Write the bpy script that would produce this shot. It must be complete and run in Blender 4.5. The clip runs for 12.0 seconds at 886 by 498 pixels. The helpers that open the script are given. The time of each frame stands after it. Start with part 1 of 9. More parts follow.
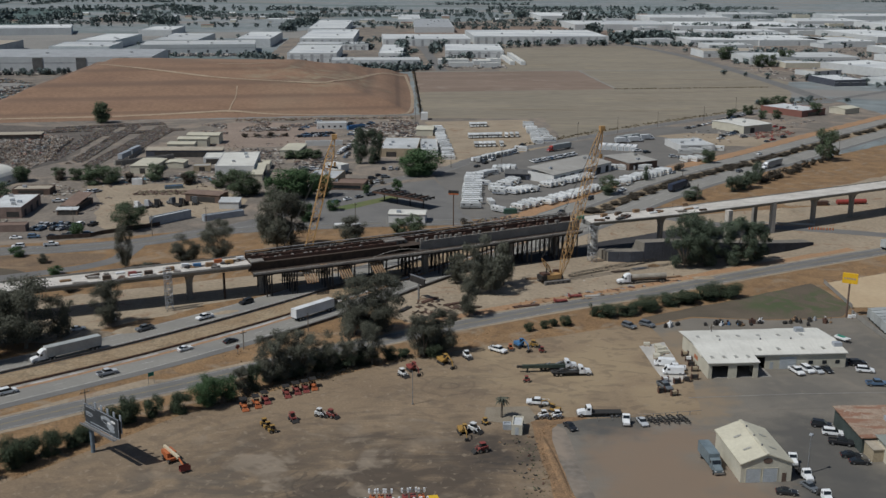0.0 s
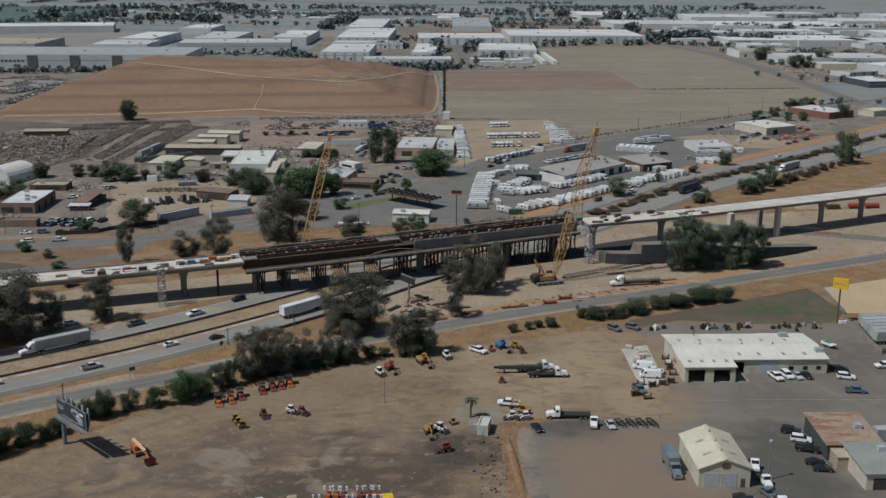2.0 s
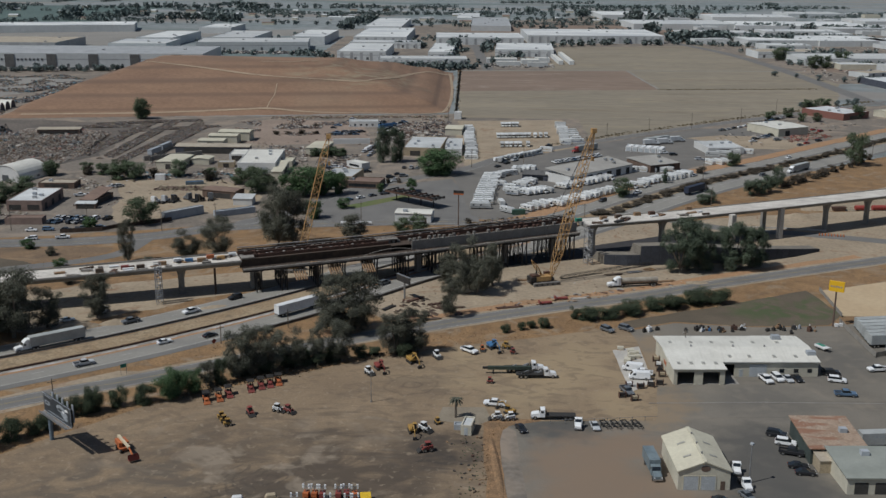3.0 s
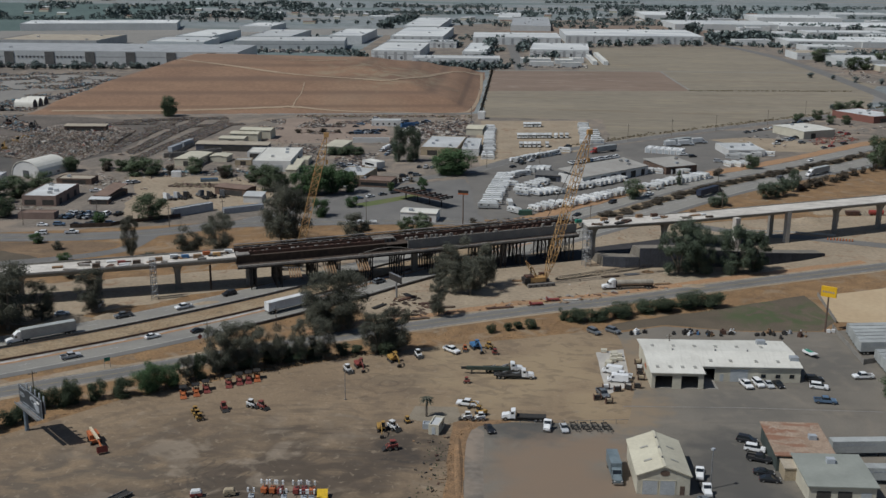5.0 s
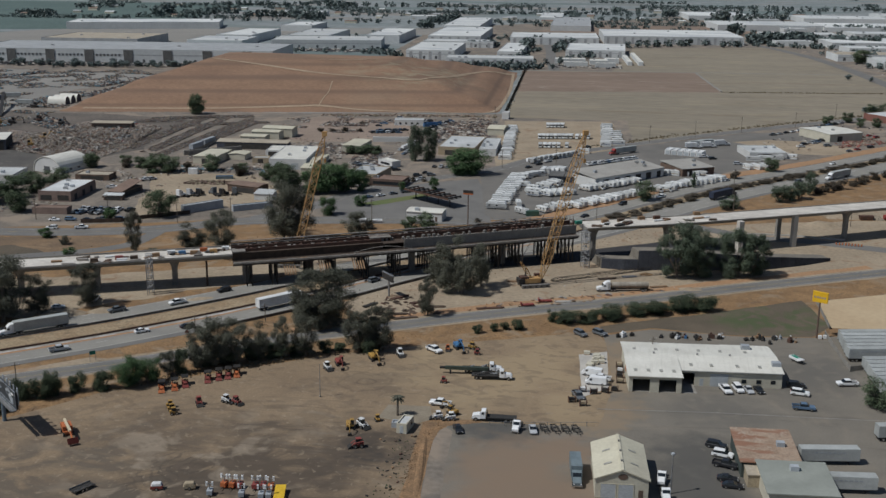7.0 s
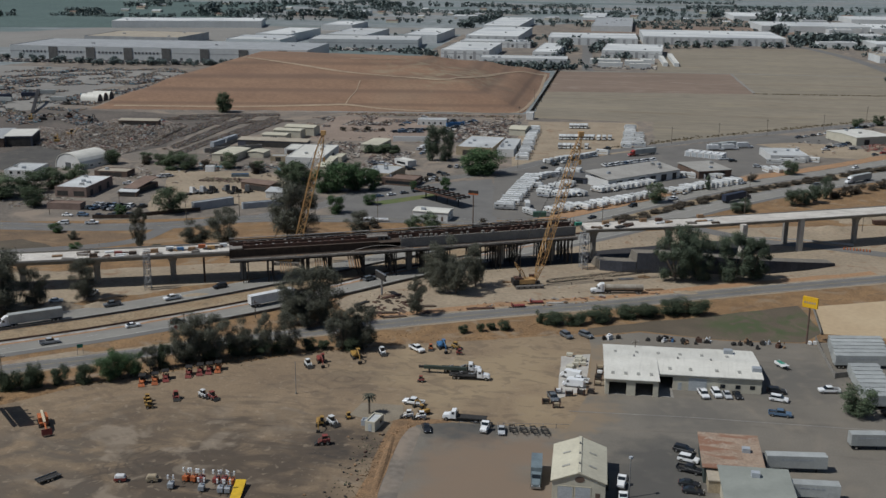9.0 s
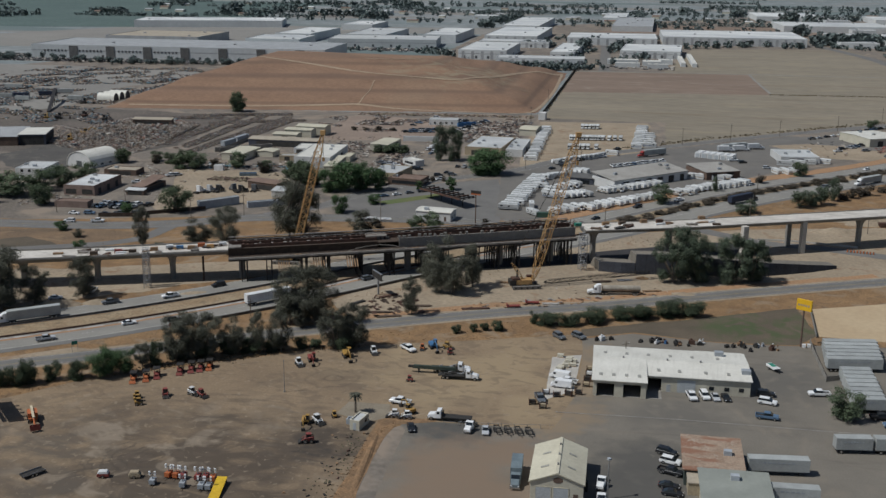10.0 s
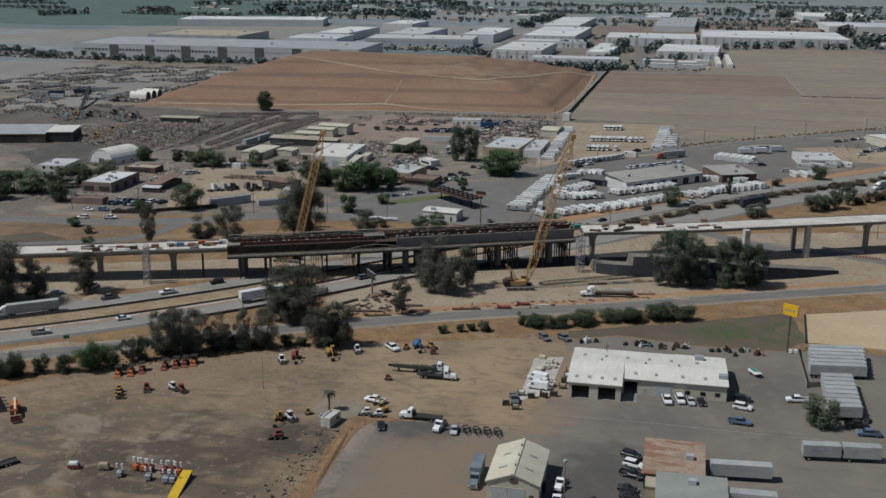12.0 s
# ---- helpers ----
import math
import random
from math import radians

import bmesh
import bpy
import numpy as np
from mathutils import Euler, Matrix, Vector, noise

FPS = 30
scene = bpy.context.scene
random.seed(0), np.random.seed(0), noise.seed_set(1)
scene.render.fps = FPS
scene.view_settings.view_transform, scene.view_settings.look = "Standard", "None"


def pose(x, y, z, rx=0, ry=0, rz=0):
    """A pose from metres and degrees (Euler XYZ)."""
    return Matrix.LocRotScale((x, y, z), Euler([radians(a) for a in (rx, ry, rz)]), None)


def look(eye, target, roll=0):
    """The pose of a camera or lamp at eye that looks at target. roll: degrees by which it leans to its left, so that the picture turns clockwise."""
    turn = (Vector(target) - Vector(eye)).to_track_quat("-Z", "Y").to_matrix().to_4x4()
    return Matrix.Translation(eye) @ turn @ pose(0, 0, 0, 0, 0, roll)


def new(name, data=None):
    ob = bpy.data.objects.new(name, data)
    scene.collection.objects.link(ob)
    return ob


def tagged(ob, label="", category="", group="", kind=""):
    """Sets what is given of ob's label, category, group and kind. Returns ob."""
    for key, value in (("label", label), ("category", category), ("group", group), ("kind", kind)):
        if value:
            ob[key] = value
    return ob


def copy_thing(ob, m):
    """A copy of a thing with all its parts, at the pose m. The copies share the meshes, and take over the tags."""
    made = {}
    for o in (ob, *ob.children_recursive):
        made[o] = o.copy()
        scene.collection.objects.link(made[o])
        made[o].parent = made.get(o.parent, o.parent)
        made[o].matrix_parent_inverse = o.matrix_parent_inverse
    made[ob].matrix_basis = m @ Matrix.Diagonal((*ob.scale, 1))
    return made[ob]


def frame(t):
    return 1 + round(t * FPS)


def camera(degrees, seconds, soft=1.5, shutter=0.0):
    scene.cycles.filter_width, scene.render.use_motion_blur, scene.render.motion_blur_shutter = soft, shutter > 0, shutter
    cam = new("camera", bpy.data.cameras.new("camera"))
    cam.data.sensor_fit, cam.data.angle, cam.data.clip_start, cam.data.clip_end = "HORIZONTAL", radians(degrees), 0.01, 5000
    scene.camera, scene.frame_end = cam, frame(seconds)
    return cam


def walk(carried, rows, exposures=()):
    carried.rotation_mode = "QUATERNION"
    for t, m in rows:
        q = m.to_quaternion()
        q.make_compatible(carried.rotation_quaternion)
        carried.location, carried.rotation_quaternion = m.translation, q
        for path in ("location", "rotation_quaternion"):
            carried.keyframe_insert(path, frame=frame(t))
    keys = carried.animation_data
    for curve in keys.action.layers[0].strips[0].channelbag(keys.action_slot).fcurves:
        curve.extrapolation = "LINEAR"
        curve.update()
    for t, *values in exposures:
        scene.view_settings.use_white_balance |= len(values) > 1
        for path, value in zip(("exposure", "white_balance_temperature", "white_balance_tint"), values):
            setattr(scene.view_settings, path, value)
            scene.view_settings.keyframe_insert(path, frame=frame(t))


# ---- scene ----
cam = camera(45.0, 12.0)
# seconds, x, y, z, and the turns about x, y and z in degrees
PATH = [
    (0, 0.00, 0.00, 110.00, 75.019, -0.276, -0.000),
    (1, 9.47, -0.96, 110.70, 74.962, -0.280, 1.280),
    (2, 18.93, -1.42, 111.20, 74.918, -0.294, 2.579),
    (3, 28.39, -1.42, 111.55, 74.884, -0.317, 3.896),
    (4, 37.85, -1.05, 111.77, 74.858, -0.344, 5.227),
    (5, 47.32, -0.34, 111.92, 74.837, -0.374, 6.570),
    (6, 56.80, 0.63, 112.04, 74.820, -0.403, 7.923),
    (7, 66.30, 1.82, 112.15, 74.804, -0.429, 9.283),
    (8, 75.81, 3.15, 112.31, 74.787, -0.449, 10.647),
    (9, 85.35, 4.58, 112.55, 74.766, -0.459, 12.013),
    (10, 94.92, 6.04, 112.91, 74.741, -0.458, 13.378),
    (11, 104.52, 7.48, 113.43, 74.707, -0.442, 14.741),
    (12, 114.16, 8.83, 114.15, 74.665, -0.408, 16.098),
]
walk(cam, [(t, pose(*row)) for t, *row in PATH])

# ---- light: high summer sun behind the left shoulder, slightly hazy sky ----
SUN_FROM = Vector((-0.875, -0.485, 0.0))
SUN_HEIGHT = radians(54)
world = bpy.data.worlds.new("sky")
scene.world = world
world.use_nodes = True
sky = world.node_tree.nodes.new("ShaderNodeTexSky")
sky.sky_type = "NISHITA"
sky.sun_disc = False
sky.sun_elevation = SUN_HEIGHT
sky.sun_rotation = radians(241.0)
sky.air_density, sky.dust_density, sky.ozone_density = 1.0, 0.8, 3.0
world.node_tree.links.new(sky.outputs[0], world.node_tree.nodes["Background"].inputs[0])
world.node_tree.nodes["Background"].inputs[1].default_value = 0.076
sun_data = bpy.data.lights.new("sun", "SUN")
sun_data.energy, sun_data.angle, sun_data.color = 4.75, radians(0.6), (0.985, 1.0, 0.99)
sun = new("sun", sun_data)
sun_at = SUN_FROM * math.cos(SUN_HEIGHT) + Vector((0, 0, math.sin(SUN_HEIGHT)))
sun.matrix_world = look(sun_at * 300, (0, 0, 0))
scene.view_settings.exposure = -0.6

# ---- materials ----
def mat(name, a, b=None, rough=0.75, metal=0.0, s1=0.25, s2=3.0, fine=0.18, bump=0.0, shift=0.0, spec=0.3, cut=(0.35, 0.65), squeeze=(1, 1, 1)):
    """Two colours mixed by a large noise, uneven by a fine one, in world metres; shift: how far single objects differ in brightness."""
    m = bpy.data.materials.new(name)
    m.use_nodes = True
    nt = m.node_tree
    n, link = nt.nodes, nt.links.new
    bsdf = n["Principled BSDF"]
    bsdf.inputs["Roughness"].default_value, bsdf.inputs["Metallic"].default_value = rough, metal
    bsdf.inputs["Specular IOR Level"].default_value = spec
    geo = n.new("ShaderNodeNewGeometry")
    place = n.new("ShaderNodeVectorMath")
    place.operation = "MULTIPLY"
    place.inputs[1].default_value = squeeze
    link(geo.outputs["Position"], place.inputs[0])
    big, small = n.new("ShaderNodeTexNoise"), n.new("ShaderNodeTexNoise")
    big.inputs["Scale"].default_value, big.inputs["Detail"].default_value, big.inputs["Roughness"].default_value = s1, 5, 0.6
    small.inputs["Scale"].default_value, small.inputs["Detail"].default_value = s2, 4
    for t in (big, small):
        link(place.outputs[0], t.inputs["Vector"])
    ramp = n.new("ShaderNodeMapRange")
    ramp.inputs[1].default_value, ramp.inputs[2].default_value = cut
    link(big.outputs[0], ramp.inputs[0])
    mix = n.new("ShaderNodeMix")
    mix.data_type = "RGBA"
    b = b or tuple(c * 0.8 for c in a)
    mix.inputs["A"].default_value, mix.inputs["B"].default_value = (*a, 1), (*b, 1)
    link(ramp.outputs[0], mix.inputs["Factor"])
    grain = n.new("ShaderNodeMapRange")
    grain.inputs[1].default_value, grain.inputs[2].default_value = 0.3, 0.7
    grain.inputs[3].default_value, grain.inputs[4].default_value = 1 - fine, 1 + fine
    link(small.outputs[0], grain.inputs[0])
    scale = n.new("ShaderNodeVectorMath")
    scale.operation = "SCALE"
    link(mix.outputs["Result"], scale.inputs[0])
    link(grain.outputs[0], scale.inputs["Scale"])
    last = scale.outputs[0]
    if shift:
        info, more, each = n.new("ShaderNodeObjectInfo"), n.new("ShaderNodeMapRange"), n.new("ShaderNodeVectorMath")
        more.inputs[3].default_value, more.inputs[4].default_value = 1 - shift, 1 + shift
        each.operation = "SCALE"
        link(info.outputs["Random"], more.inputs[0])
        link(last, each.inputs[0])
        link(more.outputs[0], each.inputs["Scale"])
        last = each.outputs[0]
    link(last, bsdf.inputs["Base Color"])
    if bump:
        bmp = n.new("ShaderNodeBump")
        bmp.inputs["Strength"].default_value, bmp.inputs["Distance"].default_value = 0.6, bump
        link(small.outputs[0], bmp.inputs["Height"])
        link(bmp.outputs[0], bsdf.inputs["Normal"])
    return m


def overlay(m, colour, kind, scale, low, high, strength=1.0, squeeze=(1, 1, 1), distort=2.0, turn=0.0, axis="X", centre=None, spot=None):
    """Lays another colour over a material's own, where a noise or wave pattern lies between low and high; spot: only round (x, y) within about that radius."""
    nt = m.node_tree
    n, link = nt.nodes, nt.links.new
    bsdf = n["Principled BSDF"]
    old = bsdf.inputs["Base Color"].links[0].from_socket
    geo, at = n.new("ShaderNodeNewGeometry"), n.new("ShaderNodeMapping")
    at.inputs["Scale"].default_value = squeeze
    at.inputs["Rotation"].default_value = (0, 0, radians(turn))
    link(geo.outputs["Position"], at.inputs["Vector"])
    if kind == "wave":
        tex = n.new("ShaderNodeTexWave")
        tex.inputs["Distortion"].default_value, tex.inputs["Detail"].default_value = distort, 3
        tex.inputs["Detail Scale"].default_value = 1.5
        tex.bands_direction = axis
        if centre:
            tex.wave_type, tex.rings_direction = "RINGS", "Z"
            at.inputs["Location"].default_value = (-centre[0] * squeeze[0], -centre[1] * squeeze[1], 0)
    else:
        tex = n.new("ShaderNodeTexNoise")
        tex.inputs["Detail"].default_value, tex.inputs["Distortion"].default_value = 6, distort
    tex.inputs["Scale"].default_value = scale
    link(at.outputs[0], tex.inputs["Vector"])
    rng, mix = n.new("ShaderNodeMapRange"), n.new("ShaderNodeMix")
    rng.inputs[1].default_value, rng.inputs[2].default_value, rng.inputs[4].default_value = low, high, strength
    link(tex.outputs[1] if kind == "wave" else tex.outputs[0], rng.inputs[0])
    amount = rng.outputs[0]
    if spot:
        cx, cy, reach = spot
        dist, wide, fade, both = n.new("ShaderNodeVectorMath"), n.new("ShaderNodeTexNoise"), n.new("ShaderNodeMapRange"), n.new("ShaderNodeMath")
        bent, more = n.new("ShaderNodeMath"), n.new("ShaderNodeMath")
        dist.operation, dist.inputs[1].default_value = "DISTANCE", (cx, cy, 0)
        link(geo.outputs["Position"], dist.inputs[0])
        wide.inputs["Scale"].default_value, wide.inputs["Detail"].default_value = 2.5 / reach, 5
        link(geo.outputs["Position"], wide.inputs["Vector"])
        bent.operation, bent.inputs[1].default_value = "MULTIPLY", reach * 1.6
        link(wide.outputs[0], bent.inputs[0])
        more.operation = "ADD"
        link(dist.outputs["Value"], more.inputs[0])
        link(bent.outputs[0], more.inputs[1])
        fade.inputs[1].default_value, fade.inputs[2].default_value, fade.inputs[3].default_value, fade.inputs[4].default_value = reach * 1.2, reach * 1.9, 1.0, 0.0
        link(more.outputs[0], fade.inputs[0])
        both.operation = "MULTIPLY"
        link(amount, both.inputs[0])
        link(fade.outputs[0], both.inputs[1])
        amount = both.outputs[0]
    mix.data_type = "RGBA"
    mix.inputs["B"].default_value = (*colour, 1)
    link(amount, mix.inputs["Factor"])
    link(old, mix.inputs["A"])
    link(mix.outputs["Result"], bsdf.inputs["Base Color"])
    return m


earth = mat("yard_earth", (0.205, 0.174, 0.142), (0.152, 0.13, 0.108), 0.95, s1=0.02, s2=0.6, fine=0.22)
overlay(earth, (0.27, 0.215, 0.165), "noise", 0.035, 0.48, 0.64, 0.85)
overlay(earth, (0.115, 0.102, 0.09), "noise", 0.05, 0.56, 0.68, 0.6)
lot_soil = mat("lot_soil", (0.255, 0.185, 0.118), (0.204, 0.147, 0.095), 0.95, s1=0.035, s2=1.6, fine=0.13, bump=0.04)
overlay(lot_soil, (0.305, 0.228, 0.14), "noise", 0.05, 0.28, 0.53, 0.9, distort=0.8, spot=(40, 280, 42))
overlay(lot_soil, (0.13, 0.104, 0.08), "noise", 0.1, 0.55, 0.66, 0.18, squeeze=(0.7, 1.6, 1), turn=-12, distort=1.0, spot=(20, 270, 40))
overlay(lot_soil, (0.26, 0.21, 0.155), "noise", 0.12, 0.56, 0.64, 0.8, squeeze=(0.5, 2, 1), turn=20, distort=1.0, spot=(-2, 222, 26))
overlay(lot_soil, (0.085, 0.065, 0.048), "noise", 0.05, 0.36, 0.5, 0.95, squeeze=(1, 1.5, 1), turn=-20, distort=1.5, spot=(-14, 204, 46))
overlay(lot_soil, (0.11, 0.09, 0.07), "noise", 0.06, 0.42, 0.58, 0.8, squeeze=(1, 1.6, 1), turn=15, distort=1.5, spot=(-54, 192, 44))
overlay(lot_soil, (0.062, 0.05, 0.04), "noise", 0.09, 0.32, 0.48, 0.9, distort=1.2, spot=(12, 230, 12))
overlay(lot_soil, (0.12, 0.096, 0.072), "noise", 0.11, 0.48, 0.6, 0.3, squeeze=(0.8, 1.3, 1), distort=1.0, spot=(4, 262, 30))
overlay(lot_soil, (0.07, 0.056, 0.044), "wave", 0.14, 0.66, 0.94, 0.6, distort=9, centre=(-24, 212), spot=(-27, 209, 13))
overlay(lot_soil, (0.11, 0.09, 0.068), "wave", 0.06, 0.45, 1.0, 0.3, distort=9, turn=55, spot=(-45, 225, 36))
overlay(lot_soil, (0.25, 0.2, 0.148), "noise", 0.09, 0.53, 0.62, 0.85, distort=0.8, spot=(-30, 212, 36))
overlay(lot_soil, (0.12, 0.09, 0.066), "noise", 0.2, 0.52, 0.62, 0.42, squeeze=(0.8, 1.3, 1), turn=18, distort=1.2)
overlay(lot_soil, (0.3, 0.235, 0.165), "noise", 0.5, 0.6, 0.68, 0.5, distort=0.6)
overlay(lot_soil, (0.09, 0.068, 0.05), "wave", 0.07, 0.86, 0.98, 0.4, distort=5, centre=(2, 268), spot=(2, 266, 11))
overlay(lot_soil, (0.085, 0.066, 0.05), "noise", 0.13, 0.5, 0.62, 0.7, squeeze=(0.35, 2.0, 1), turn=-22, distort=1.2, spot=(-8, 232, 28))
overlay(lot_soil, (0.06, 0.05, 0.042), "noise", 0.16, 0.5, 0.6, 0.6, squeeze=(0.7, 1.4, 1), distort=1.0, spot=(14, 226, 15))
brown_soil = mat("brown_soil", (0.215, 0.163, 0.115), (0.185, 0.14, 0.1), 0.95, s1=0.05, s2=0.8, fine=0.1, bump=0.03)
overlay(brown_soil, (0.145, 0.12, 0.095), "noise", 0.08, 0.52, 0.66, 0.7)
pale_soil = mat("pale_soil", (0.335, 0.268, 0.19), (0.265, 0.21, 0.148), 0.95, s1=0.05, s2=0.7, fine=0.16, bump=0.06)
overlay(pale_soil, (0.22, 0.13, 0.075), "noise", 0.09, 0.58, 0.7, 0.7)
dry_grass = mat("dry_grass", (0.27, 0.165, 0.082), (0.185, 0.112, 0.058), 0.95, s1=0.12, s2=1.6, fine=0.3, bump=0.12)
overlay(dry_grass, (0.27, 0.21, 0.145), "noise", 0.07, 0.55, 0.7, 0.8)
overlay(dry_grass, (0.13, 0.09, 0.058), "noise", 0.16, 0.56, 0.68, 0.6)
sand = mat("sand", (0.47, 0.36, 0.23), (0.43, 0.32, 0.2), 0.95, s1=0.04, s2=0.5, fine=0.06)
weedy = mat("weedy_ground", (0.13, 0.102, 0.072), (0.092, 0.075, 0.054), 0.95, s1=0.05, s2=2.5, fine=0.2)
overlay(weedy, (0.07, 0.088, 0.04), "noise", 0.08, 0.4, 0.56, 0.9, spot=(119, 345, 22))
asphalt = mat("asphalt", (0.19, 0.168, 0.138), (0.155, 0.138, 0.114), 0.9, s1=0.06, s2=2.5, fine=0.09)
overlay(asphalt, (0.125, 0.11, 0.093), "noise", 0.12, 0.57, 0.68, 0.55, squeeze=(0.35, 2.0, 1), turn=-5, distort=0.6)
overlay(asphalt, (0.225, 0.19, 0.148), "noise", 0.05, 0.55, 0.75, 0.7)
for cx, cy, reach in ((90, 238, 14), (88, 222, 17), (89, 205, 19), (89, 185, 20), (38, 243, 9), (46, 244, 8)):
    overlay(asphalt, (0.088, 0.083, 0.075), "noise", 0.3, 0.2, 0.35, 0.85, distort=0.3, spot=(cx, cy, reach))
for cx, cy, reach in ((47, 226, 17), (50, 212, 19), (49, 195, 22), (58, 236, 10), (66, 204, 12)):
    overlay(asphalt, (0.215, 0.155, 0.108), "noise", 0.3, 0.2, 0.35, 0.85, distort=0.3, spot=(cx, cy, reach))
for cx, cy, reach in ((112, 292, 20), (128, 300, 16), (96, 266, 14)):
    overlay(asphalt, (0.125, 0.115, 0.1), "noise", 0.2, 0.3, 0.5, 0.7, distort=0.3, spot=(cx, cy, reach))
for cx, cy, reach in ((70, 262, 9), (70, 280, 10), (69, 296, 9), (66, 252, 8), (72, 308, 8)):
    overlay(asphalt, (0.235, 0.178, 0.12), "noise", 0.3, 0.2, 0.35, 0.9, distort=0.3, spot=(cx, cy, reach))
road_asphalt = mat("road_asphalt", (0.172, 0.163, 0.15), (0.142, 0.135, 0.126), 0.9, s1=0.1, s2=1.5, fine=0.08)
road_concrete = mat("road_concrete", (0.262, 0.247, 0.217), (0.222, 0.209, 0.185), 0.85, s1=0.05, s2=1.2, fine=0.08)
overlay(road_concrete, (0.195, 0.186, 0.172), "noise", 0.06, 0.5, 0.68, 0.6, squeeze=(1, 1, 1), distort=0.5)
paint_white = mat("paint_white", (0.5, 0.49, 0.46), (0.3, 0.29, 0.27), 0.7, s1=0.35)
worn_white = mat("worn_white", (0.46, 0.43, 0.41), (0.24, 0.2, 0.17), 0.8, s1=0.22, s2=2.0, fine=0.2, cut=(0.4, 0.6))
paint_yellow = mat("paint_yellow", (0.38, 0.28, 0.09), (0.28, 0.22, 0.1), 0.6, s1=0.5)
concrete = mat("concrete", (0.46, 0.43, 0.385), (0.37, 0.345, 0.31), 0.85, s1=0.15, s2=2.0, fine=0.1)
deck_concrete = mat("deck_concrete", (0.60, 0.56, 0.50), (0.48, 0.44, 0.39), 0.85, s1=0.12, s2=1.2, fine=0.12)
overlay(deck_concrete, (0.3, 0.275, 0.24), "noise", 0.15, 0.53, 0.66, 0.6, squeeze=(0.5, 1.6, 1), turn=26, distort=1.0)
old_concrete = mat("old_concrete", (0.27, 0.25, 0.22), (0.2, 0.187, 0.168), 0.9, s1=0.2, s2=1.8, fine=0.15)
mound_soil = mat("mound_soil", (0.25, 0.155, 0.1), (0.205, 0.125, 0.082), 0.95, s1=0.02, s2=0.35, fine=0.15, squeeze=(1, 1.5, 6))
overlay(mound_soil, (0.25, 0.19, 0.13), "noise", 0.012, 0.56, 0.7, 0.3, distort=0.5)
overlay(mound_soil, (0.13, 0.085, 0.062), "wave", 0.045, 0.74, 1.0, 0.55, squeeze=(0.02, 0.02, 1), distort=1.0, axis="Z")
overlay(mound_soil, (0.15, 0.1, 0.07), "noise", 0.02, 0.54, 0.7, 0.55, squeeze=(0.6, 2.0, 8), distort=0.8)
overlay(mound_soil, (0.27, 0.225, 0.15), "noise", 0.03, 0.45, 0.6, 0.8, squeeze=(1, 1.5, 4), spot=(-105, 905, 62))
mound_path = mat("mound_path", (0.36, 0.275, 0.19), (0.28, 0.205, 0.14), 0.95, s1=0.1)
dry_field = mat("dry_field", (0.248, 0.211, 0.158), (0.208, 0.178, 0.134), 0.95, s1=0.012, s2=0.15, fine=0.14, squeeze=(0.5, 1.6, 1))
overlay(dry_field, (0.17, 0.125, 0.08), "noise", 0.012, 0.56, 0.7, 0.5, squeeze=(0.4, 2.2, 1))
tilled = mat("tilled_field", (0.225, 0.165, 0.125), (0.185, 0.135, 0.102), 0.95, s1=0.02, s2=0.2, fine=0.12, squeeze=(0.4, 2, 1))
overlay(tilled, (0.3, 0.245, 0.195), "noise", 0.03, 0.57, 0.66, 0.6, squeeze=(0.6, 2.5, 1))
overlay(dry_field, (0.28, 0.235, 0.165), "noise", 0.025, 0.54, 0.66, 0.6, squeeze=(0.5, 1.5, 1))
overlay(dry_field, (0.165, 0.15, 0.112), "noise", 0.04, 0.6, 0.7, 0.6, squeeze=(0.4, 2.5, 1))
grey_field = mat("grey_field", (0.25, 0.235, 0.21), (0.21, 0.197, 0.178), 0.95, s1=0.01, s2=0.2, fine=0.1)
# far crops: distance haze is put into the green as a cool tint
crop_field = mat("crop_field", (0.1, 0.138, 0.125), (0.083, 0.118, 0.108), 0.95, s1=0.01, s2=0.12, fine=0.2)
lawn = mat("lawn", (0.10, 0.13, 0.05), (0.14, 0.14, 0.06), 0.95, s1=0.08, s2=1.5)
far_dirt = mat("far_dirt", (0.28, 0.215, 0.17), (0.22, 0.168, 0.132), 0.95, s1=0.04, s2=0.6, fine=0.14)
scrap_ground = mat("scrap_ground", (0.145, 0.122, 0.102), (0.09, 0.078, 0.068), 0.95, s1=0.03, s2=0.5, fine=0.25)
orange_soil = mat("orange_soil", (0.36, 0.21, 0.115), (0.3, 0.185, 0.105), 0.95, s1=0.12, s2=1.2, fine=0.2, bump=0.08)
lot_asphalt = mat("lot_asphalt", (0.17, 0.157, 0.14), (0.135, 0.126, 0.114), 0.9, s1=0.06, s2=2.0, fine=0.1)
overlay(lot_asphalt, (0.19, 0.17, 0.145), "noise", 0.05, 0.55, 0.7, 0.7)
fresh_asphalt = mat("fresh_asphalt", (0.1, 0.092, 0.082), (0.078, 0.072, 0.066), 0.9, s1=0.08, s2=2.5, fine=0.1)
overlay(fresh_asphalt, (0.15, 0.132, 0.11), "noise", 0.1, 0.55, 0.68, 0.7)
dusty_slab = mat("dusty_slab", (0.255, 0.215, 0.16), (0.2, 0.166, 0.122), 0.9, s1=0.15, s2=2.0, fine=0.12)
# near-black, with the bridge's shade put into the gravel colour
shaded_gravel = mat("shaded_gravel", (0.05, 0.047, 0.048), (0.038, 0.036, 0.037), 0.95, s1=0.2, s2=2.0)
dark_gravel = mat("dark_gravel", (0.105, 0.098, 0.098), (0.085, 0.08, 0.08), 0.95, s1=0.1, s2=2.0, bump=0.05)
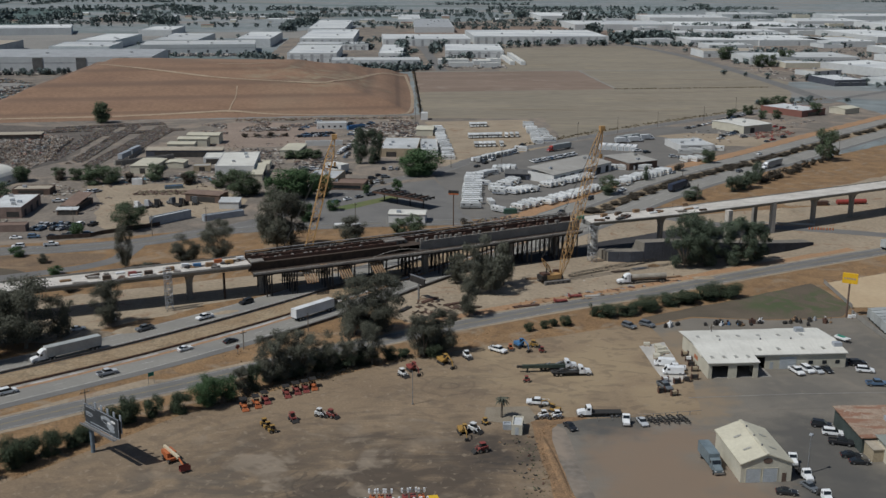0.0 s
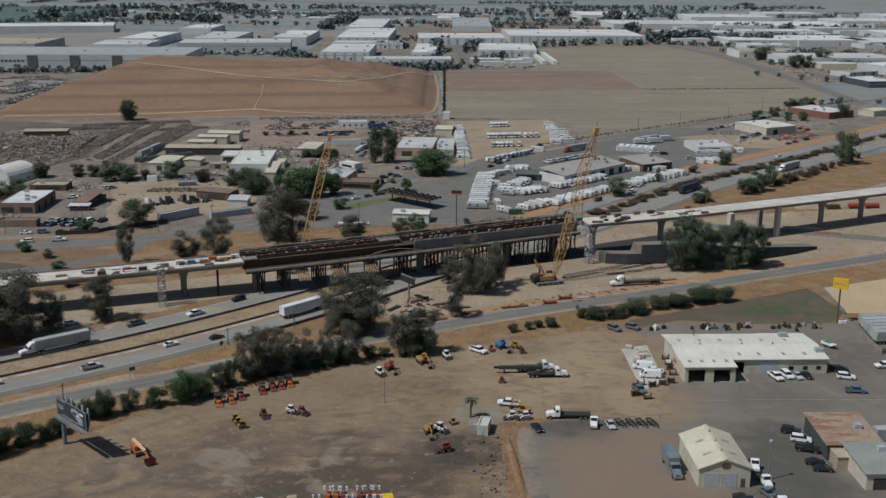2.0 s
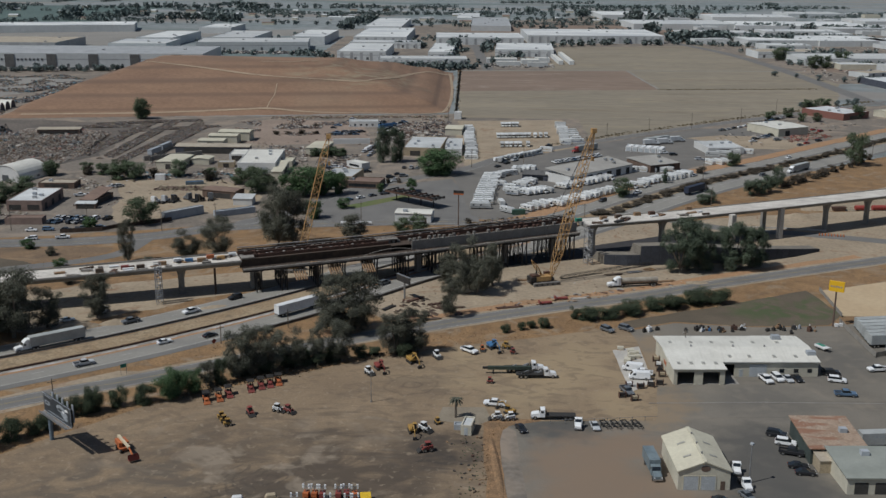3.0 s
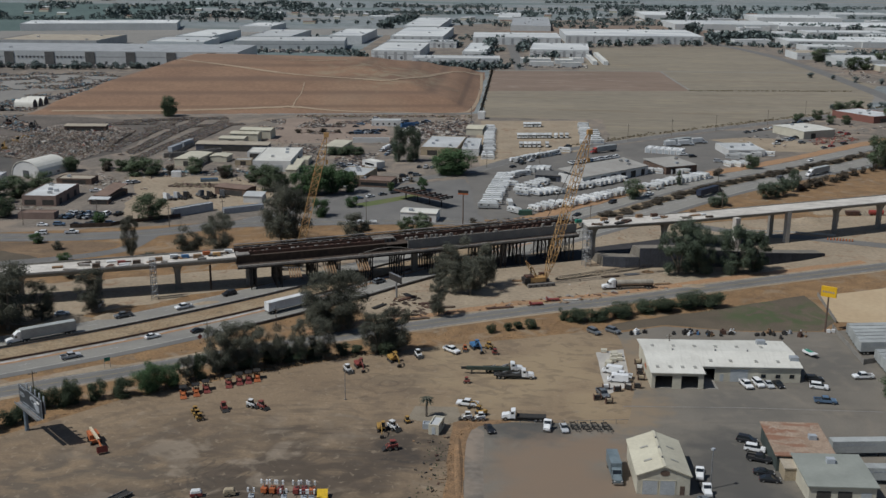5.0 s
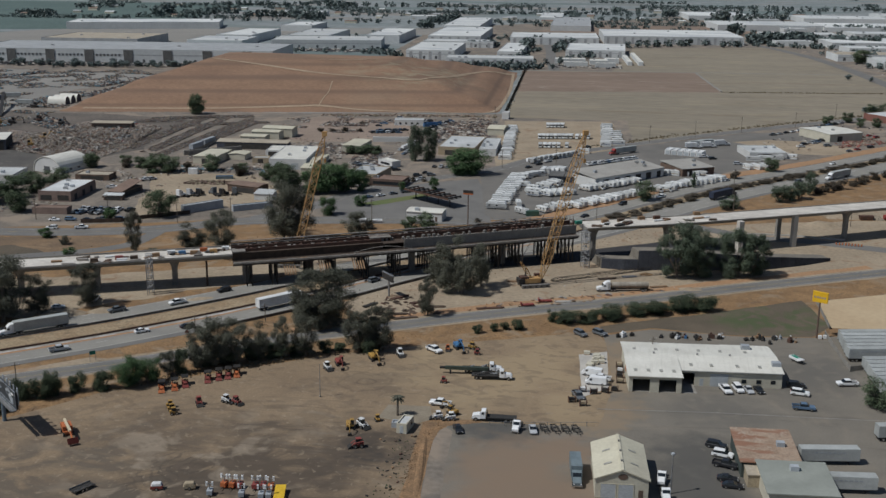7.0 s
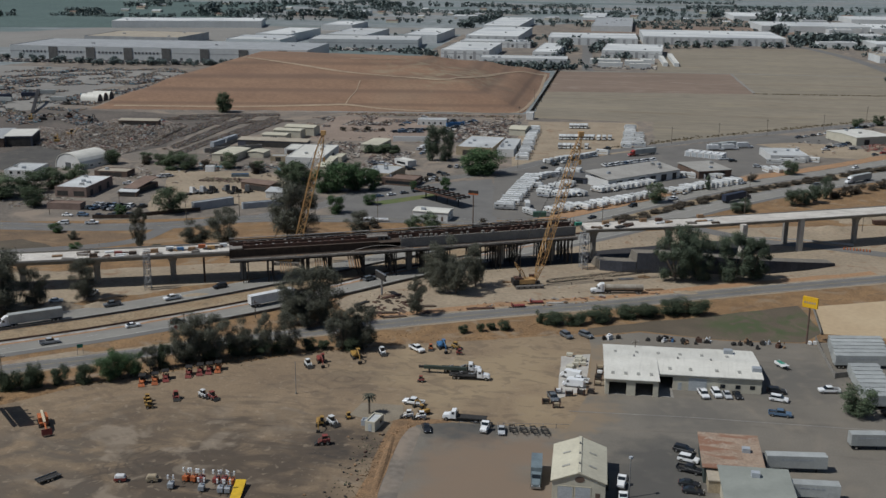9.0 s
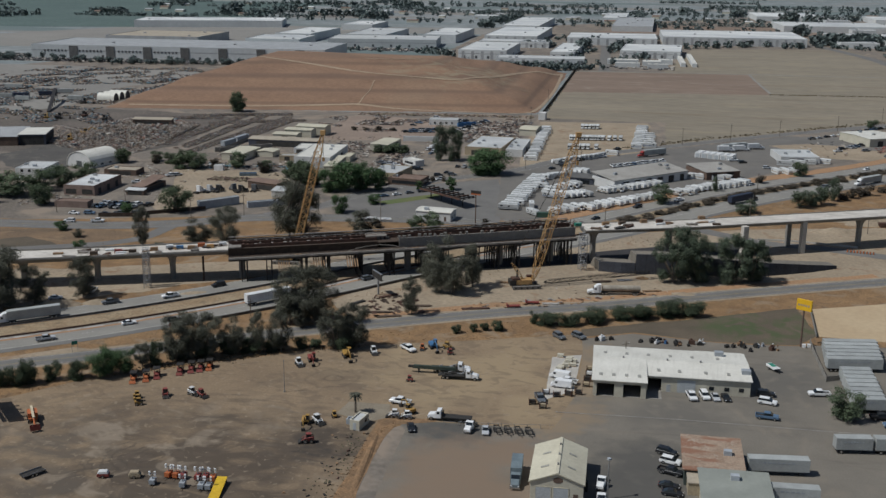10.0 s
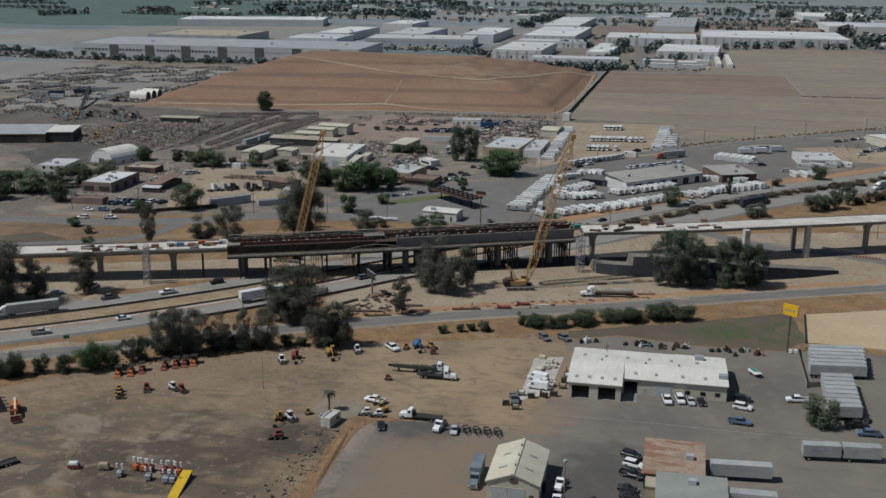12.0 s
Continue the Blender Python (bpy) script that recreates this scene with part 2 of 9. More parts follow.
leaves = mat("leaves", (0.11, 0.139, 0.084), (0.076, 0.098, 0.06), 0.9, s1=0.35, s2=2.2, fine=0.3, shift=0.2, spec=0.03)
leaves_dark = mat("leaves_dark", (0.1, 0.124, 0.085), (0.07, 0.088, 0.061), 0.9, s1=0.35, s2=2.2, fine=0.3, shift=0.2, spec=0.03)
brown_grass = mat("brown_grass", (0.21, 0.138, 0.082), (0.135, 0.096, 0.064), 0.95, s1=0.07, s2=1.4, fine=0.3, bump=0.1)
overlay(brown_grass, (0.27, 0.185, 0.11), "noise", 0.06, 0.54, 0.66, 0.7, squeeze=(0.5, 1.6, 1))
berm_soil = mat("berm_soil", (0.265, 0.16, 0.085), (0.17, 0.108, 0.062), 0.95, s1=0.35, s2=2.5, fine=0.35, bump=0.12)
median_soil = mat("median_soil", (0.31, 0.24, 0.155), (0.25, 0.175, 0.105), 0.95, s1=0.12, s2=1.2, fine=0.25)
overlay(median_soil, (0.16, 0.125, 0.085), "noise", 0.3, 0.55, 0.66, 0.6, distort=0.8)
leaves_grey = mat("leaves_greygreen", (0.122, 0.122, 0.093), (0.083, 0.085, 0.066), 0.9, s1=0.35, s2=2.2, fine=0.3, shift=0.2, spec=0.03)
leaves_fresh = mat("leaves_fresh", (0.078, 0.124, 0.058), (0.053, 0.088, 0.043), 0.85, s1=0.3, s2=2.0, fine=0.3, shift=0.15, spec=0.05)
# paler and bluer than the near leaves, with distance haze in the colour
leaves_far_hazed = mat("leaves_far_hazed", (0.155, 0.185, 0.175), (0.12, 0.148, 0.142), 0.9, s1=0.1, s2=0.6, fine=0.25, shift=0.2, spec=0.1)
leaves_bush = mat("leaves_bush", (0.066, 0.082, 0.05), (0.045, 0.057, 0.037), 0.9, s1=0.35, s2=2.2, fine=0.3, shift=0.25, spec=0.03)
leaves_scrub = mat("leaves_scrub", (0.105, 0.088, 0.068), (0.07, 0.06, 0.048), 0.9, s1=0.3, s2=1.2, fine=0.3, shift=0.25, spec=0.03)
bark = mat("bark", (0.2, 0.165, 0.13), (0.12, 0.1, 0.08), 0.9, s1=1.0, s2=6)


# ---- building blocks ----
def mesh_of(name, verts, faces, material):
    me = bpy.data.meshes.new(name)
    me.from_pydata([tuple(v) for v in verts], [], [tuple(f) for f in faces])
    me.materials.append(material)
    me.update()
    return me


def part(name, bm, material, parent=None, label=""):
    """Links a bmesh as one mesh object, under a thing or under a part."""
    me = bpy.data.meshes.new(name)
    bm.normal_update()
    bm.to_mesh(me)
    bm.free()
    me.materials.append(material)
    ob = new(name, me)
    ob.parent = parent
    return tagged(ob, label)


def thing(name, label, category, m, group=""):
    ob = new(name)
    ob.empty_display_size = 0.5
    ob.matrix_basis = m
    return tagged(ob, label, category, group)


def box(bm, x0, x1, y0, y1, z0, z1, top=0.0, m=None):
    """A box; top: how far the upper face is drawn in."""
    v = [bm.verts.new(p) for p in ((x0, y0, z0), (x1, y0, z0), (x1, y1, z0), (x0, y1, z0),
                                   (x0 + top, y0 + top, z1), (x1 - top, y0 + top, z1), (x1 - top, y1 - top, z1), (x0 + top, y1 - top, z1))]
    for f in ((3, 2, 1, 0), (4, 5, 6, 7), (0, 1, 5, 4), (1, 2, 6, 5), (2, 3, 7, 6), (3, 0, 4, 7)):
        bm.faces.new([v[i] for i in f])
    if m:
        bmesh.ops.transform(bm, matrix=m, verts=v)
    return bm


def boxes(*rows):
    bm = bmesh.new()
    for r in rows:
        box(bm, *r)
    return bm


def rod(bm, a, b, r0, r1=None, sides=6):
    """A round bar from a to b."""
    a, b = Vector(a), Vector(b)
    turn = (b - a).to_track_quat("Z", "Y")
    rings = []
    for p, r in ((a, r0), (b, r0 if r1 is None else r1)):
        rings.append([bm.verts.new(p + turn @ Vector((r * math.cos(k * math.tau / sides), r * math.sin(k * math.tau / sides), 0))) for k in range(sides)])
    for k in range(sides):
        bm.faces.new((rings[0][k], rings[0][(k + 1) % sides], rings[1][(k + 1) % sides], rings[1][k]))
    bm.faces.new(rings[1])
    bm.faces.new(rings[0][::-1])
    return bm


def bevelled(bm, d=0.06):
    bmesh.ops.bevel(bm, geom=[e for e in bm.edges if e.calc_face_angle(0) > 0.5], offset=d, segments=1, affect="EDGES")
    return bm


def prism(bm, outline, y0, y1, draw=0.0):
    """An outline in x and z, drawn out along y; draw: narrower towards the top by this much a metre above the lowest point."""
    low = min(z for _, z in outline)
    a = [bm.verts.new((x, y0 + draw * (z - low), z)) for x, z in outline]
    b = [bm.verts.new((x, y1 - draw * (z - low), z)) for x, z in outline]
    bm.faces.new(a)
    bm.faces.new(b[::-1])
    for k in range(len(a)):
        j = (k + 1) % len(a)
        bm.faces.new((a[k], b[k], b[j], a[j]))
    bmesh.ops.recalc_face_normals(bm, faces=bm.faces)
    return bm


def smooth_line(points, step=6.0):
    """A soft curve through points in the plan."""
    p = [Vector((*q[:2], q[2] if len(q) > 2 else 0)) for q in points]
    p = [2 * p[0] - p[1]] + p + [2 * p[-1] - p[-2]]
    out = []
    for a, b, c, d in zip(p, p[1:], p[2:], p[3:]):
        n = max(2, int((c - b).length / step))
        for k in range(n):
            t = k / n
            out.append(0.5 * (2 * b + (c - a) * t + (2 * a - 5 * b + 4 * c - d) * t * t + (3 * b - a - 3 * c + d) * t ** 3))
    return out + [p[-2]]


def offset(line, d):
    out = []
    for k, q in enumerate(line):
        way = line[min(k + 1, len(line) - 1)] - line[max(k - 1, 0)]
        out.append(q + Vector((-way.y, way.x, 0)).normalized() * d)
    return out


def ribbon(name, line, left, right, z, material, rough=0.0):
    verts, faces = [], []
    a, b = offset(line, left), offset(line, -right)
    for k, (p, q) in enumerate(zip(a, b)):
        w = (q - p).normalized() * rough
        verts += [p + w * noise.noise(p * 0.13) + Vector((0, 0, z)), q + w * noise.noise(q * 0.13) + Vector((0, 0, z))]
        if k:
            faces.append((2 * k - 2, 2 * k - 1, 2 * k + 1, 2 * k))
    return new(name, mesh_of(name, verts, faces, material))


def dashes(name, line, d, width, z, material, on=3.6, off=9.0):
    """A broken line of paint at the distance d from a road's middle."""
    pts = offset(line, d)
    verts, faces, run = [], [], 0.0
    for p, q in zip(pts, pts[1:]):
        way = (q - p)
        length = way.length
        way.normalize()
        side = Vector((-way.y, way.x, 0)) * width / 2
        s = -run
        while s < length:
            a, b = max(s, 0), min(s + on, length)
            if b > a:
                n = len(verts)
                verts += [v + Vector((0, 0, z)) for v in (p + way * a - side, p + way * b - side, p + way * b + side, p + way * a + side)]
                faces.append((n, n + 1, n + 2, n + 3))
            s += on + off
        run = (run + length) % (on + off)
    return new(name, mesh_of(name, verts, faces, material))


def patch(name, corners, z, material, label, wobble=1.5, step=7.0):
    """A piece of ground with an uneven edge."""
    pts = []
    ring = corners + corners[:1]
    for a, b in zip(ring, ring[1:]):
        a, b = Vector((*a, 0)), Vector((*b, 0))
        n = max(1, min(60, int((b - a).length / step)))
        pts += [a.lerp(b, k / n) for k in range(n)]
    z = 0.004 + z * 0.3
    pts = [p + Vector((noise.noise(p * 0.09), noise.noise(p * 0.09 + Vector((9, 4, 2))), 0)) * wobble + Vector((0, 0, z)) for p in pts]
    return tagged(new(name, mesh_of(name, pts, [range(len(pts))], material)), label, "ground", kind="structure")


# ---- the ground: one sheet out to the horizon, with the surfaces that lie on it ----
# lightened and cooled, so the land's own colour carries the distance haze
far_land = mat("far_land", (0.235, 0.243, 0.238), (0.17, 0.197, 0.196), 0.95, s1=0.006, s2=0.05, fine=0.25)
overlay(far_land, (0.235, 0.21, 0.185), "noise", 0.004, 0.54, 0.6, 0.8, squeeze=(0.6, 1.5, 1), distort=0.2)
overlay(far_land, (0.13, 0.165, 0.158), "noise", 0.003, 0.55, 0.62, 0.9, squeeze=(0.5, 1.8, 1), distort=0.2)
sheet = bmesh.new()
bmesh.ops.create_grid(sheet, x_segments=24, y_segments=24, size=1)
bmesh.ops.transform(sheet, matrix=Matrix.Translation((0, 3000, 0)) @ Matrix.Diagonal((7000, 7000, 1, 1)), verts=sheet.verts)
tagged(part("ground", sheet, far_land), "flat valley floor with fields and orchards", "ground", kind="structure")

patch("ground_verge", [(-420, 60), (-70, 60), (60, 200), (300, 300), (420, 470), (420, 560), (300, 690), (200, 600), (60, 470), (-60, 452), (-190, 412), (-420, 380)], 0.020, dry_grass, "dry orange grass beside the roads", 3)
patch("ground_yards", [(-620, 395), (-420, 384), (-190, 409), (-100, 440), (20, 466), (120, 540), (340, 780), (330, 890), (150, 800), (-10, 800), (-335, 745), (-380, 1150), (-560, 1150), (-640, 900)], 0.026, earth, "bare grey-brown earth of the industrial yards", 3)
patch("ground_works", [(-190, 296), (-118, 302), (-60, 352), (-10, 383), (-8, 366), (-22, 335), (-8, 318), (20, 331), (60, 353), (103, 376), (150, 402), (200, 430), (300, 486), (320, 540), (230, 505), (140, 482), (66, 452), (0, 413), (-60, 376), (-130, 346), (-190, 326)], 0.038, pale_soil, "pale graded soil of the bridge works", 3)
patch("ground_works_east", [(150, 500), (230, 560), (330, 640), (420, 640), (420, 560), (300, 520), (220, 490)], 0.044, pale_soil, "pale graded soil beyond the bridge", 3)
patch("ground_lot", [(-190, 80), (-150, 150), (-93, 214), (-74, 238), (-64, 250), (-34, 272), (-13, 286), (0, 293), (13, 300), (38, 310), (64, 322), (69, 304), (71, 276), (67, 250), (34, 247), (25, 246), (24.5, 228), (24.5, 190), (24, 80)], 0.056, lot_soil, "brown dirt of the machine yard", 1.0)
patch("ground_berm", [(23.5, 80), (24.5, 205), (22.8, 228), (22.3, 246.5), (36, 249), (36.2, 247.6), (27.5, 243), (26.6, 232), (27.6, 214), (29.6, 204), (30.5, 80)], 0.22, berm_soil, "strip of orange dry grass and soil beside the yard", 0.9, 3.0)
patch("ground_lane", [(29.5, 80), (29, 204), (27.2, 222), (26.4, 240), (28.5, 243), (30.6, 241), (31.5, 222), (33.4, 204), (34.5, 80)], 0.134, earth, "dusty worn strip of asphalt", 0.5)
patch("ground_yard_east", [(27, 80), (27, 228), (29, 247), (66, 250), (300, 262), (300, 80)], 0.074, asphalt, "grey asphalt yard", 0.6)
patch("ground_yard_north", [(66, 249), (69, 280), (66, 318), (80, 326), (110, 325), (130, 328), (142, 332), (300, 342), (300, 256)], 0.128, asphalt, "grey asphalt round the white-roofed building", 1.0)
patch("ground_weeds", [(66, 320), (64, 326), (100, 347), (132, 366), (137, 340), (130, 329), (111, 326), (80, 327)], 0.104, weedy, "weedy brown and green field", 1.5)
patch("ground_sandy_verge", [(-103, 245), (-97, 250), (-74, 268), (-72, 272), (-80, 272.5), (-98, 258), (-104, 252)], 0.2, pale_soil, "pale sandy verge between the roads", 0.8)
patch("ground_sand", [(136, 338), (137, 366), (190, 392), (420, 470), (420, 345)], 0.152, sand, "smooth bare sand field", 0.5)
patch("ground_pad", [(61, 268), (59, 300), (67, 304), (68, 276)], 0.158, concrete, "concrete pad with stored goods", 0.3)
# this patch paints the deep shade beneath the deck onto the ground
patch("ground_gravel_under_bridge", [(-4, 376), (16, 383.5), (40, 393.5), (60, 403), (88, 410), (122, 432), (130, 452), (100, 446), (66, 424), (36, 404), (20, 396)], 0.187, shaded_gravel, "gravel under the bridge, its colour darkened for the deck's shade", 1.5)
patch("ground_gas_station", [(-66, 492), (-41, 527), (-4, 553), (8, 500), (14, 458), (-20, 451), (-50, 446), (-64, 465)], 0.080, road_asphalt, "grey asphalt forecourt", 0.8)
patch("ground_lawn", [(-52, 482), (-25, 512), (-20, 506), (-44, 480)], 0.140, lawn, "strip of green lawn", 1)
patch("ground_yard_west", [(-180, 534), (-124, 541), (-92, 500), (-96, 468), (-113, 461), (-126, 446), (-140, 438), (-151, 450), (-158, 480), (-164, 500)], 0.086, pale_soil, "pale dirt yard", 2)
patch("ground_field_west", [(-250, 366), (-190, 393.5), (-150, 399.5), (-138, 402.5), (-130, 402), (-129.5, 395), (-134, 388.5), (-146, 380), (-170, 368), (-220, 340)], 0.14, brown_grass, "brown dry grass field with worn patches", 2)
patch("ground_vehicle_lot", [(-4, 562), (26, 618), (77, 670), (155, 743), (230, 760), (215, 715), (160, 640), (112, 575), (62, 500), (26, 456), (10, 470)], 0.092, lot_asphalt, "asphalt sales lot", 1)
patch("ground_vehicle_lot_dirt", [(2, 590), (-8, 640), (-12, 764), (63, 776), (72, 664), (43, 632)], 0.098, pale_soil, "bare dirt sales lot", 2)
patch("ground_dry_field", [(-13, 780), (-30, 1128), (60, 1136), (84, 1450), (283, 1512), (335, 1043), (285, 872), (155, 762), (78, 686), (74, 784)], 0.050, dry_field, "pale dry grass field", 2)
patch("ground_tilled_field", [(-32, 1122), (144, 1143), (157, 974), (-21, 944)], 0.116, tilled, "reddish tilled field", 2)
patch("ground_grey_field", [(-700, 780), (-505, 780), (-520, 1018), (-600, 1016), (-760, 1000)], 0.122, grey_field, "bare grey field", 3)
patch("ground_scrap_yard", [(-420, 640), (-330, 560), (-235, 545), (-215, 600), (-225, 720), (-300, 735), (-410, 735)], 0.068, scrap_ground, "dark oily ground of the scrap yard", 5)
patch("ground_far_dirt_yard", [(-150, 752), (-123, 757), (-77, 747), (-62, 662), (-91, 656), (-124, 648), (-150, 660)], 0.198, far_dirt, "pinkish bare dirt of the far storage yard", 3)
patch("ground_salvage_dirt", [(-463, 829), (-505, 936), (-489, 1001), (-426, 1006), (-381, 999), (-389, 905), (-398, 875), (-387, 806), (-378, 765), (-380, 725), (-408, 691), (-450, 700), (-470, 780)], 0.198, grey_field, "pale tracked dirt of the salvage yard", 5)
patch("ground_scrap_asphalt", [(-300, 540), (-261, 508), (-238, 520), (-250, 545), (-266, 572), (-284, 612), (-300, 640), (-312, 632), (-290, 590)], 0.206, fresh_asphalt, "dark oily asphalt of the scrap yard", 3)
patch("ground_west_brown", [(-190, 366), (-172, 384), (-150, 375), (-147, 366), (-166, 356), (-190, 350)], 0.21, weedy, "brown weedy field", 2.5)
patch("ground_crops", [(-2600, 1500), (-945, 1560), (-700, 1640), (-820, 2600), (-2600, 2600)], 0.170, crop_field, "bluish green crop field tinted for haze", 3)
patch("ground_far_brown", [(-1000, 1180), (-940, 1330), (-800, 1650), (-200, 1800), (-160, 1640), (-420, 1600), (-560, 1250)], 0.164, grey_field, "bare ground round the warehouses", 3)
patch("ground_far_east", [(-200, 1130), (-60, 1128), (60, 1136), (86, 1450), (283, 1512), (335, 1043), (700, 1100), (900, 2100), (200, 2300), (-240, 1800)], 0.032, earth, "paved ground of the industrial district", 3)
patch("ground_fallow", [(-90, 1740), (60, 1960), (330, 1960), (330, 1780), (200, 1700)], 0.176, tilled, "reddish fallow field", 3)
patch("ground_fallow_east", [(330, 1180), (480, 1260), (700, 1230), (560, 1060)], 0.182, tilled, "reddish fallow field", 3)


patch("ground_dirt_by_hall", [(141, 703), (150, 690), (170, 664), (197, 664), (215, 690), (190, 714), (165, 716)], 0.19, pale_soil, "bare pale dirt beside the cream hall", 2)
patch("ground_cabin_slab", [(10.5, 246), (11.5, 254), (22.5, 255), (24.5, 247), (20, 243)], 0.25, dusty_slab, "dusty concrete slab round the site cabin", 0.6)
patch("ground_kerb_strip", [(65, 261.2), (95, 264.2), (133, 266.2), (165, 269), (165, 268.6), (133, 265.8), (95, 263.8), (65, 260.8)], 0.3, old_concrete, "long pale concrete kerb across the yard", 0.05)


# ---- the old landfill mound ----
def mound_height(x, y):
    front = (y - (740 + (x + 345) * 0.2)) / 150
    left = (x + 345 + (y - 745) * 0.07) / 75
    right = (-21 - (y - 800) * 0.045 - x) / 120
    back = (1105 - y) / 150
    k = min(front, left, right, back, 1.0)
    if k <= 0:
        return 0.0
    k = k * (2 - k) * 0.45 + k * 0.55
    k -= 0.03 * math.sin(k * 6 * math.pi)
    return 27 * k + 1.2 * k * noise.noise(Vector((x * 0.012, y * 0.012, 3)))


def mound_grid():
    verts, faces, nx, ny = [], [], 84, 104
    for j in range(ny):
        for i in range(nx):
            x, y = -400 + i * 385 / (nx - 1), 735 + j * 520 / (ny - 1)
            h = mound_height(x, y)
            verts.append((x, y, h if h > 0 else -0.3))
            if i and j:
                a = (j - 1) * nx + i - 1
                faces.append((a, a + 1, a + nx + 1, a + nx))
    return mesh_of("mound", verts, faces, mound_soil)


mound = tagged(new("ground_mound", mound_grid()), "broad terraced mound of red-brown soil", "hill", kind="structure")
for p in mound.data.polygons:
    p.use_smooth = True


def mound_track(points, width, name="mound_track"):
    line = [Vector((p.x, p.y, 0)) for p in smooth_line(points, 4)]
    verts, faces = [], []
    for k, (a, b) in enumerate(zip(offset(line, width / 2), offset(line, -width / 2))):
        verts += [(q.x, q.y, max(mound_height(q.x, q.y), 0) + 0.25) for q in (a, b)]
        if k:
            faces.append((2 * k - 2, 2 * k - 1, 2 * k + 1, 2 * k))
    tagged(new(name, mesh_of(name, verts, faces, mound_path)), "pale dirt track on the mound", "track", kind="structure")


mound_track([(-330, 752), (-240, 770), (-176, 787), (-155, 792), (-120, 791), (-77, 795), (-32, 801), (-24, 830), (-27, 940), (-35, 1050), (-38, 1085)], 2.6)
mound_track([(-290, 905), (-266, 893), (-228, 882), (-174, 868), (-126, 864), (-92, 865), (-76, 912), (-64, 999), (-46, 1051), (-37, 1080)], 3.5)
mound_track([(-158, 790), (-158, 816), (-161, 844)], 0.9)
mound_track([(-190, 912), (-164, 916), (-143, 929)], 2.5)

# ---- roads ----
freeway = smooth_line([(-300, 130), (-200, 205), (-155, 241), (-111.5, 276), (-86, 297.5), (-58.5, 325), (-34.5, 352.5), (-15.8, 377), (18, 416), (56, 460), (105.5, 526.5), (144.5, 572), (188, 615), (277.5, 712), (420, 862), (560, 1010)])
frontage = smooth_line([(-240, 150), (-160, 204), (-95, 252), (-74, 266), (-26, 299), (5, 318), (38, 337), (74, 355), (112, 377), (153, 399), (210, 430), (300, 482), (420, 560)])
back_road = smooth_line([(-520, 370), (-320, 385), (-187, 402), (-165, 405.5), (-150, 408.5), (-137, 413), (-119, 421.5), (-99, 436), (-80, 443), (-61, 447), (-26, 454), (8, 458)])
branch = smooth_line([(-122, 419), (-122.5, 406), (-124, 394), (-130, 385.5), (-140, 378), (-165, 364), (-200, 345)], 3)
access = smooth_line([(-90, 445), (-72, 470), (-62, 500), (-40, 536), (-2, 575), (26, 624), (77, 679), (155, 753), (282, 862), (420, 985), (560, 1110)])
ramp = smooth_line([(96, 470), (126, 452), (145, 450), (172, 442), (200, 434), (230, 438)])
business = smooth_line([(0, 1134), (-12, 1270), (-22, 1400), (-40, 1560)])


def kept(ob, label, category="road"):
    return tagged(ob, label, category, kind="structure")


kept(ribbon("road_near", freeway, -3.8, 18.8, 0.068, road_concrete), "worn pale concrete freeway carriageway")
kept(ribbon("road_far", freeway, 17.0, -5.6, 0.068, road_concrete), "worn pale concrete freeway carriageway")
kept(ribbon("road_near_shoulder", freeway, -16.0, 18.9, 0.072, road_asphalt), "asphalt shoulder of the freeway")
kept(ribbon("road_far_shoulder", freeway, 8.2, -5.5, 0.072, road_asphalt), "asphalt shoulder of the freeway")
kept(ribbon("ground_median", freeway, 5.0, 3.2, 0.064, median_soil, 0.5), "dry grass median", "ground")
kept(ribbon("road_frontage", frontage, 3.9, 3.9, 0.072, road_asphalt), "two-lane asphalt frontage road")
kept(ribbon("ground_frontage_shoulder", frontage, 5.4, 5.4, 0.062, pale_soil, 0.8), "dusty road shoulder", "ground")
kept(ribbon("ground_orange_bank", [p for p in frontage if -30 < p.x < 170], 9.5, -5.0, 0.060, orange_soil, 1.8), "orange soil bank beside the frontage road", "ground")
kept(ribbon("ground_field_track", smooth_line([(-32, 1126), (60, 1140), (144, 1146), (330, 1160)], 10), 2.0, 2.0, 0.08, grey_field, 0.8), "pale track across the fields", "track")
kept(ribbon("ground_field_edge", smooth_line([(145, 1144), (151, 1060), (158, 974)], 8), 1.2, 1.2, 0.082, grey_field, 0.8), "pale track across the fields", "track")
kept(ribbon("road_back", back_road, 6.6, 6.6, 0.072, road_asphalt), "grey asphalt road")
kept(ribbon("road_branch", branch, 3.5, 3.5, 0.070, road_asphalt), "narrow asphalt road")
kept(ribbon("road_access", access, 4.5, 4.5, 0.076, road_asphalt), "grey asphalt street")
kept(ribbon("road_ramp", ramp, 4.0, 4.0, 0.072, road_asphalt), "asphalt slip road")
kept(ribbon("road_district", smooth_line([(170, 1760), (225, 1617), (262, 1510), (294, 1365), (310, 1212), (317, 1069), (320, 980), (322, 890)], 12), 7, 7, 0.098, road_asphalt), "grey asphalt road beside the dry field")
kept(ribbon("road_business", business, 6, 6, 0.074, road_asphalt), "asphalt street among warehouses")
for d, w, on, off in ((-7.6, 0.18, 5, 0), (-11.3, 0.16, 3.6, 9), (-15.4, 0.18, 5, 0), (8.6, 0.18, 5, 0), (12.6, 0.16, 3.6, 9), (16.3, 0.18, 5, 0)):
    kept(dashes("lane_line", freeway, d, w, 0.08, paint_white, on, off), "painted lane line", "lane line")
for d in (-0.15, 0.15):
    kept(dashes("lane_line", frontage, d, 0.1, 0.08, paint_yellow, 5, 0), "yellow centre line", "lane line")
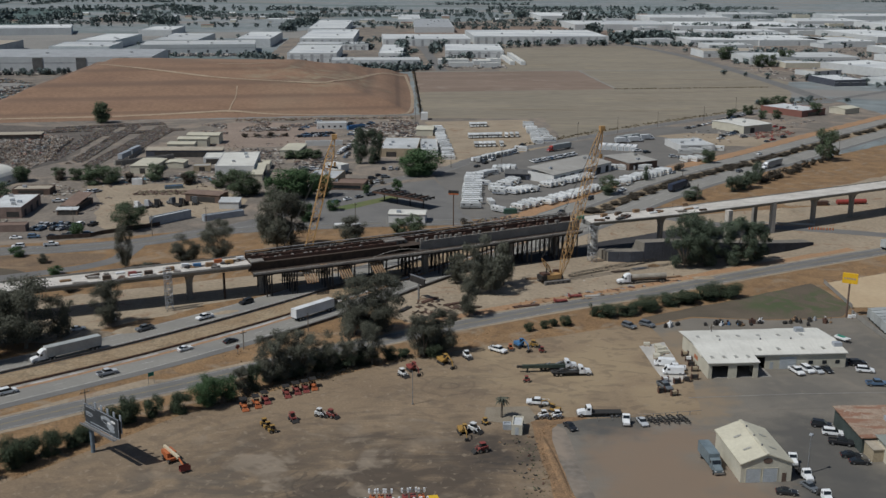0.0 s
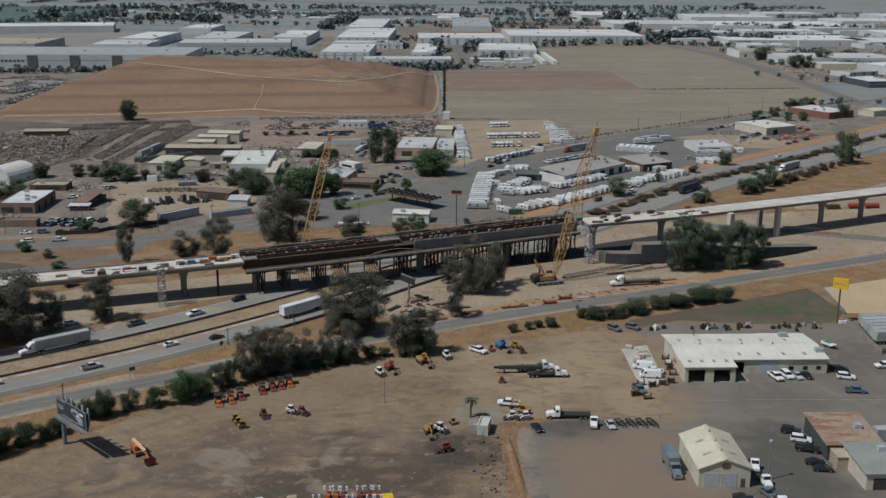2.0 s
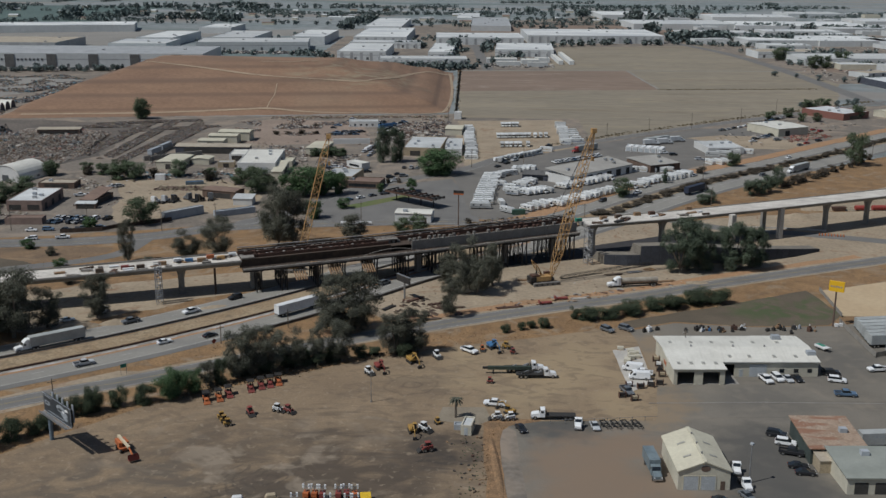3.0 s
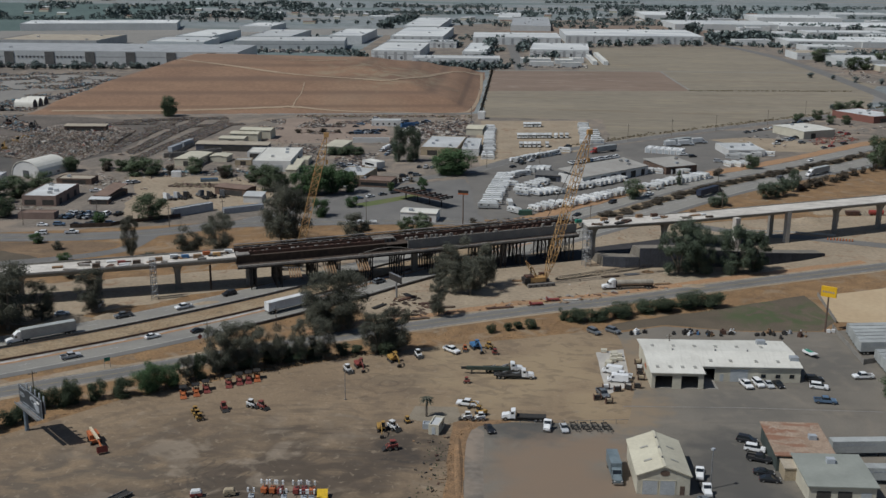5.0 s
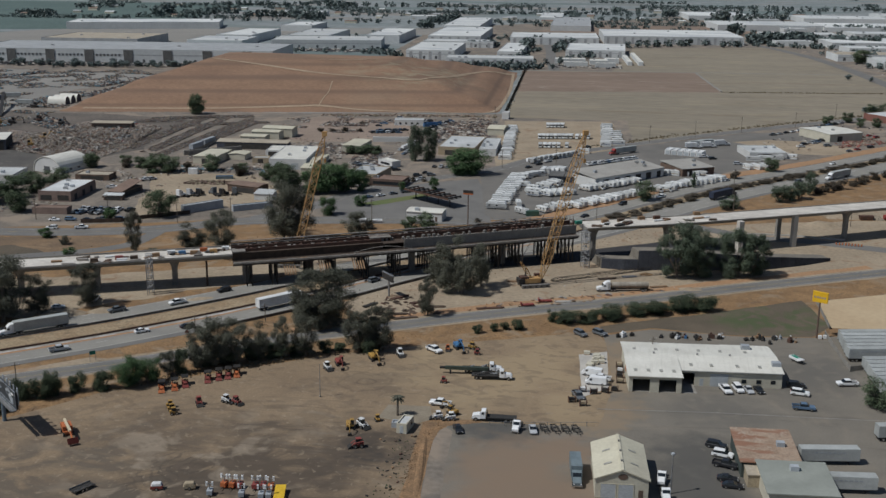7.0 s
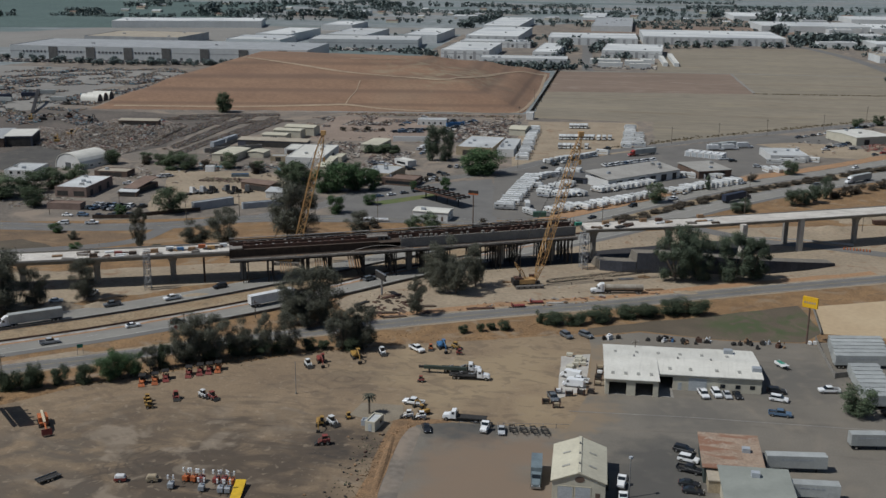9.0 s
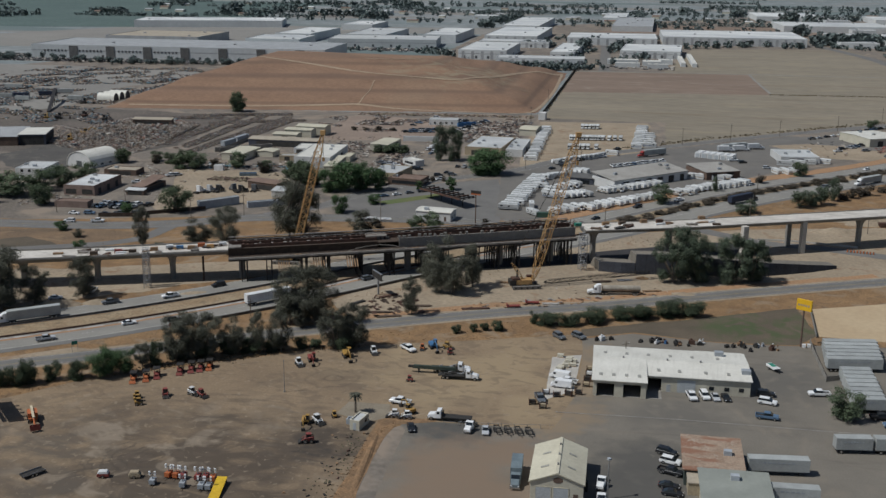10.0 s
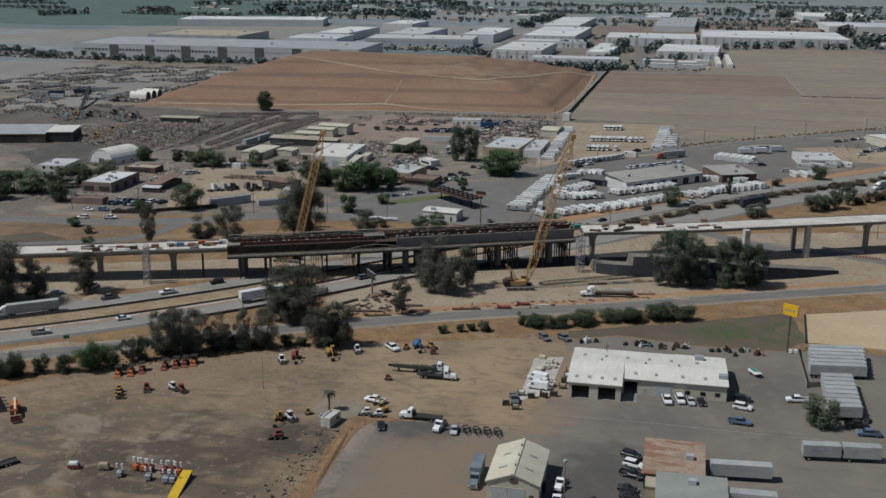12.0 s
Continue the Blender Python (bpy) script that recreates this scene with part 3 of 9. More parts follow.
near_stretch = [p for p in freeway if p.x < 30]
kept(ribbon("road_edge_stripe", near_stretch, -6.0, 7.0, 0.09, worn_white), "wide worn white stripe beside the median", "lane line")
kept(ribbon("ground_median_edge", near_stretch, -7.0, 8.3, 0.1, orange_soil, 0.45), "orange dirt drifted along the inner shoulder", "ground")
kept(ribbon("road_edge_stripe", near_stretch, 7.9, -7.35, 0.09, worn_white), "worn white stripe beside the median", "lane line")
kept(ribbon("ground_freeway_bank", [p for p in freeway if 40 < p.x < 420], 26.5, -18.0, 0.094, orange_soil, 1.8), "orange dry bank beside the freeway", "ground")
for line, d in ((frontage, 3.3), (frontage, -3.3), (back_road, 3.8), (back_road, -3.8), (access, 3.6), (access, -3.6)):
    kept(dashes("lane_line", line, d, 0.15, 0.082, paint_white, 5, 0), "white edge line", "lane line")
kept(dashes("lane_line", back_road, 0, 0.2, 0.082, paint_yellow, 5, 0), "yellow centre line", "lane line")


# ---- the bridge: finished decks at both ends, falsework and open formwork between ----
dark_timber = mat("dark_timber", (0.085, 0.06, 0.045), (0.05, 0.038, 0.03), 0.9, s1=0.5, s2=4)
form_ply = mat("form_ply", (0.12, 0.085, 0.062), (0.078, 0.056, 0.042), 0.85, s1=0.4, s2=3)
rust_steel = mat("rust_steel", (0.115, 0.06, 0.042), (0.07, 0.042, 0.032), 0.8, s1=0.6, s2=5)
dark_steel = mat("dark_steel", (0.055, 0.05, 0.047), (0.035, 0.032, 0.03), 0.6, 0.3, s1=0.5)
grey_steel = mat("grey_steel", (0.34, 0.34, 0.34), (0.25, 0.25, 0.25), 0.5, 0.6, s1=0.6)
lumber = mat("lumber", (0.29, 0.185, 0.105), (0.2, 0.125, 0.075), 0.85, s1=0.5)
# darker than the deck concrete: the side's shade is put into this colour
girder_concrete_shaded = mat("girder_concrete_shaded", (0.25, 0.24, 0.22), (0.2, 0.19, 0.175), 0.85, s1=0.25, s2=2)

deck_line = smooth_line([(-260, 268, 10.6), (-190, 295, 11.0), (-140, 315, 11.4), (-64, 346.5, 12.2), (-4, 373, 13.2), (50, 400.5, 13.8), (112, 434, 14.0), (171, 466, 13.6), (260, 517, 12.6), (400, 600, 10.5)], 4)


west_line = [p - Vector((0, 0, 1.0)) for p in deck_line if p.x <= -63]
east_line = smooth_line([(57.9, 400.2, 13.5), (93.8, 415.1, 13.5), (116.1, 426.4, 13.5), (175.1, 458.4, 13.2), (264, 509.5, 12.4), (404, 592.5, 10.5)], 4)


def along(a, b):
    return [p for p in deck_line if a <= p.x <= b]


def sweep(name, line, outline, material, parent=None, label=""):
    """An outline across the bridge (metres beyond its near edge, height over the deck) drawn along it."""
    verts, faces, n = [], [], len(outline)
    for k, p in enumerate(line):
        way = (line[min(k + 1, len(line) - 1)] - line[max(k - 1, 0)])
        side = Vector((-way.y, way.x, 0)).normalized()
        verts += [p + side * s + Vector((0, 0, h)) for s, h in outline]
        if k:
            for i in range(n):
                j = (i + 1) % n
                faces.append(((k - 1) * n + i, (k - 1) * n + j, k * n + j, k * n + i))
    faces += [list(range(n))[::-1], [(len(line) - 1) * n + i for i in range(n)]]
    ob = new(name, mesh_of(name, verts, faces, material))
    ob.parent = parent
    return tagged(ob, label)


def deck_frame(x):
    """The place, the way along and the way across at x on the bridge."""
    line = west_line if x < -64 else east_line if x > 58 else deck_line
    k = min(range(1, len(line) - 1), key=lambda i: abs(line[i].x - x))
    way = (line[k + 1] - line[k - 1])
    way.z = 0
    way.normalize()
    return line[k].copy(), way, Vector((-way.y, way.x, 0))


def pier(x, parent, r=1.15, across=5.0, under=2.4):
    p, way, side = deck_frame(x)
    c = p + side * across
    top = p.z - under
    bm = bmesh.new()
    spots = ((0.0, r, r), (top - 3.6, r, r), (top - 2.2, r * 1.2, r * 1.15), (top - 1.0, r * 1.65, r * 1.5), (top, r * 2.6, r * 2.3))
    rings = []
    for z, a, b in spots:
        rings.append([bm.verts.new(Vector((c.x, c.y, z)) + side * a * math.copysign(min(1, abs(math.cos(q)) * 1.25), math.cos(q)) + way * b * math.copysign(min(1, abs(math.sin(q)) * 1.25), math.sin(q))) for q in [math.tau * k / 12 for k in range(12)]])
    for u, v in zip(rings, rings[1:]):
        for k in range(12):
            bm.faces.new((u[k], u[(k + 1) % 12], v[(k + 1) % 12], v[k]))
    bm.faces.new(rings[-1])
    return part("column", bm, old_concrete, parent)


def finished_deck(line, label, piers, wide, depth, kerb):
    top = thing("bridge_deck", label, "bridge", pose(0, 0, 0))
    sweep("girder", line, [(2.4, -depth), (wide - 2.4, -depth), (wide - 1.4, -0.45), (wide, -0.25), (wide, 0), (0, 0), (0, -0.25), (1.4, -0.45)], girder_concrete_shaded, top)
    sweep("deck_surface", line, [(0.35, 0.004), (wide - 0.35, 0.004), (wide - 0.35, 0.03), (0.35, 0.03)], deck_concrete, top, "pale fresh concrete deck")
    # parapets take old_concrete's darker colour for the shade on their outer faces
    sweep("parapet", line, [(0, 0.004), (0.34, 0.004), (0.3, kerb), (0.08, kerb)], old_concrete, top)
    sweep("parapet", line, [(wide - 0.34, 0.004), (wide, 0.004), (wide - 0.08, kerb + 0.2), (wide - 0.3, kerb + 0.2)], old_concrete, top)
    for x in piers:
        pier(x, top, 1.0, wide / 2, depth)
    return top


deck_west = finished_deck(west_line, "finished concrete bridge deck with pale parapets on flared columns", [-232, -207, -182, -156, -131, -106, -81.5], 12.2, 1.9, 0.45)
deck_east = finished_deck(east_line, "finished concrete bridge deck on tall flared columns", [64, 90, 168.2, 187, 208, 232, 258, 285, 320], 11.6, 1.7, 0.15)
for x, y, half, z, name, m, lab in ((135.0, 450.2, 0.85, 11.9, "support_column", old_concrete, ""), (139.8, 440.2, 0.95, 13.1, "support_column", concrete, "pale square column at the deck edge"), (116.6, 423.2, 1.1, 13.6, "support_column", deck_concrete, "pale square column at the deck edge")):
    ob = part(name, bevelled(boxes((-half, half, -half, half, 0, z)), 0.1), m, deck_east, lab)
    ob.matrix_basis = pose(x, y, 0.02, 0, 0, 28)
# a thin steel post carries the end of the west deck
post = part("end_post", boxes((-0.35, 0.35, -0.35, 0.35, 0, 9.0)), dark_timber, deck_west)
post.matrix_basis = pose(-73.2, 345, 0.02, 0, 0, 22)

weathered_rail = mat("weathered_rail", (0.30, 0.275, 0.245), (0.19, 0.17, 0.15), 0.85, s1=0.5, s2=3)
form_grey = mat("form_grey", (0.235, 0.215, 0.19), (0.15, 0.132, 0.115), 0.9, s1=0.3, s2=2, fine=0.25)
middle = thing("bridge_under_construction", "unfinished bridge span with timber formwork on steel falsework", "bridge", pose(0, 0, 0))
span, west_half, east_half = along(-64, 56), along(-64, -12), along(-8, 56)
sweep("soffit_platform", span, [(-2.2, -3.7), (12.2, -3.7), (12.2, -3.3), (-2.2, -3.3)], dark_timber, middle, "dark timber platform")
sweep("platform_deck", span, [(-2.19, -3.296), (-1.3, -3.296), (-1.3, -3.2), (-2.19, -3.2)], form_grey, middle, "grey weathered walkway boards")
sweep("edge_board", span, [(-2.45, -3.78), (-2.2, -3.78), (-2.2, -3.25), (-2.45, -3.25)], weathered_rail, middle, "pale weathered edge board")
sweep("web_form", west_half, [(1.3, -3.3), (1.6, -3.3), (0.9, -0.5), (0.6, -0.5)], dark_timber, middle, "dark stained plywood wall form")
sweep("girder_side", east_half, [(0.6, -3.3), (1.0, -3.3), (0.5, 0.3), (0.1, 0.3)], girder_concrete_shaded, middle, "grey concrete girder side")
sweep("inner_floor", span, [(1.1, -1.3), (9.0, -1.3), (9.0, -1.1), (1.1, -1.1)], dark_timber, middle)
sweep("inner_web", west_half, [(4.0, -1.08), (4.35, -1.08), (4.35, 0.05), (4.0, 0.05)], rust_steel, middle)
sweep("inner_web", span, [(6.6, -1.08), (6.95, -1.08), (6.95, 0.55), (6.6, 0.55)], rust_steel, middle)
sweep("web_form", span, [(9.2, -3.3), (9.6, -3.3), (9.9, 0.95), (9.5, 0.95)], form_ply, middle, "brown plywood wall form")
sweep("top_rail", span, [(9.3, 1.42), (9.95, 1.42), (9.95, 1.66), (9.3, 1.66)], weathered_rail, middle, "pale weathered top rail")
sweep("mid_rail", span, [(7.6, 0.9), (7.85, 0.9), (7.85, 1.08), (7.6, 1.08)], weathered_rail, middle)
sweep("walkway", along(-64, -56), [(0.3, -0.3), (3.9, -0.3), (3.9, 0.1), (0.3, 0.1)], form_grey, middle, "grey plywood walkway")
sweep("walkway", along(-20, -8), [(4.4, 0.06), (8.9, 0.06), (8.9, 0.5), (4.4, 0.5)], form_grey, middle, "grey plywood walkway")
# blocks, posts and rails of the formwork, uneven along the span
r = random.Random(17)
posts, guard = bmesh.new(), bmesh.new()
for k, p in enumerate(span):
    q, way, side = deck_frame(p.x)
    turn = Matrix.Translation(q) @ Matrix(((way.x, side.x, 0, 0), (way.y, side.y, 0, 0), (0, 0, 1, 0), (0, 0, 0, 1)))
    bm = bmesh.new()
    for s in (r.uniform(-0.4, 0.2), r.uniform(1.2, 1.8), r.uniform(2.8, 3.3)):
        box(bm, s, s + 0.14, 9.2, 9.34, -1.0, 1.42)
    for s in (r.uniform(0, 0.6), r.uniform(2.0, 2.6)):
        box(bm, s, s + 0.12, 7.64, 7.78, -1.0, 0.9)
        if r.random() < 0.7:
            rod(bm, (s, 7.7, 0.7), (s + r.uniform(-0.6, 0.6), 6.2, -1.0), 0.07, sides=4)
    bm.transform(turn)
    loose = bpy.data.meshes.new("loose")
    bm.to_mesh(loose), bm.free()
    posts.from_mesh(loose)
    for row, z in ((5.3, -0.25), (8.4, 0.15)):
        for s in (0, 1.9):
            if r.random() < 0.8:
                a = s + r.uniform(-0.2, 0.4)
                ob = part("form_block", boxes((a, a + r.uniform(0.7, 1.3), row - 0.55 + r.uniform(-0.2, 0.2), row + 0.55, -1.05, z + r.uniform(0, 0.45))), form_grey if r.random() < 0.7 else rust_steel, middle)
                ob.matrix_basis = turn
    bm = bmesh.new()
    for s in (0, 1.3, 2.6):
        box(bm, s - 0.04, s + 0.04, -2.3, -2.22, -3.25, -2.2)
    box(bm, -1.8, 2.2, -2.3, -2.22, -2.26, -2.18)
    bm.transform(turn)
    loose = bpy.data.meshes.new("loose")
    bm.to_mesh(loose), bm.free()
    guard.from_mesh(loose)
    if q.x > -8:
        for s in (0, 1, 2, 3):
            part("form_rib", boxes((s, s + 0.16, 0.05, 0.4, 0.3, 0.48)), weathered_rail, middle).matrix_basis = turn
    if r.random() < 0.5:
        a = r.uniform(0, 2)
        part("loose_board", boxes((a, a + r.uniform(1, 2.6), -1.8, -1.8 + r.uniform(0.2, 0.9), -3.28, -3.1)), r.choice((lumber, form_grey, weathered_rail)), middle).matrix_basis = turn
part("formwork_frame", posts, rust_steel, middle)["kind"] = "stuff"
part("edge_guard", guard, dark_timber, middle)["kind"] = "stuff"
arch = bmesh.new()
q, way, side = deck_frame(-14)
pts = [q - side * 1.2 + way * (k * 2.2 - 11) + Vector((0, 0, -3.1 + 1.7 * math.sin(math.pi * k / 10))) for k in range(11)]
for a, b in zip(pts, pts[1:]):
    rod(arch, a, b, 0.1, sides=4)
part("bent_board", arch, weathered_rail, middle, "long pale bent board")
# towers and beams of the falsework
for x in (-58, -50, -40, -31, -22, -12, -2, 8, 17, 24, 33, 42, 50):
    q, way, side = deck_frame(x)
    turn = Matrix.Translation((q.x, q.y, 0)) @ Matrix(((way.x, side.x, 0, 0), (way.y, side.y, 0, 0), (0, 0, 1, 0), (0, 0, 0, 1)))
    z = q.z - 4.5
    for s in (-1.6, 1.8, 5.2, 8.6, 11.6):
        for a in (0, 1.8):
            part("falsework_post", boxes((a - 0.19, a + 0.19, s - 0.19, s + 0.19, 0.05, z)), dark_steel, middle).matrix_basis = turn
    for s in (-1.6, 1.8, 5.2, 8.6):
        for a, u, v in ((0, s, s + 3.2), (1.8, s + 3.2, s)):
            part("falsework_brace", rod(bmesh.new(), (a, u, 0.6), (a, v, z - 0.4), 0.12, sides=4), dark_steel, middle).matrix_basis = turn
    part("falsework_cap", boxes((-0.4, 2.2, -2.4, 12.2, z, z + 0.75)), dark_steel, middle).matrix_basis = turn
sweep("falsework_beam", span, [(-1.9, -4.5), (-1.4, -4.5), (-1.4, -3.71), (-1.9, -3.71)], dark_steel, middle)
sweep("falsework_beam", span, [(4.8, -4.5), (5.3, -4.5), (5.3, -3.71), (4.8, -3.71)], dark_steel, middle)
sweep("falsework_beam", span, [(11.4, -4.5), (11.9, -4.5), (11.9, -3.71), (11.4, -3.71)], dark_steel, middle)
for x in (-60, -5, 27, 47):
    pier(x, middle)
for x in (-48, -35, -25):
    q, way, side = deck_frame(x)
    for k in range(5):
        bm = bmesh.new()
        box(bm, -0.2, 0.2, -7.0, 1.5, -0.22, 0.22, m=pose(0, 0, 0, 24, 0, 0))
        ob = part("timber_beam", bm, lumber, middle, "brown timber beam sticking out under the deck")
        ob.matrix_basis = Matrix.Translation((q.x + way.x * k * 0.9, q.y + way.y * k * 0.9, q.z - 4.85)) @ Matrix(((way.x, side.x, 0, 0), (way.y, side.y, 0, 0), (0, 0, 1, 0), (0, 0, 0, 1)))


def scaffold_tower(x, y, h, turn):
    root = thing("scaffold_stair_tower", "grey metal scaffold stair tower beside the bridge", "scaffold", pose(x, y, 0.05, 0, 0, turn), "stair towers at the bridge")
    for a in (-1.1, 1.1):
        for b in (-1.6, 1.6):
            part("post", boxes((a - 0.07, a + 0.07, b - 0.07, b + 0.07, 0, h)), grey_steel, root)
    z, k = 0.0, 0
    while z < h - 1:
        bm = boxes((-1.1, 1.1, -1.6, -0.9, z + 1.9, z + 2.0), (-1.1, 1.1, 0.9, 1.6, z + 1.9, z + 2.0))
        part("landing", bm, grey_steel, root)
        bm = bmesh.new()
        s = 1 if k % 2 else -1
        for c in (-0.5, 0.5):
            rod(bm, (c, -1.5 * s, z), (c, 1.5 * s, z + 2), 0.1, sides=4)
        part("stair_flight", bm, grey_steel, root)
        bm = bmesh.new()
        for a in (-1.1, 1.1):
            rod(bm, (a, -1.6, z + 0.1), (a, 1.6, z + 1.9), 0.05, sides=4)
            rod(bm, (a, 1.6, z + 1.0), (a, -1.6, z + 1.0), 0.05, sides=4)
        for b in (-1.6, 1.6):
            rod(bm, (-1.1, b, z + 0.1), (1.1, b, z + 1.9), 0.05, sides=4)
            rod(bm, (1.1, b, z + 1.0), (-1.1, b, z + 1.0), 0.05, sides=4)
        tagged(part("bracing", bm, grey_steel, root), kind="stuff")
        z, k = z + 2, k + 1


scaffold_tower(-88.8, 332.6, 13.2, 22)
scaffold_tower(57.4, 393.3, 14.2, 27)


# ---- trees ----
def crown_mesh(name, lobes, count, leaf, seed, material, shell=0.55):
    """A crown of many small leaf sprays round a number of lobes (x, y, z, radius, height), for a tree one metre high and one wide."""
    rng = np.random.default_rng(seed)
    weight = np.array([r * r for *_, r, h in lobes])
    pick = rng.choice(len(lobes), count, p=weight / weight.sum())
    lobe = np.array(lobes)[pick]
    way = rng.normal(size=(count, 3))
    way /= np.linalg.norm(way, axis=1)[:, None]
    deep = rng.uniform(shell, 1.06, count)[:, None] * (1 + 0.22 * rng.normal(size=(count, 1)))
    at = lobe[:, :3] + way * deep * lobe[:, [3, 3, 4]]
    turn = rng.normal(size=(count, 3)) * 0.62 + way * 1.0 + [0, 0, 0.25]
    turn /= np.linalg.norm(turn, axis=1)[:, None]
    u = np.cross(turn, rng.normal(size=(count, 3)))
    u /= np.linalg.norm(u, axis=1)[:, None]
    v = np.cross(turn, u)
    size = leaf * rng.uniform(0.5, 1.5, (count, 1))
    a, b = u * size * [1, 1, 0.62], v * size * 0.6 * [1, 1, 0.62]
    verts = np.stack([at - a - b * 0.5, at + a - b * 0.6, at + b * 1.2], 1).reshape(-1, 3)
    verts[:, 2] = np.maximum(verts[:, 2], 0.015)
    faces = np.arange(count * 3).reshape(-1, 3)
    return mesh_of(name, verts.tolist(), faces.tolist(), material)


def lobes_of(rng, n, low, high, spread, r0, r1, flat=0.6):
    out = []
    for k in range(n):
        z = rng.uniform(low, high)
        taper = math.sin(math.pi * min(1, max(0.12, (z - low * 0.55) / (1.08 - low * 0.55)))) ** 0.6
        q, d = rng.uniform(0, math.tau), spread * taper * math.sqrt(rng.uniform(0.05, 1))
        r = rng.uniform(r0, r1)
        out.append((d * math.cos(q), d * math.sin(q), z, r, r * flat))
    return out


def trunk_mesh(name, lobes, low, rng, width=0.034):
    bm = bmesh.new()
    fork = Vector((rng.uniform(-0.02, 0.02), rng.uniform(-0.02, 0.02), low * 0.8))
    rod(bm, (0, 0, -0.01), fork, width, width * 0.72, 7)
    for x, y, z, r, h in lobes[:9]:
        mid = fork.lerp(Vector((x, y, z)), 0.5) + Vector((rng.uniform(-0.03, 0.03), rng.uniform(-0.03, 0.03), 0))
        rod(bm, fork, mid, width * 0.6, width * 0.35, 5)
        rod(bm, mid, (x, y, z), width * 0.35, width * 0.12, 5)
    me = bpy.data.meshes.new(name)
    bm.to_mesh(me)
    bm.free()
    me.materials.append(bark)
    return me


TREES = {}


def tree_kind(kind, number, lobes_n, low, high, spread, r0, r1, count, leaf, material, flat=0.6, shell=0.55):
    for k in range(number):
        rng = random.Random(kind + str(k))
        lobes = lobes_of(rng, lobes_n, low, high, spread, r0, r1, flat)
        TREES.setdefault(kind, []).append((crown_mesh("crown", lobes, count, leaf, k + len(kind), material, shell), trunk_mesh("trunk", lobes, low, rng)))


tree_kind("gum", 6, 34, 0.12, 0.90, 0.42, 0.10, 0.19, 22000, 0.0135, leaves_grey, 0.6)
tree_kind("tall", 3, 26, 0.10, 0.93, 0.38, 0.13, 0.2, 20000, 0.016, leaves_dark, 0.8)
tree_kind("round", 4, 26, 0.14, 0.84, 0.40, 0.14, 0.22, 20000, 0.0155, leaves_fresh, 0.75)
tree_kind("dark", 4, 44, 0.08, 0.90, 0.46, 0.075, 0.16, 26000, 0.0145, leaves_dark, 0.72)
tree_kind("bush", 5, 18, 0.06, 0.76, 0.40, 0.16, 0.25, 12000, 0.022, leaves_bush, 0.85)
tree_kind("small", 4, 10, 0.15, 0.8, 0.32, 0.18, 0.28, 800, 0.07, leaves_far_hazed, 0.8)
tree_kind("far_dark", 4, 24, 0.10, 0.86, 0.40, 0.14, 0.21, 6000, 0.028, leaves_dark, 0.75)
tree_kind("far_green", 4, 24, 0.08, 0.86, 0.40, 0.15, 0.21, 6000, 0.028, leaves, 0.75)
tree_kind("far_round", 4, 24, 0.08, 0.84, 0.40, 0.15, 0.22, 7000, 0.027, leaves_fresh, 0.75)
tree_kind("shrub", 5, 12, 0.08, 0.72, 0.40, 0.17, 0.26, 1500, 0.06, leaves_scrub, 0.85)
WORDS = {"gum": ("eucalyptus_tree", "ragged grey-green eucalyptus tree in dry grass", "tree"), "tall": ("tall_tree", "tall narrow dark green tree", "tree"),
         "round": ("broadleaf_tree", "dense round green broadleaf tree", "tree"), "dark": ("broadleaf_tree", "dense dark green tree with uneven crown", "tree"), "bush": ("bush", "dark green bush on dry ground", "bush"), "small": ("small_tree", "small far tree with its green paled and blued for haze", "tree"),
         "far_dark": ("broadleaf_tree", "dense dark green tree with uneven crown", "tree"), "far_green": ("broadleaf_tree", "dense green tree among the yards", "tree"), "far_round": ("broadleaf_tree", "dense round green broadleaf tree", "tree"),
         "shrub": ("shrub", "low brown-green shrub beside the freeway", "bush")}
grown = [0]


def tree(kind, x, y, h, w, z=0.0, group=""):
    crown, trunk = TREES[kind][grown[0] % len(TREES[kind])]
    grown[0] += 1
    name, label, category = WORDS[kind]
    root = thing(name, label, category, Matrix.Translation((x, y, z)) @ pose(0, 0, 0, 0, 0, (grown[0] * 137) % 360) @ Matrix.Diagonal((w * 1.02, w * 1.02, h, 1)), group)
    for nm, me in (("crown", crown), ("trunk", trunk)):
        new(nm, me).parent = root
    return root


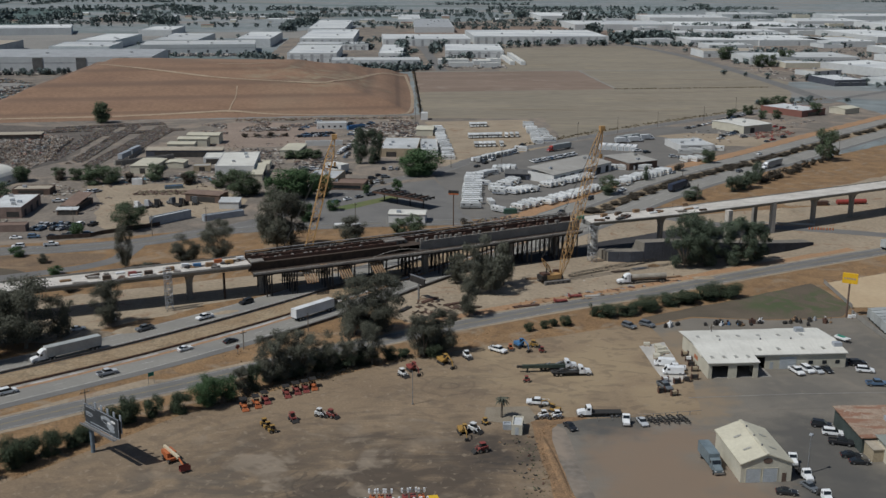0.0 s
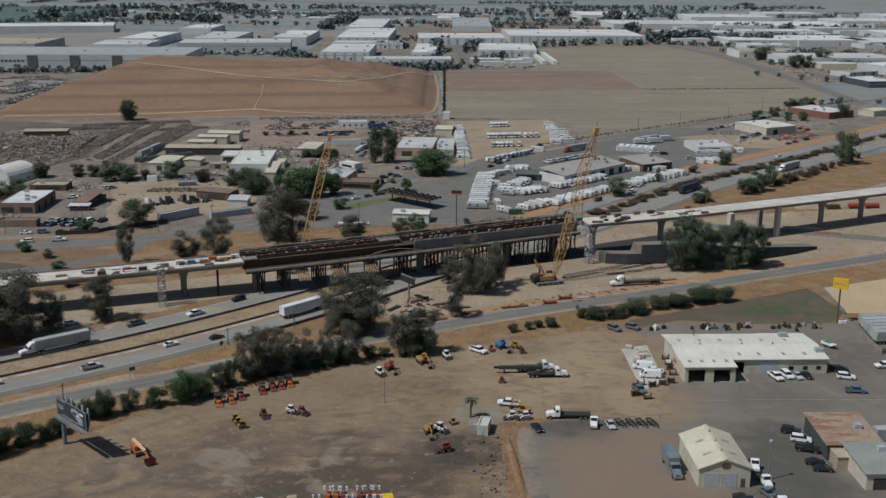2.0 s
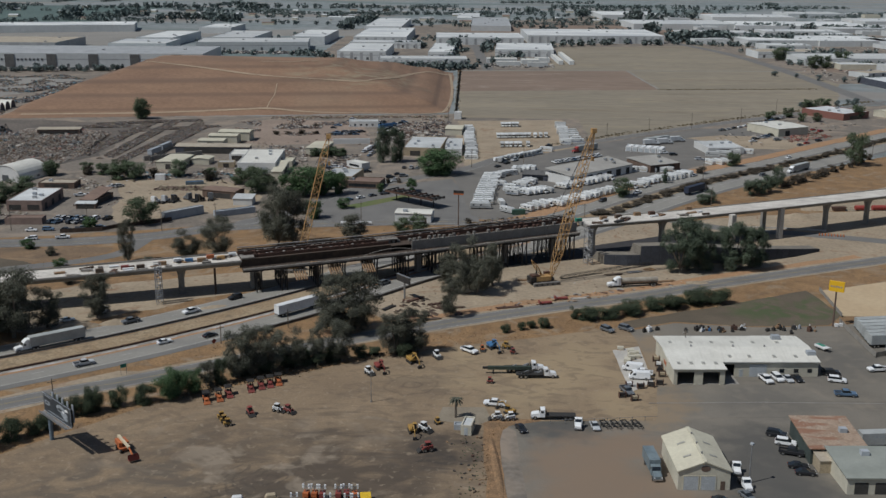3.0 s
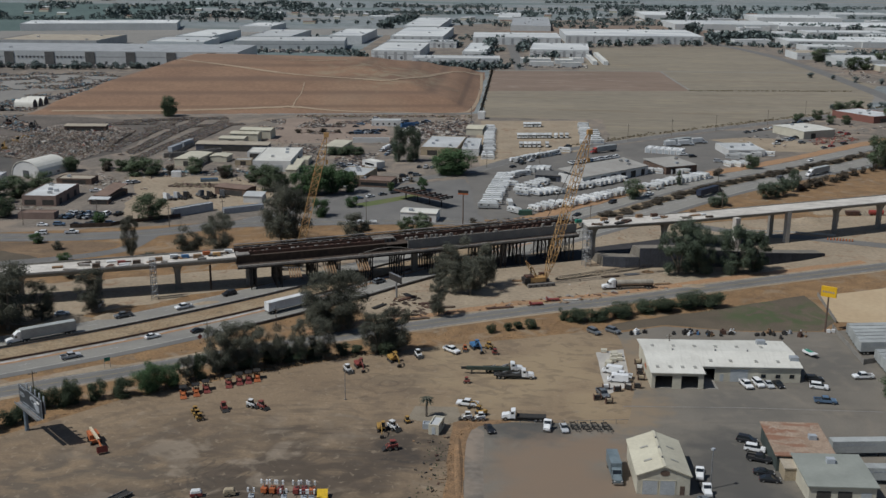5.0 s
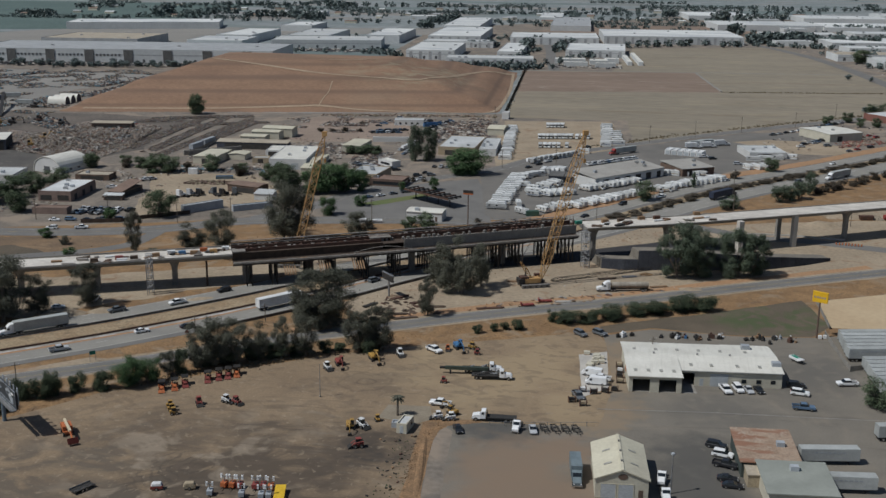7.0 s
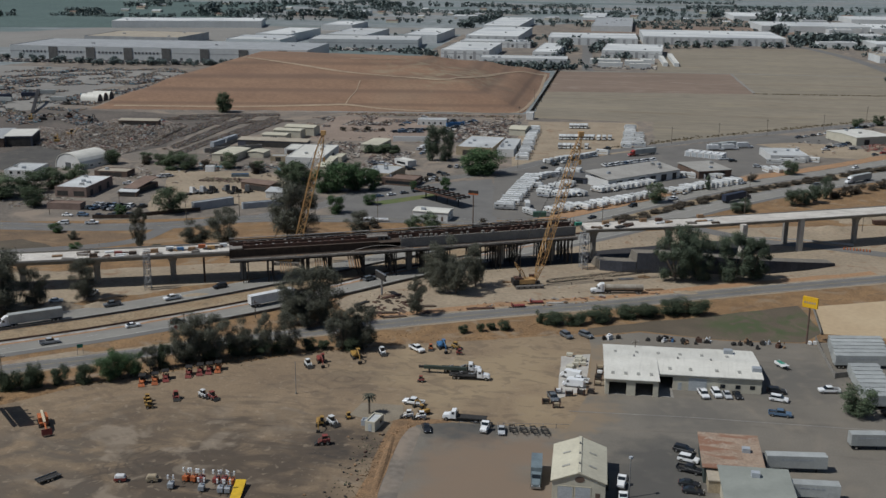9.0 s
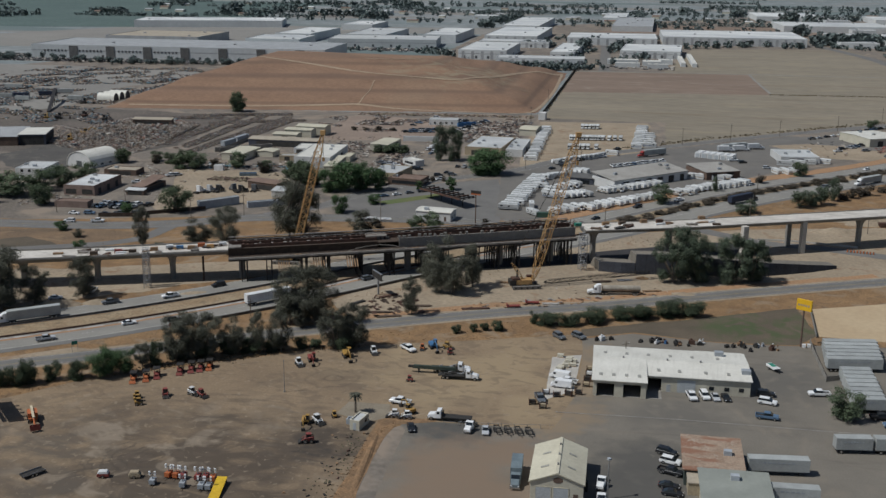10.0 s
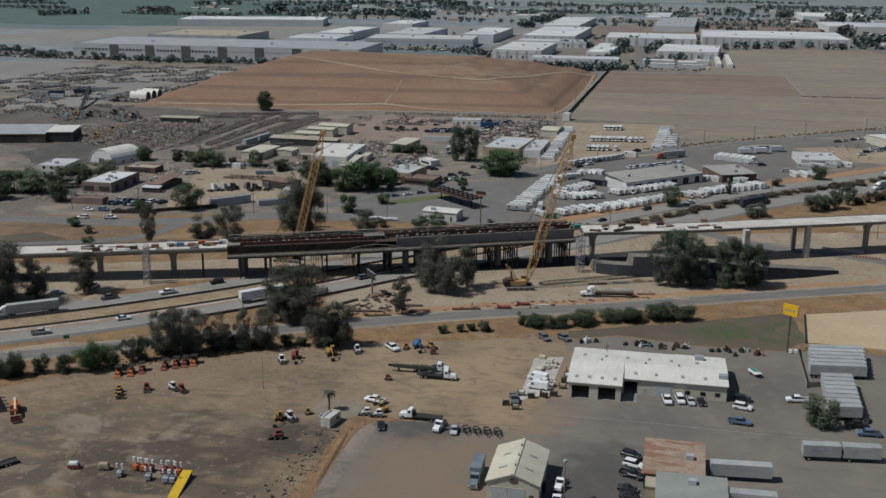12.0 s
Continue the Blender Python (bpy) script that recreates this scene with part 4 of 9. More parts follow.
for kind, rows in {
    "gum": [(-65, 408, 26, 17), (-60, 412, 24, 15), (-70, 420, 19, 12), (-150, 388, 3.5, 5), (-108, 376, 4, 6), (-96, 374, 4, 6), (-128, 352, 4, 6), (-122, 296, 23, 20), (-130, 285, 20, 16), (-116, 306, 14, 11), (-104, 316, 15, 11.5), (-46, 270, 14, 10), (-42.5, 273, 15, 9.5), (-38, 274.5, 14.2, 10), (-32, 279, 13, 8.5),
            (-26, 281.5, 13.4, 6.5), (-19.5, 284.5, 13, 8.5), (-53, 263, 7.8, 6), (-126, 300, 17, 14), (-134, 296, 16, 14), (-22, 308, 16, 13), (-26, 309, 19, 13), (-18, 312, 20.5, 14), (-5, 290.5, 14, 10), (0.8, 292.5, 14.5, 10), (-2, 293, 11, 9), (17, 352, 21, 12.5), (11, 353, 18, 11), (5, 364, 11.5, 9),
            (9, 327, 13.3, 7.5), (22, 362, 16.5, 9), (-84, 388, 18, 13), (-96, 388, 12.5, 13), (-37, 418, 12.2, 13.3), (-117, 381, 17.2, 7.5)],
    "dark": [(91, 386.5, 21, 16), (99.5, 388.5, 20, 13), (112, 391, 20, 15), (119, 393.5, 17, 12), (-132.5, 440, 12, 15), (-97, 508, 12.5, 14), (-92, 512, 9.3, 8.4), (-11, 438, 8.3, 9.5), (-18, 435, 6.6, 8.3),
             (-170, 538, 10.3, 14), (-178, 535, 8.5, 12), (-149, 546, 9.8, 11), (-216, 541, 8, 8.8), (-209, 490, 10, 15), (-213, 476, 11.2, 13.3), (-223, 450, 12.5, 20), (-219, 466, 10, 17), (-199, 437, 10.4, 12), (-236, 446, 12, 18), (-230, 432, 10, 15),
             (223, 613, 19.8, 14), (82, 516, 10, 10.5), (152, 604, 8.5, 9), (137.7, 274.6, 8.9, 9.5), (-240, 750, 15.5, 12), (-239, 751, 12, 14), (215, 793, 7, 9), (231, 808, 8, 9), (236, 786, 7, 7), (247, 787, 7, 8), (281, 806, 11, 11), (261, 859, 8, 15), (273, 866, 8, 11), (337, 1294, 17, 22), (352, 1201, 15, 17), (364, 1203, 15, 17), (395, 1247, 16, 19), (-217, 543, 8, 9), (-190, 546, 7, 8), (-183, 552, 8, 10), (-201, 551, 6, 8), (-130, 540, 7, 8), (-81, 612, 5, 9), (-74, 613, 5.5, 9), (-86, 617, 4, 7)],
    "tall": [(-46, 597, 20, 10.5), (-38, 597, 19.3, 10.6), (107, 552, 8, 4)],
    "round": [(-60, 254, 9, 8.8), (-56, 257, 8.4, 8.3), (-73, 503, 15.7, 18), (-65, 506, 14, 13.8), (-80, 500, 12, 12), (-57, 510, 12, 9), (-10, 564, 14.7, 22), (-16, 562, 12, 15), (-50, 479, 5.3, 7.3), (-22, 520, 6.8, 6.2), (-37, 513, 5.6, 4), (-151, 429, 6, 6.7), (-60, 458, 9, 9)],
    "bush": [(-49.5, 265, 8.6, 4.6), (-83, 241, 6.2, 7), (-78.5, 242.5, 6, 6), (-76.5, 244, 8, 5.5), (-71.8, 248, 6, 5), (-65.8, 250.5, 5.8, 6), (-46, 272, 5, 8), (-40, 275, 5.4, 8), (-34, 279, 5, 8), (-28, 282, 5, 8), (-22, 285, 4.6, 8), (-2, 291.5, 5, 9), (-96, 219, 8.2, 7), (-101, 213, 7, 7), (-94, 222, 7.4, 7),
             (-90, 226, 6.6, 6.3), (-86, 230, 5, 5.7), (-84, 233, 4.6, 4.3), (-15, 288.5, 4, 5), (-11, 290, 3.2, 4), (53, 328, 4.8, 7.4), (60, 329, 5, 7.1), (68, 334, 5.4, 8.5), (76, 340, 4.9, 7.7), (82, 342, 5.4, 7.8),
             (90, 347, 6, 8.9), (97, 349, 6.3, 9), (27, 313, 3.1, 3.2), (32, 316, 3, 2.8), (35, 318, 3, 2.9), (39, 319, 3.7, 4.3), (49, 328, 4.8, 2.8), (130, 580, 5, 6), (-198, 545, 6, 5.6), (-160, 543, 5.6, 6.7), (-130, 535, 6.7, 6.5),
             (-90, 382, 4, 6), (-112, 376, 3.5, 6), (-79, 380, 4, 5), (-35, 436, 4, 5), (10, 448, 4, 6), (19, 444, 4, 7), (-150, 330, 3, 5), (-40, 540, 3, 3), (-36, 538, 3, 3), (-31, 540, 3, 3)],
}.items():
    for x, y, h, w in rows:
        if y > 425:
            kind = {"dark": "far_green" if x < -85 else "far_dark", "round": "far_round", "bush": "shrub"}.get(kind, kind)
        if kind == "bush" and x > 40:
            h, w = h * 0.95, w * 1.1
        tree(kind, x, y, h, w)

# shrubs down the middle of the freeway beyond the bridge, and along its bank
rng = random.Random(5)
for p in freeway:
    if 66 < p.x < 400:
        for j in range(3 if p.x < 260 else 2):
            if rng.random() < 0.8:
                q = p + Vector((rng.uniform(-3, 3), rng.uniform(-3, 3), 0))
                tree("shrub", q.x, q.y, rng.uniform(1.3, 2.4), rng.uniform(4.0, 7.0), group="shrubs in the freeway median")
for x, y in [(172, 553), (181, 563), (189, 572), (198, 585), (204, 592), (210, 599), (218, 606), (168, 549), (177, 558), (194, 578), (228, 622), (236, 632)]:
    tree("shrub", x, y, rng.uniform(4, 6.5), rng.uniform(4, 7), group="shrubs on the freeway bank")
for x, y, h, w in [(145.8, 524.5, 9, 9), (151.7, 530, 8, 8), (156.3, 534, 9.5, 8.5), (163.3, 544.5, 12, 6.5), (118.5, 503, 5.5, 6), (122.7, 506.3, 6.5, 7.5)]:
    tree("far_dark", x, y, h, w)

# trees among the far warehouses and streets
spots = [(-330, 1290, -200, 1290, 9), (-118, 1118, -16, 1140, 34), (-10, 1190, 60, 1390, 16), (-50, 1250, -30, 1400, 14), (40, 1610, 240, 1570, 18), (-120, 1500, -60, 1680, 10), (240, 1530, 420, 1470, 34),
         (290, 1100, 420, 1010, 14), (-420, 1480, -250, 1660, 12), (60, 1820, 420, 1760, 26), (-600, 1062, -380, 1078, 34), (-800, 1120, -620, 1080, 26), (-800, 1080, -640, 1060, 20), (-400, 1900, 100, 1880, 40), (-900, 2050, -300, 2150, 46), (-300, 2300, 500, 2250, 60),
         (100, 2050, 600, 1950, 40), (260, 1640, 560, 1560, 34), (420, 1350, 640, 1330, 22), (330, 1240, 520, 1180, 18), (-1100, 2300, -500, 2450, 40), (300, 1400, 480, 1380, 20), (250, 860, 330, 900, 6), (440, 1700, 700, 1650, 30), (500, 1500, 700, 1450, 20), (-700, 1880, -350, 1960, 30), (-60, 2100, 350, 2140, 40)]
far_spots = []
for x0, y0, x1, y1, n in spots:
    for k in range(n):
        f = rng.random()
        h = rng.uniform(4, 8.5)
        far_spots.append((y0 + (y1 - y0) * f + rng.gauss(0, 7), x0 + (x1 - x0) * f + rng.gauss(0, 7), h, h * rng.uniform(0.85, 1.4)))
# closed rows of street trees, tall clumps and orchards
rows = [(77, 1452, 184, 1528, 22, 9), (196, 1494, 236, 1520, 9, 8), (242, 1560, 272, 1610, 22, 14), (271, 1570, 330, 1592, 40, 16), (267, 2136, 390, 2214, 14, 17), (243, 2112, 260, 2084, 10, 20), (238, 1780, 252, 1752, 8, 18),
        (149, 2266, 180, 2304, 12, 16), (49, 2404, 67, 2412, 6, 16), (-53, 1350, -50, 1500, 22, 11), (-9, 1350, -5, 1475, 16, 10), (-43, 1141, -17, 1159, 8, 9), (-112, 1114, -33, 1133, 22, 9), (-181, 1232, -157, 1240, 5, 7), (-135, 1412, -89, 1429, 14, 9),
        (-237, 1306, -193, 1258, 14, 7), (-644, 1996, -574, 2051, 20, 14), (-562, 2014, -479, 1968, 26, 18), (-275, 1940, -235, 2029, 60, 12), (-334, 2108, -322, 2156, 10, 14), (-263, 1783, -242, 1791, 8, 14), (-799, 2189, -753, 2262, 16, 12),
        (-516, 1044, -376, 1084, 46, 7), (-820, 1991, -823, 2080, 14, 22), (-1178, 1758, -1141, 1873, 20, 12), (-1112, 2003, -1007, 1956, 30, 12), (-788, 2022, -707, 2149, 30, 12), (-1127, 2264, -1055, 2358, 20, 14), (-618, 2495, -538, 2470, 20, 16),
        (300, 1620, 420, 1560, 40, 13), (340, 1330, 420, 1300, 12, 10), (-900, 2500, -300, 2560, 50, 13), (100, 2600, 700, 2660, 50, 13), (-1400, 3000, -600, 3060, 60, 14), (-300, 2420, 500, 2480, 50, 12), (420, 1900, 800, 1800, 60, 12)]
for x0, y0, x1, y1, n, tall in rows:
    for k in range(n):
        f, h = (k + rng.random()) / n, tall * rng.uniform(0.65, 1.1)
        far_spots.append((y0 + (y1 - y0) * f + rng.gauss(0, 4), x0 + (x1 - x0) * f + rng.gauss(0, 4), h, h * rng.uniform(0.7, 1.1)))
far_spots.sort()
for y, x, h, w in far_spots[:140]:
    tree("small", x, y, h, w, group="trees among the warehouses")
verts, faces = [], []
for k in range(60):
    x0, y0, way = rng.uniform(-1700, 1300), rng.uniform(1850, 4200), rng.choice((0.05, 0.05, 1.6))
    for j in range(rng.randrange(14, 40)):
        far_spots.append((y0 + math.sin(way) * j * 7 + rng.gauss(0, 3), x0 + math.cos(way) * j * 7 + rng.gauss(0, 3), rng.uniform(4, 9), rng.uniform(7, 14)))
for y, x, h, w in far_spots[140:]:
    for j in range(26):
        q, d, z = rng.uniform(0, math.tau), w * 0.5 * math.sqrt(rng.random()), h * rng.uniform(0.15, 0.95)
        at, s = Vector((x + d * math.cos(q), y + d * math.sin(q), z)), rng.uniform(1.0, 1.9) * (0.5 + h / 12)
        u = Vector((rng.gauss(0, 1), rng.gauss(0, 1), rng.gauss(0, 1))).normalized() * s
        v = u.cross(Vector((rng.gauss(0, 1), rng.gauss(0, 1), rng.gauss(0, 1)))).normalized() * s
        n = len(verts)
        verts += [at - u, at - v, at + u, at + v]
        faces.append((n, n + 1, n + 2, n + 3))
tagged(new("far_trees", mesh_of("far_trees", verts, faces, leaves_far_hazed)), "rows and clumps of far trees paled and blued for haze", "trees", kind="stuff")


# ---- vehicles ----
def paint(name, c, rough=0.3):
    m = mat(name, c, tuple(v * 0.92 for v in c), rough, s1=0.8, s2=5, fine=0.05, spec=0.5)
    return m


P_WHITE, P_SILVER, P_BLACK, P_BLUE, P_RED, P_GREY = (paint("car_white", (0.76, 0.76, 0.75)), paint("car_silver", (0.45, 0.46, 0.47)), paint("car_black", (0.022, 0.023, 0.026)),
                                                     paint("car_blue", (0.10, 0.16, 0.24)), paint("car_red", (0.32, 0.04, 0.03)), paint("car_grey", (0.13, 0.14, 0.15)))
NAMES = {P_WHITE: "white", P_SILVER: "silver", P_BLACK: "black", P_BLUE: "blue-grey", P_RED: "red", P_GREY: "dark grey"}
glass = mat("tinted_glass", (0.02, 0.024, 0.028), (0.015, 0.018, 0.02), 0.08, s1=2, fine=0.02, spec=0.6)
rubber = mat("rubber", (0.025, 0.024, 0.023), (0.035, 0.033, 0.03), 0.85, s1=3)
chrome = mat("bare_metal", (0.5, 0.5, 0.5), (0.42, 0.42, 0.42), 0.35, 0.9, s1=2)
lamp_white = mat("lamp_lens", (0.8, 0.8, 0.78), (0.7, 0.7, 0.7), 0.2, s1=3, fine=0.03)
lamp_red = mat("tail_lens", (0.35, 0.02, 0.015), (0.3, 0.02, 0.015), 0.3, s1=3, fine=0.03)
box_white = mat("van_body_white", (0.70, 0.70, 0.69), (0.58, 0.575, 0.56), 0.45, s1=0.3, s2=2, fine=0.06, shift=0.08)
box_teal = mat("van_body_teal", (0.17, 0.21, 0.225), (0.12, 0.15, 0.165), 0.5, s1=0.4, s2=2, fine=0.1)
box_grey = mat("van_body_grey", (0.36, 0.38, 0.40), (0.29, 0.31, 0.33), 0.5, s1=0.4, s2=2, fine=0.08, shift=0.1)
trailer_side = mat("trailer_side", (0.385, 0.395, 0.38), (0.31, 0.318, 0.305), 0.5, s1=0.3, s2=2, fine=0.07, shift=0.12)
trailer_dark = mat("trailer_dark", (0.035, 0.045, 0.075), (0.03, 0.035, 0.05), 0.5, s1=0.5)
under = mat("chassis_black", (0.03, 0.03, 0.03), (0.045, 0.04, 0.035), 0.8, s1=1.5)
orange = mat("machine_orange", (0.46, 0.14, 0.05), (0.34, 0.10, 0.04), 0.5, s1=0.8, s2=5)
red_paint = mat("machine_red", (0.25, 0.06, 0.05), (0.18, 0.048, 0.04), 0.5, s1=0.8, s2=5)
yellow_paint = mat("machine_yellow", (0.38, 0.225, 0.06), (0.28, 0.165, 0.05), 0.5, s1=0.8, s2=5)
crane_yellow = mat("crane_yellow", (0.50, 0.30, 0.125), (0.38, 0.22, 0.09), 0.55, s1=0.6)
blue_paint = mat("machine_blue", (0.06, 0.17, 0.32), (0.05, 0.12, 0.24), 0.5, s1=0.8)
green_paint = mat("machine_green", (0.04, 0.24, 0.16), (0.03, 0.17, 0.12), 0.5, s1=0.8)

WHEELS = {}


def wheel(parent, x, y, r=0.36, w=0.24, rim=True):
    if (r, w) not in WHEELS:
        t = rod(bmesh.new(), (0, -w / 2, 0), (0, w / 2, 0), r, sides=14)
        me = bpy.data.meshes.new("wheel")
        t.to_mesh(me), t.free()
        me.materials.append(rubber)
        h = rod(bmesh.new(), (0, -w / 2 - 0.012, 0), (0, w / 2 + 0.012, 0), r * 0.58, sides=10)
        mh = bpy.data.meshes.new("rim")
        h.to_mesh(mh), h.free()
        mh.materials.append(chrome)
        WHEELS[(r, w)] = (me, mh)
    me, mh = WHEELS[(r, w)]
    a = new("wheel", me)
    a.parent, a.location = parent, (x, y, r)
    if rim:
        new("rim", mh).parent = a


MADE = {}


def placed(key, build, x, y, turn, z=0.05, group=""):
    """Builds the kind once, then copies it."""
    m = pose(x, y, z, 0, 0, turn)
    if key in MADE:
        ob = copy_thing(MADE[key], m)
    else:
        ob = MADE[key] = build(m)
    if group:
        ob["group"] = group
    return ob


def car(body, kind, x, y, turn, z=0.05, group=""):
    def build(m):
        word = NAMES[body]
        root = thing({"sedan": "sedan", "suv": "suv", "pickup": "pickup_truck", "van": "van"}[kind], {"sedan": word + " sedan car parked on the ground", "suv": word + " sport utility vehicle with dark windows",
                     "pickup": word + " pickup truck with crew cab and open bed", "van": word + " cargo van with windscreen at the front"}[kind], "car" if kind in ("sedan", "suv") else "truck" if kind == "pickup" else "van", m)
        if kind == "sedan":
            part("body", prism(bevelled(prism(bmesh.new(), [(-2.3, 0.3), (2.3, 0.3), (2.32, 0.62), (2.1, 0.78), (0.95, 0.92), (-1.6, 0.95), (-2.25, 0.9), (-2.32, 0.6)], -0.9, 0.9, 0.06)), [(0.2, 1.365), (0.15, 1.42), (-0.95, 1.44), (-1.0, 1.385)], -0.64, 0.64), body, root)
            part("cabin_glass", prism(bmesh.new(), [(1.0, 0.9), (0.25, 1.36), (-1.0, 1.38), (-1.85, 0.95)], -0.8, 0.8, 0.28), glass, root)
            L, W, r = 1.42, 0.82, 0.33
        elif kind == "suv":
            part("body", prism(bevelled(prism(bmesh.new(), [(-2.45, 0.38), (2.45, 0.38), (2.48, 0.8), (2.3, 1.02), (1.25, 1.14), (-2.4, 1.16), (-2.5, 0.8)], -0.98, 0.98, 0.04)), [(0.5, 1.705), (0.4, 1.79), (-2.0, 1.81), (-2.08, 1.725)], -0.79, 0.79), body, root)
            part("cabin_glass", prism(bmesh.new(), [(1.3, 1.12), (0.55, 1.7), (-2.1, 1.72), (-2.38, 1.15)], -0.92, 0.92, 0.2), glass, root)
            L, W, r = 1.5, 0.9, 0.39
        elif kind == "van":
            part("body", bevelled(prism(bmesh.new(), [(-2.9, 0.4), (2.9, 0.4), (2.92, 0.95), (2.5, 1.2), (1.75, 2.15), (1.5, 2.3), (-2.85, 2.3), (-2.92, 1.2)], -1.0, 1.0, 0.05)), body, root)
            part("windscreen", prism(bmesh.new(), [(2.52, 1.22), (1.82, 2.1), (1.78, 2.06), (2.46, 1.2)], -0.86, 0.86, 0.1), glass, root)
            part("side_window", boxes((1.0, 1.7, -0.975, 0.975, 1.35, 1.9)), glass, root)
            L, W, r = 1.8, 0.92, 0.36
        else:
            part("body", prism(bevelled(prism(bmesh.new(), [(-2.85, 0.5), (2.85, 0.5), (2.9, 0.9), (2.75, 1.1), (1.5, 1.2), (-0.95, 1.22), (-0.95, 0.75), (-2.85, 0.75)], -1.0, 1.0, 0.03)), [(0.82, 1.805), (0.7, 1.87), (-0.7, 1.88), (-0.76, 1.825)], -0.8, 0.8), body, root)
            part("bed", boxes((-2.85, -0.95, -1.0, -0.9, 0.76, 1.22), (-2.85, -0.95, 0.9, 1.0, 0.76, 1.22), (-2.9, -2.8, -0.9, 0.9, 0.76, 1.22)), body, root)
            part("bed_floor", boxes((-2.8, -0.95, -0.9, 0.9, 0.755, 0.8)), under, root)
            part("cabin_glass", prism(bmesh.new(), [(1.5, 1.18), (0.85, 1.8), (-0.75, 1.82), (-0.95, 1.2)], -0.93, 0.93, 0.2), glass, root)
            L, W, r = 1.85, 0.92, 0.4
        ends = {"sedan": (2.3, 0.66), "suv": (2.45, 0.86), "van": (2.9, 0.85), "pickup": (2.86, 0.92)}[kind]
        near = y < 330
        for s in (-0.62, 0.62) if near else ():
            part("headlight", boxes((ends[0] - 0.06, ends[0] + 0.03, s - 0.17, s + 0.17, ends[1] - 0.1, ends[1] + 0.06)), lamp_white, root)
            part("tail_light", boxes((-ends[0] - 0.04, -ends[0] + 0.06, s - 0.15, s + 0.15, ends[1] - 0.06, ends[1] + 0.12)), lamp_red, root)
        for a in (-L, L):
            for b in (-W, W):
                wheel(root, a, b, r, 0.24, near)
        return root
    return placed((kind, body.name, y < 330), build, x, y, turn, z, group)


def cab(root, body, x=0.0, sleeper=True):
    """A truck's bonnet and cab, its nose towards +x."""
    part("hood", bevelled(prism(bmesh.new(), [(x + 0.9, 0.6), (x + 2.9, 0.6), (x + 2.95, 1.35), (x + 2.6, 1.6), (x + 0.9, 1.85)], -1.0, 1.0, 0.08)), body, root)
    part("cab", bevelled(prism(bmesh.new(), [(x - (1.7 if sleeper else 0.5), 0.75), (x + 1.0, 0.75), (x + 1.0, 1.85), (x + 0.65, 2.75), (x - 0.4, 3.6 if sleeper else 2.85), (x - (1.7 if sleeper else 0.5), 3.7 if sleeper else 2.85)], -1.15, 1.15, 0.03)), body, root)
    part("windscreen", prism(bmesh.new(), [(x + 1.03, 1.9), (x + 0.7, 2.7), (x + 0.66, 2.66), (x + 0.98, 1.88)], -0.95, 0.95), glass, root)
    part("side_window", boxes((x - 0.1, x + 0.6, -1.13, 1.13, 1.9, 2.5)), glass, root)
    part("chassis", boxes((x - 4.0, x + 2.6, -0.5, 0.5, 0.5, 0.95)), under, root)
    part("bumper", boxes((x + 2.9, x + 3.05, -1.15, 1.15, 0.4, 0.75)), chrome, root)
    for s in (-0.8, 0.8):
        part("headlight", boxes((x + 2.9, x + 2.98, s - 0.18, s + 0.18, 0.95, 1.2)), lamp_white, root)
        part("exhaust_stack", rod(bmesh.new(), (x - 1.0, s * 1.5, 0.9), (x - 1.0, s * 1.5, 3.5), 0.08), chrome, root) if sleeper else None
        wheel(root, x + 2.0, s * 1.25, 0.5, 0.3)


def trailer_box(root, x0, x1, material, z0=1.15, z1=4.05, w=1.3, doors=True):
    part("trailer_body", bevelled(boxes((x0, x1, -w, w, z0, z1)), 0.05), material, root)
    bm = bmesh.new()
    n = int((x1 - x0) / 1.2)
    for k in range(1, n):
        xx = x0 + (x1 - x0) * k / n
        box(bm, xx - 0.03, xx + 0.03, -w - 0.025, w + 0.025, z0 + 0.1, z1 - 0.1)
    tagged(part("wall_ribbing", bm, material, root), kind="stuff")
    part("trailer_frame", boxes((x0 + 0.2, x1 - 0.5, -0.6, 0.6, 0.8, z0 - 0.01), (x0 + 0.2, x0 + 3.4, -1.2, 1.2, 0.75, 0.95)), under, root)
    part("roof_panel", boxes((x0 + 0.1, x1 - 0.1, -w + 0.08, w - 0.08, z1 + 0.004, z1 + 0.03)), material, root)


def semi(x, y, turn, body, trailer, label, z=0.07, mark=False):
    root = thing("semi_truck", label, "truck", pose(x, y, z, 0, 0, turn))
    cab(root, body, 7.3)
    trailer_box(root, -10.2, 6.0, trailer)
    for xx in (4.0, 5.2, -8.6, -7.3):
        for s in (-1.0, 1.0):
            wheel(root, xx, s, 0.5, 0.5)
    if mark:
        for s in (-1.345, 1.345):
            bm = bmesh.new()
            bmesh.ops.create_circle(bm, cap_ends=True, radius=0.9, segments=20, matrix=pose(-6, s, 2.7, 90) @ Matrix.Diagonal((1.6, 1, 1, 1)))
            part("mark", bm, trailer_dark, root, "dark oval mark on the trailer side")
    return root


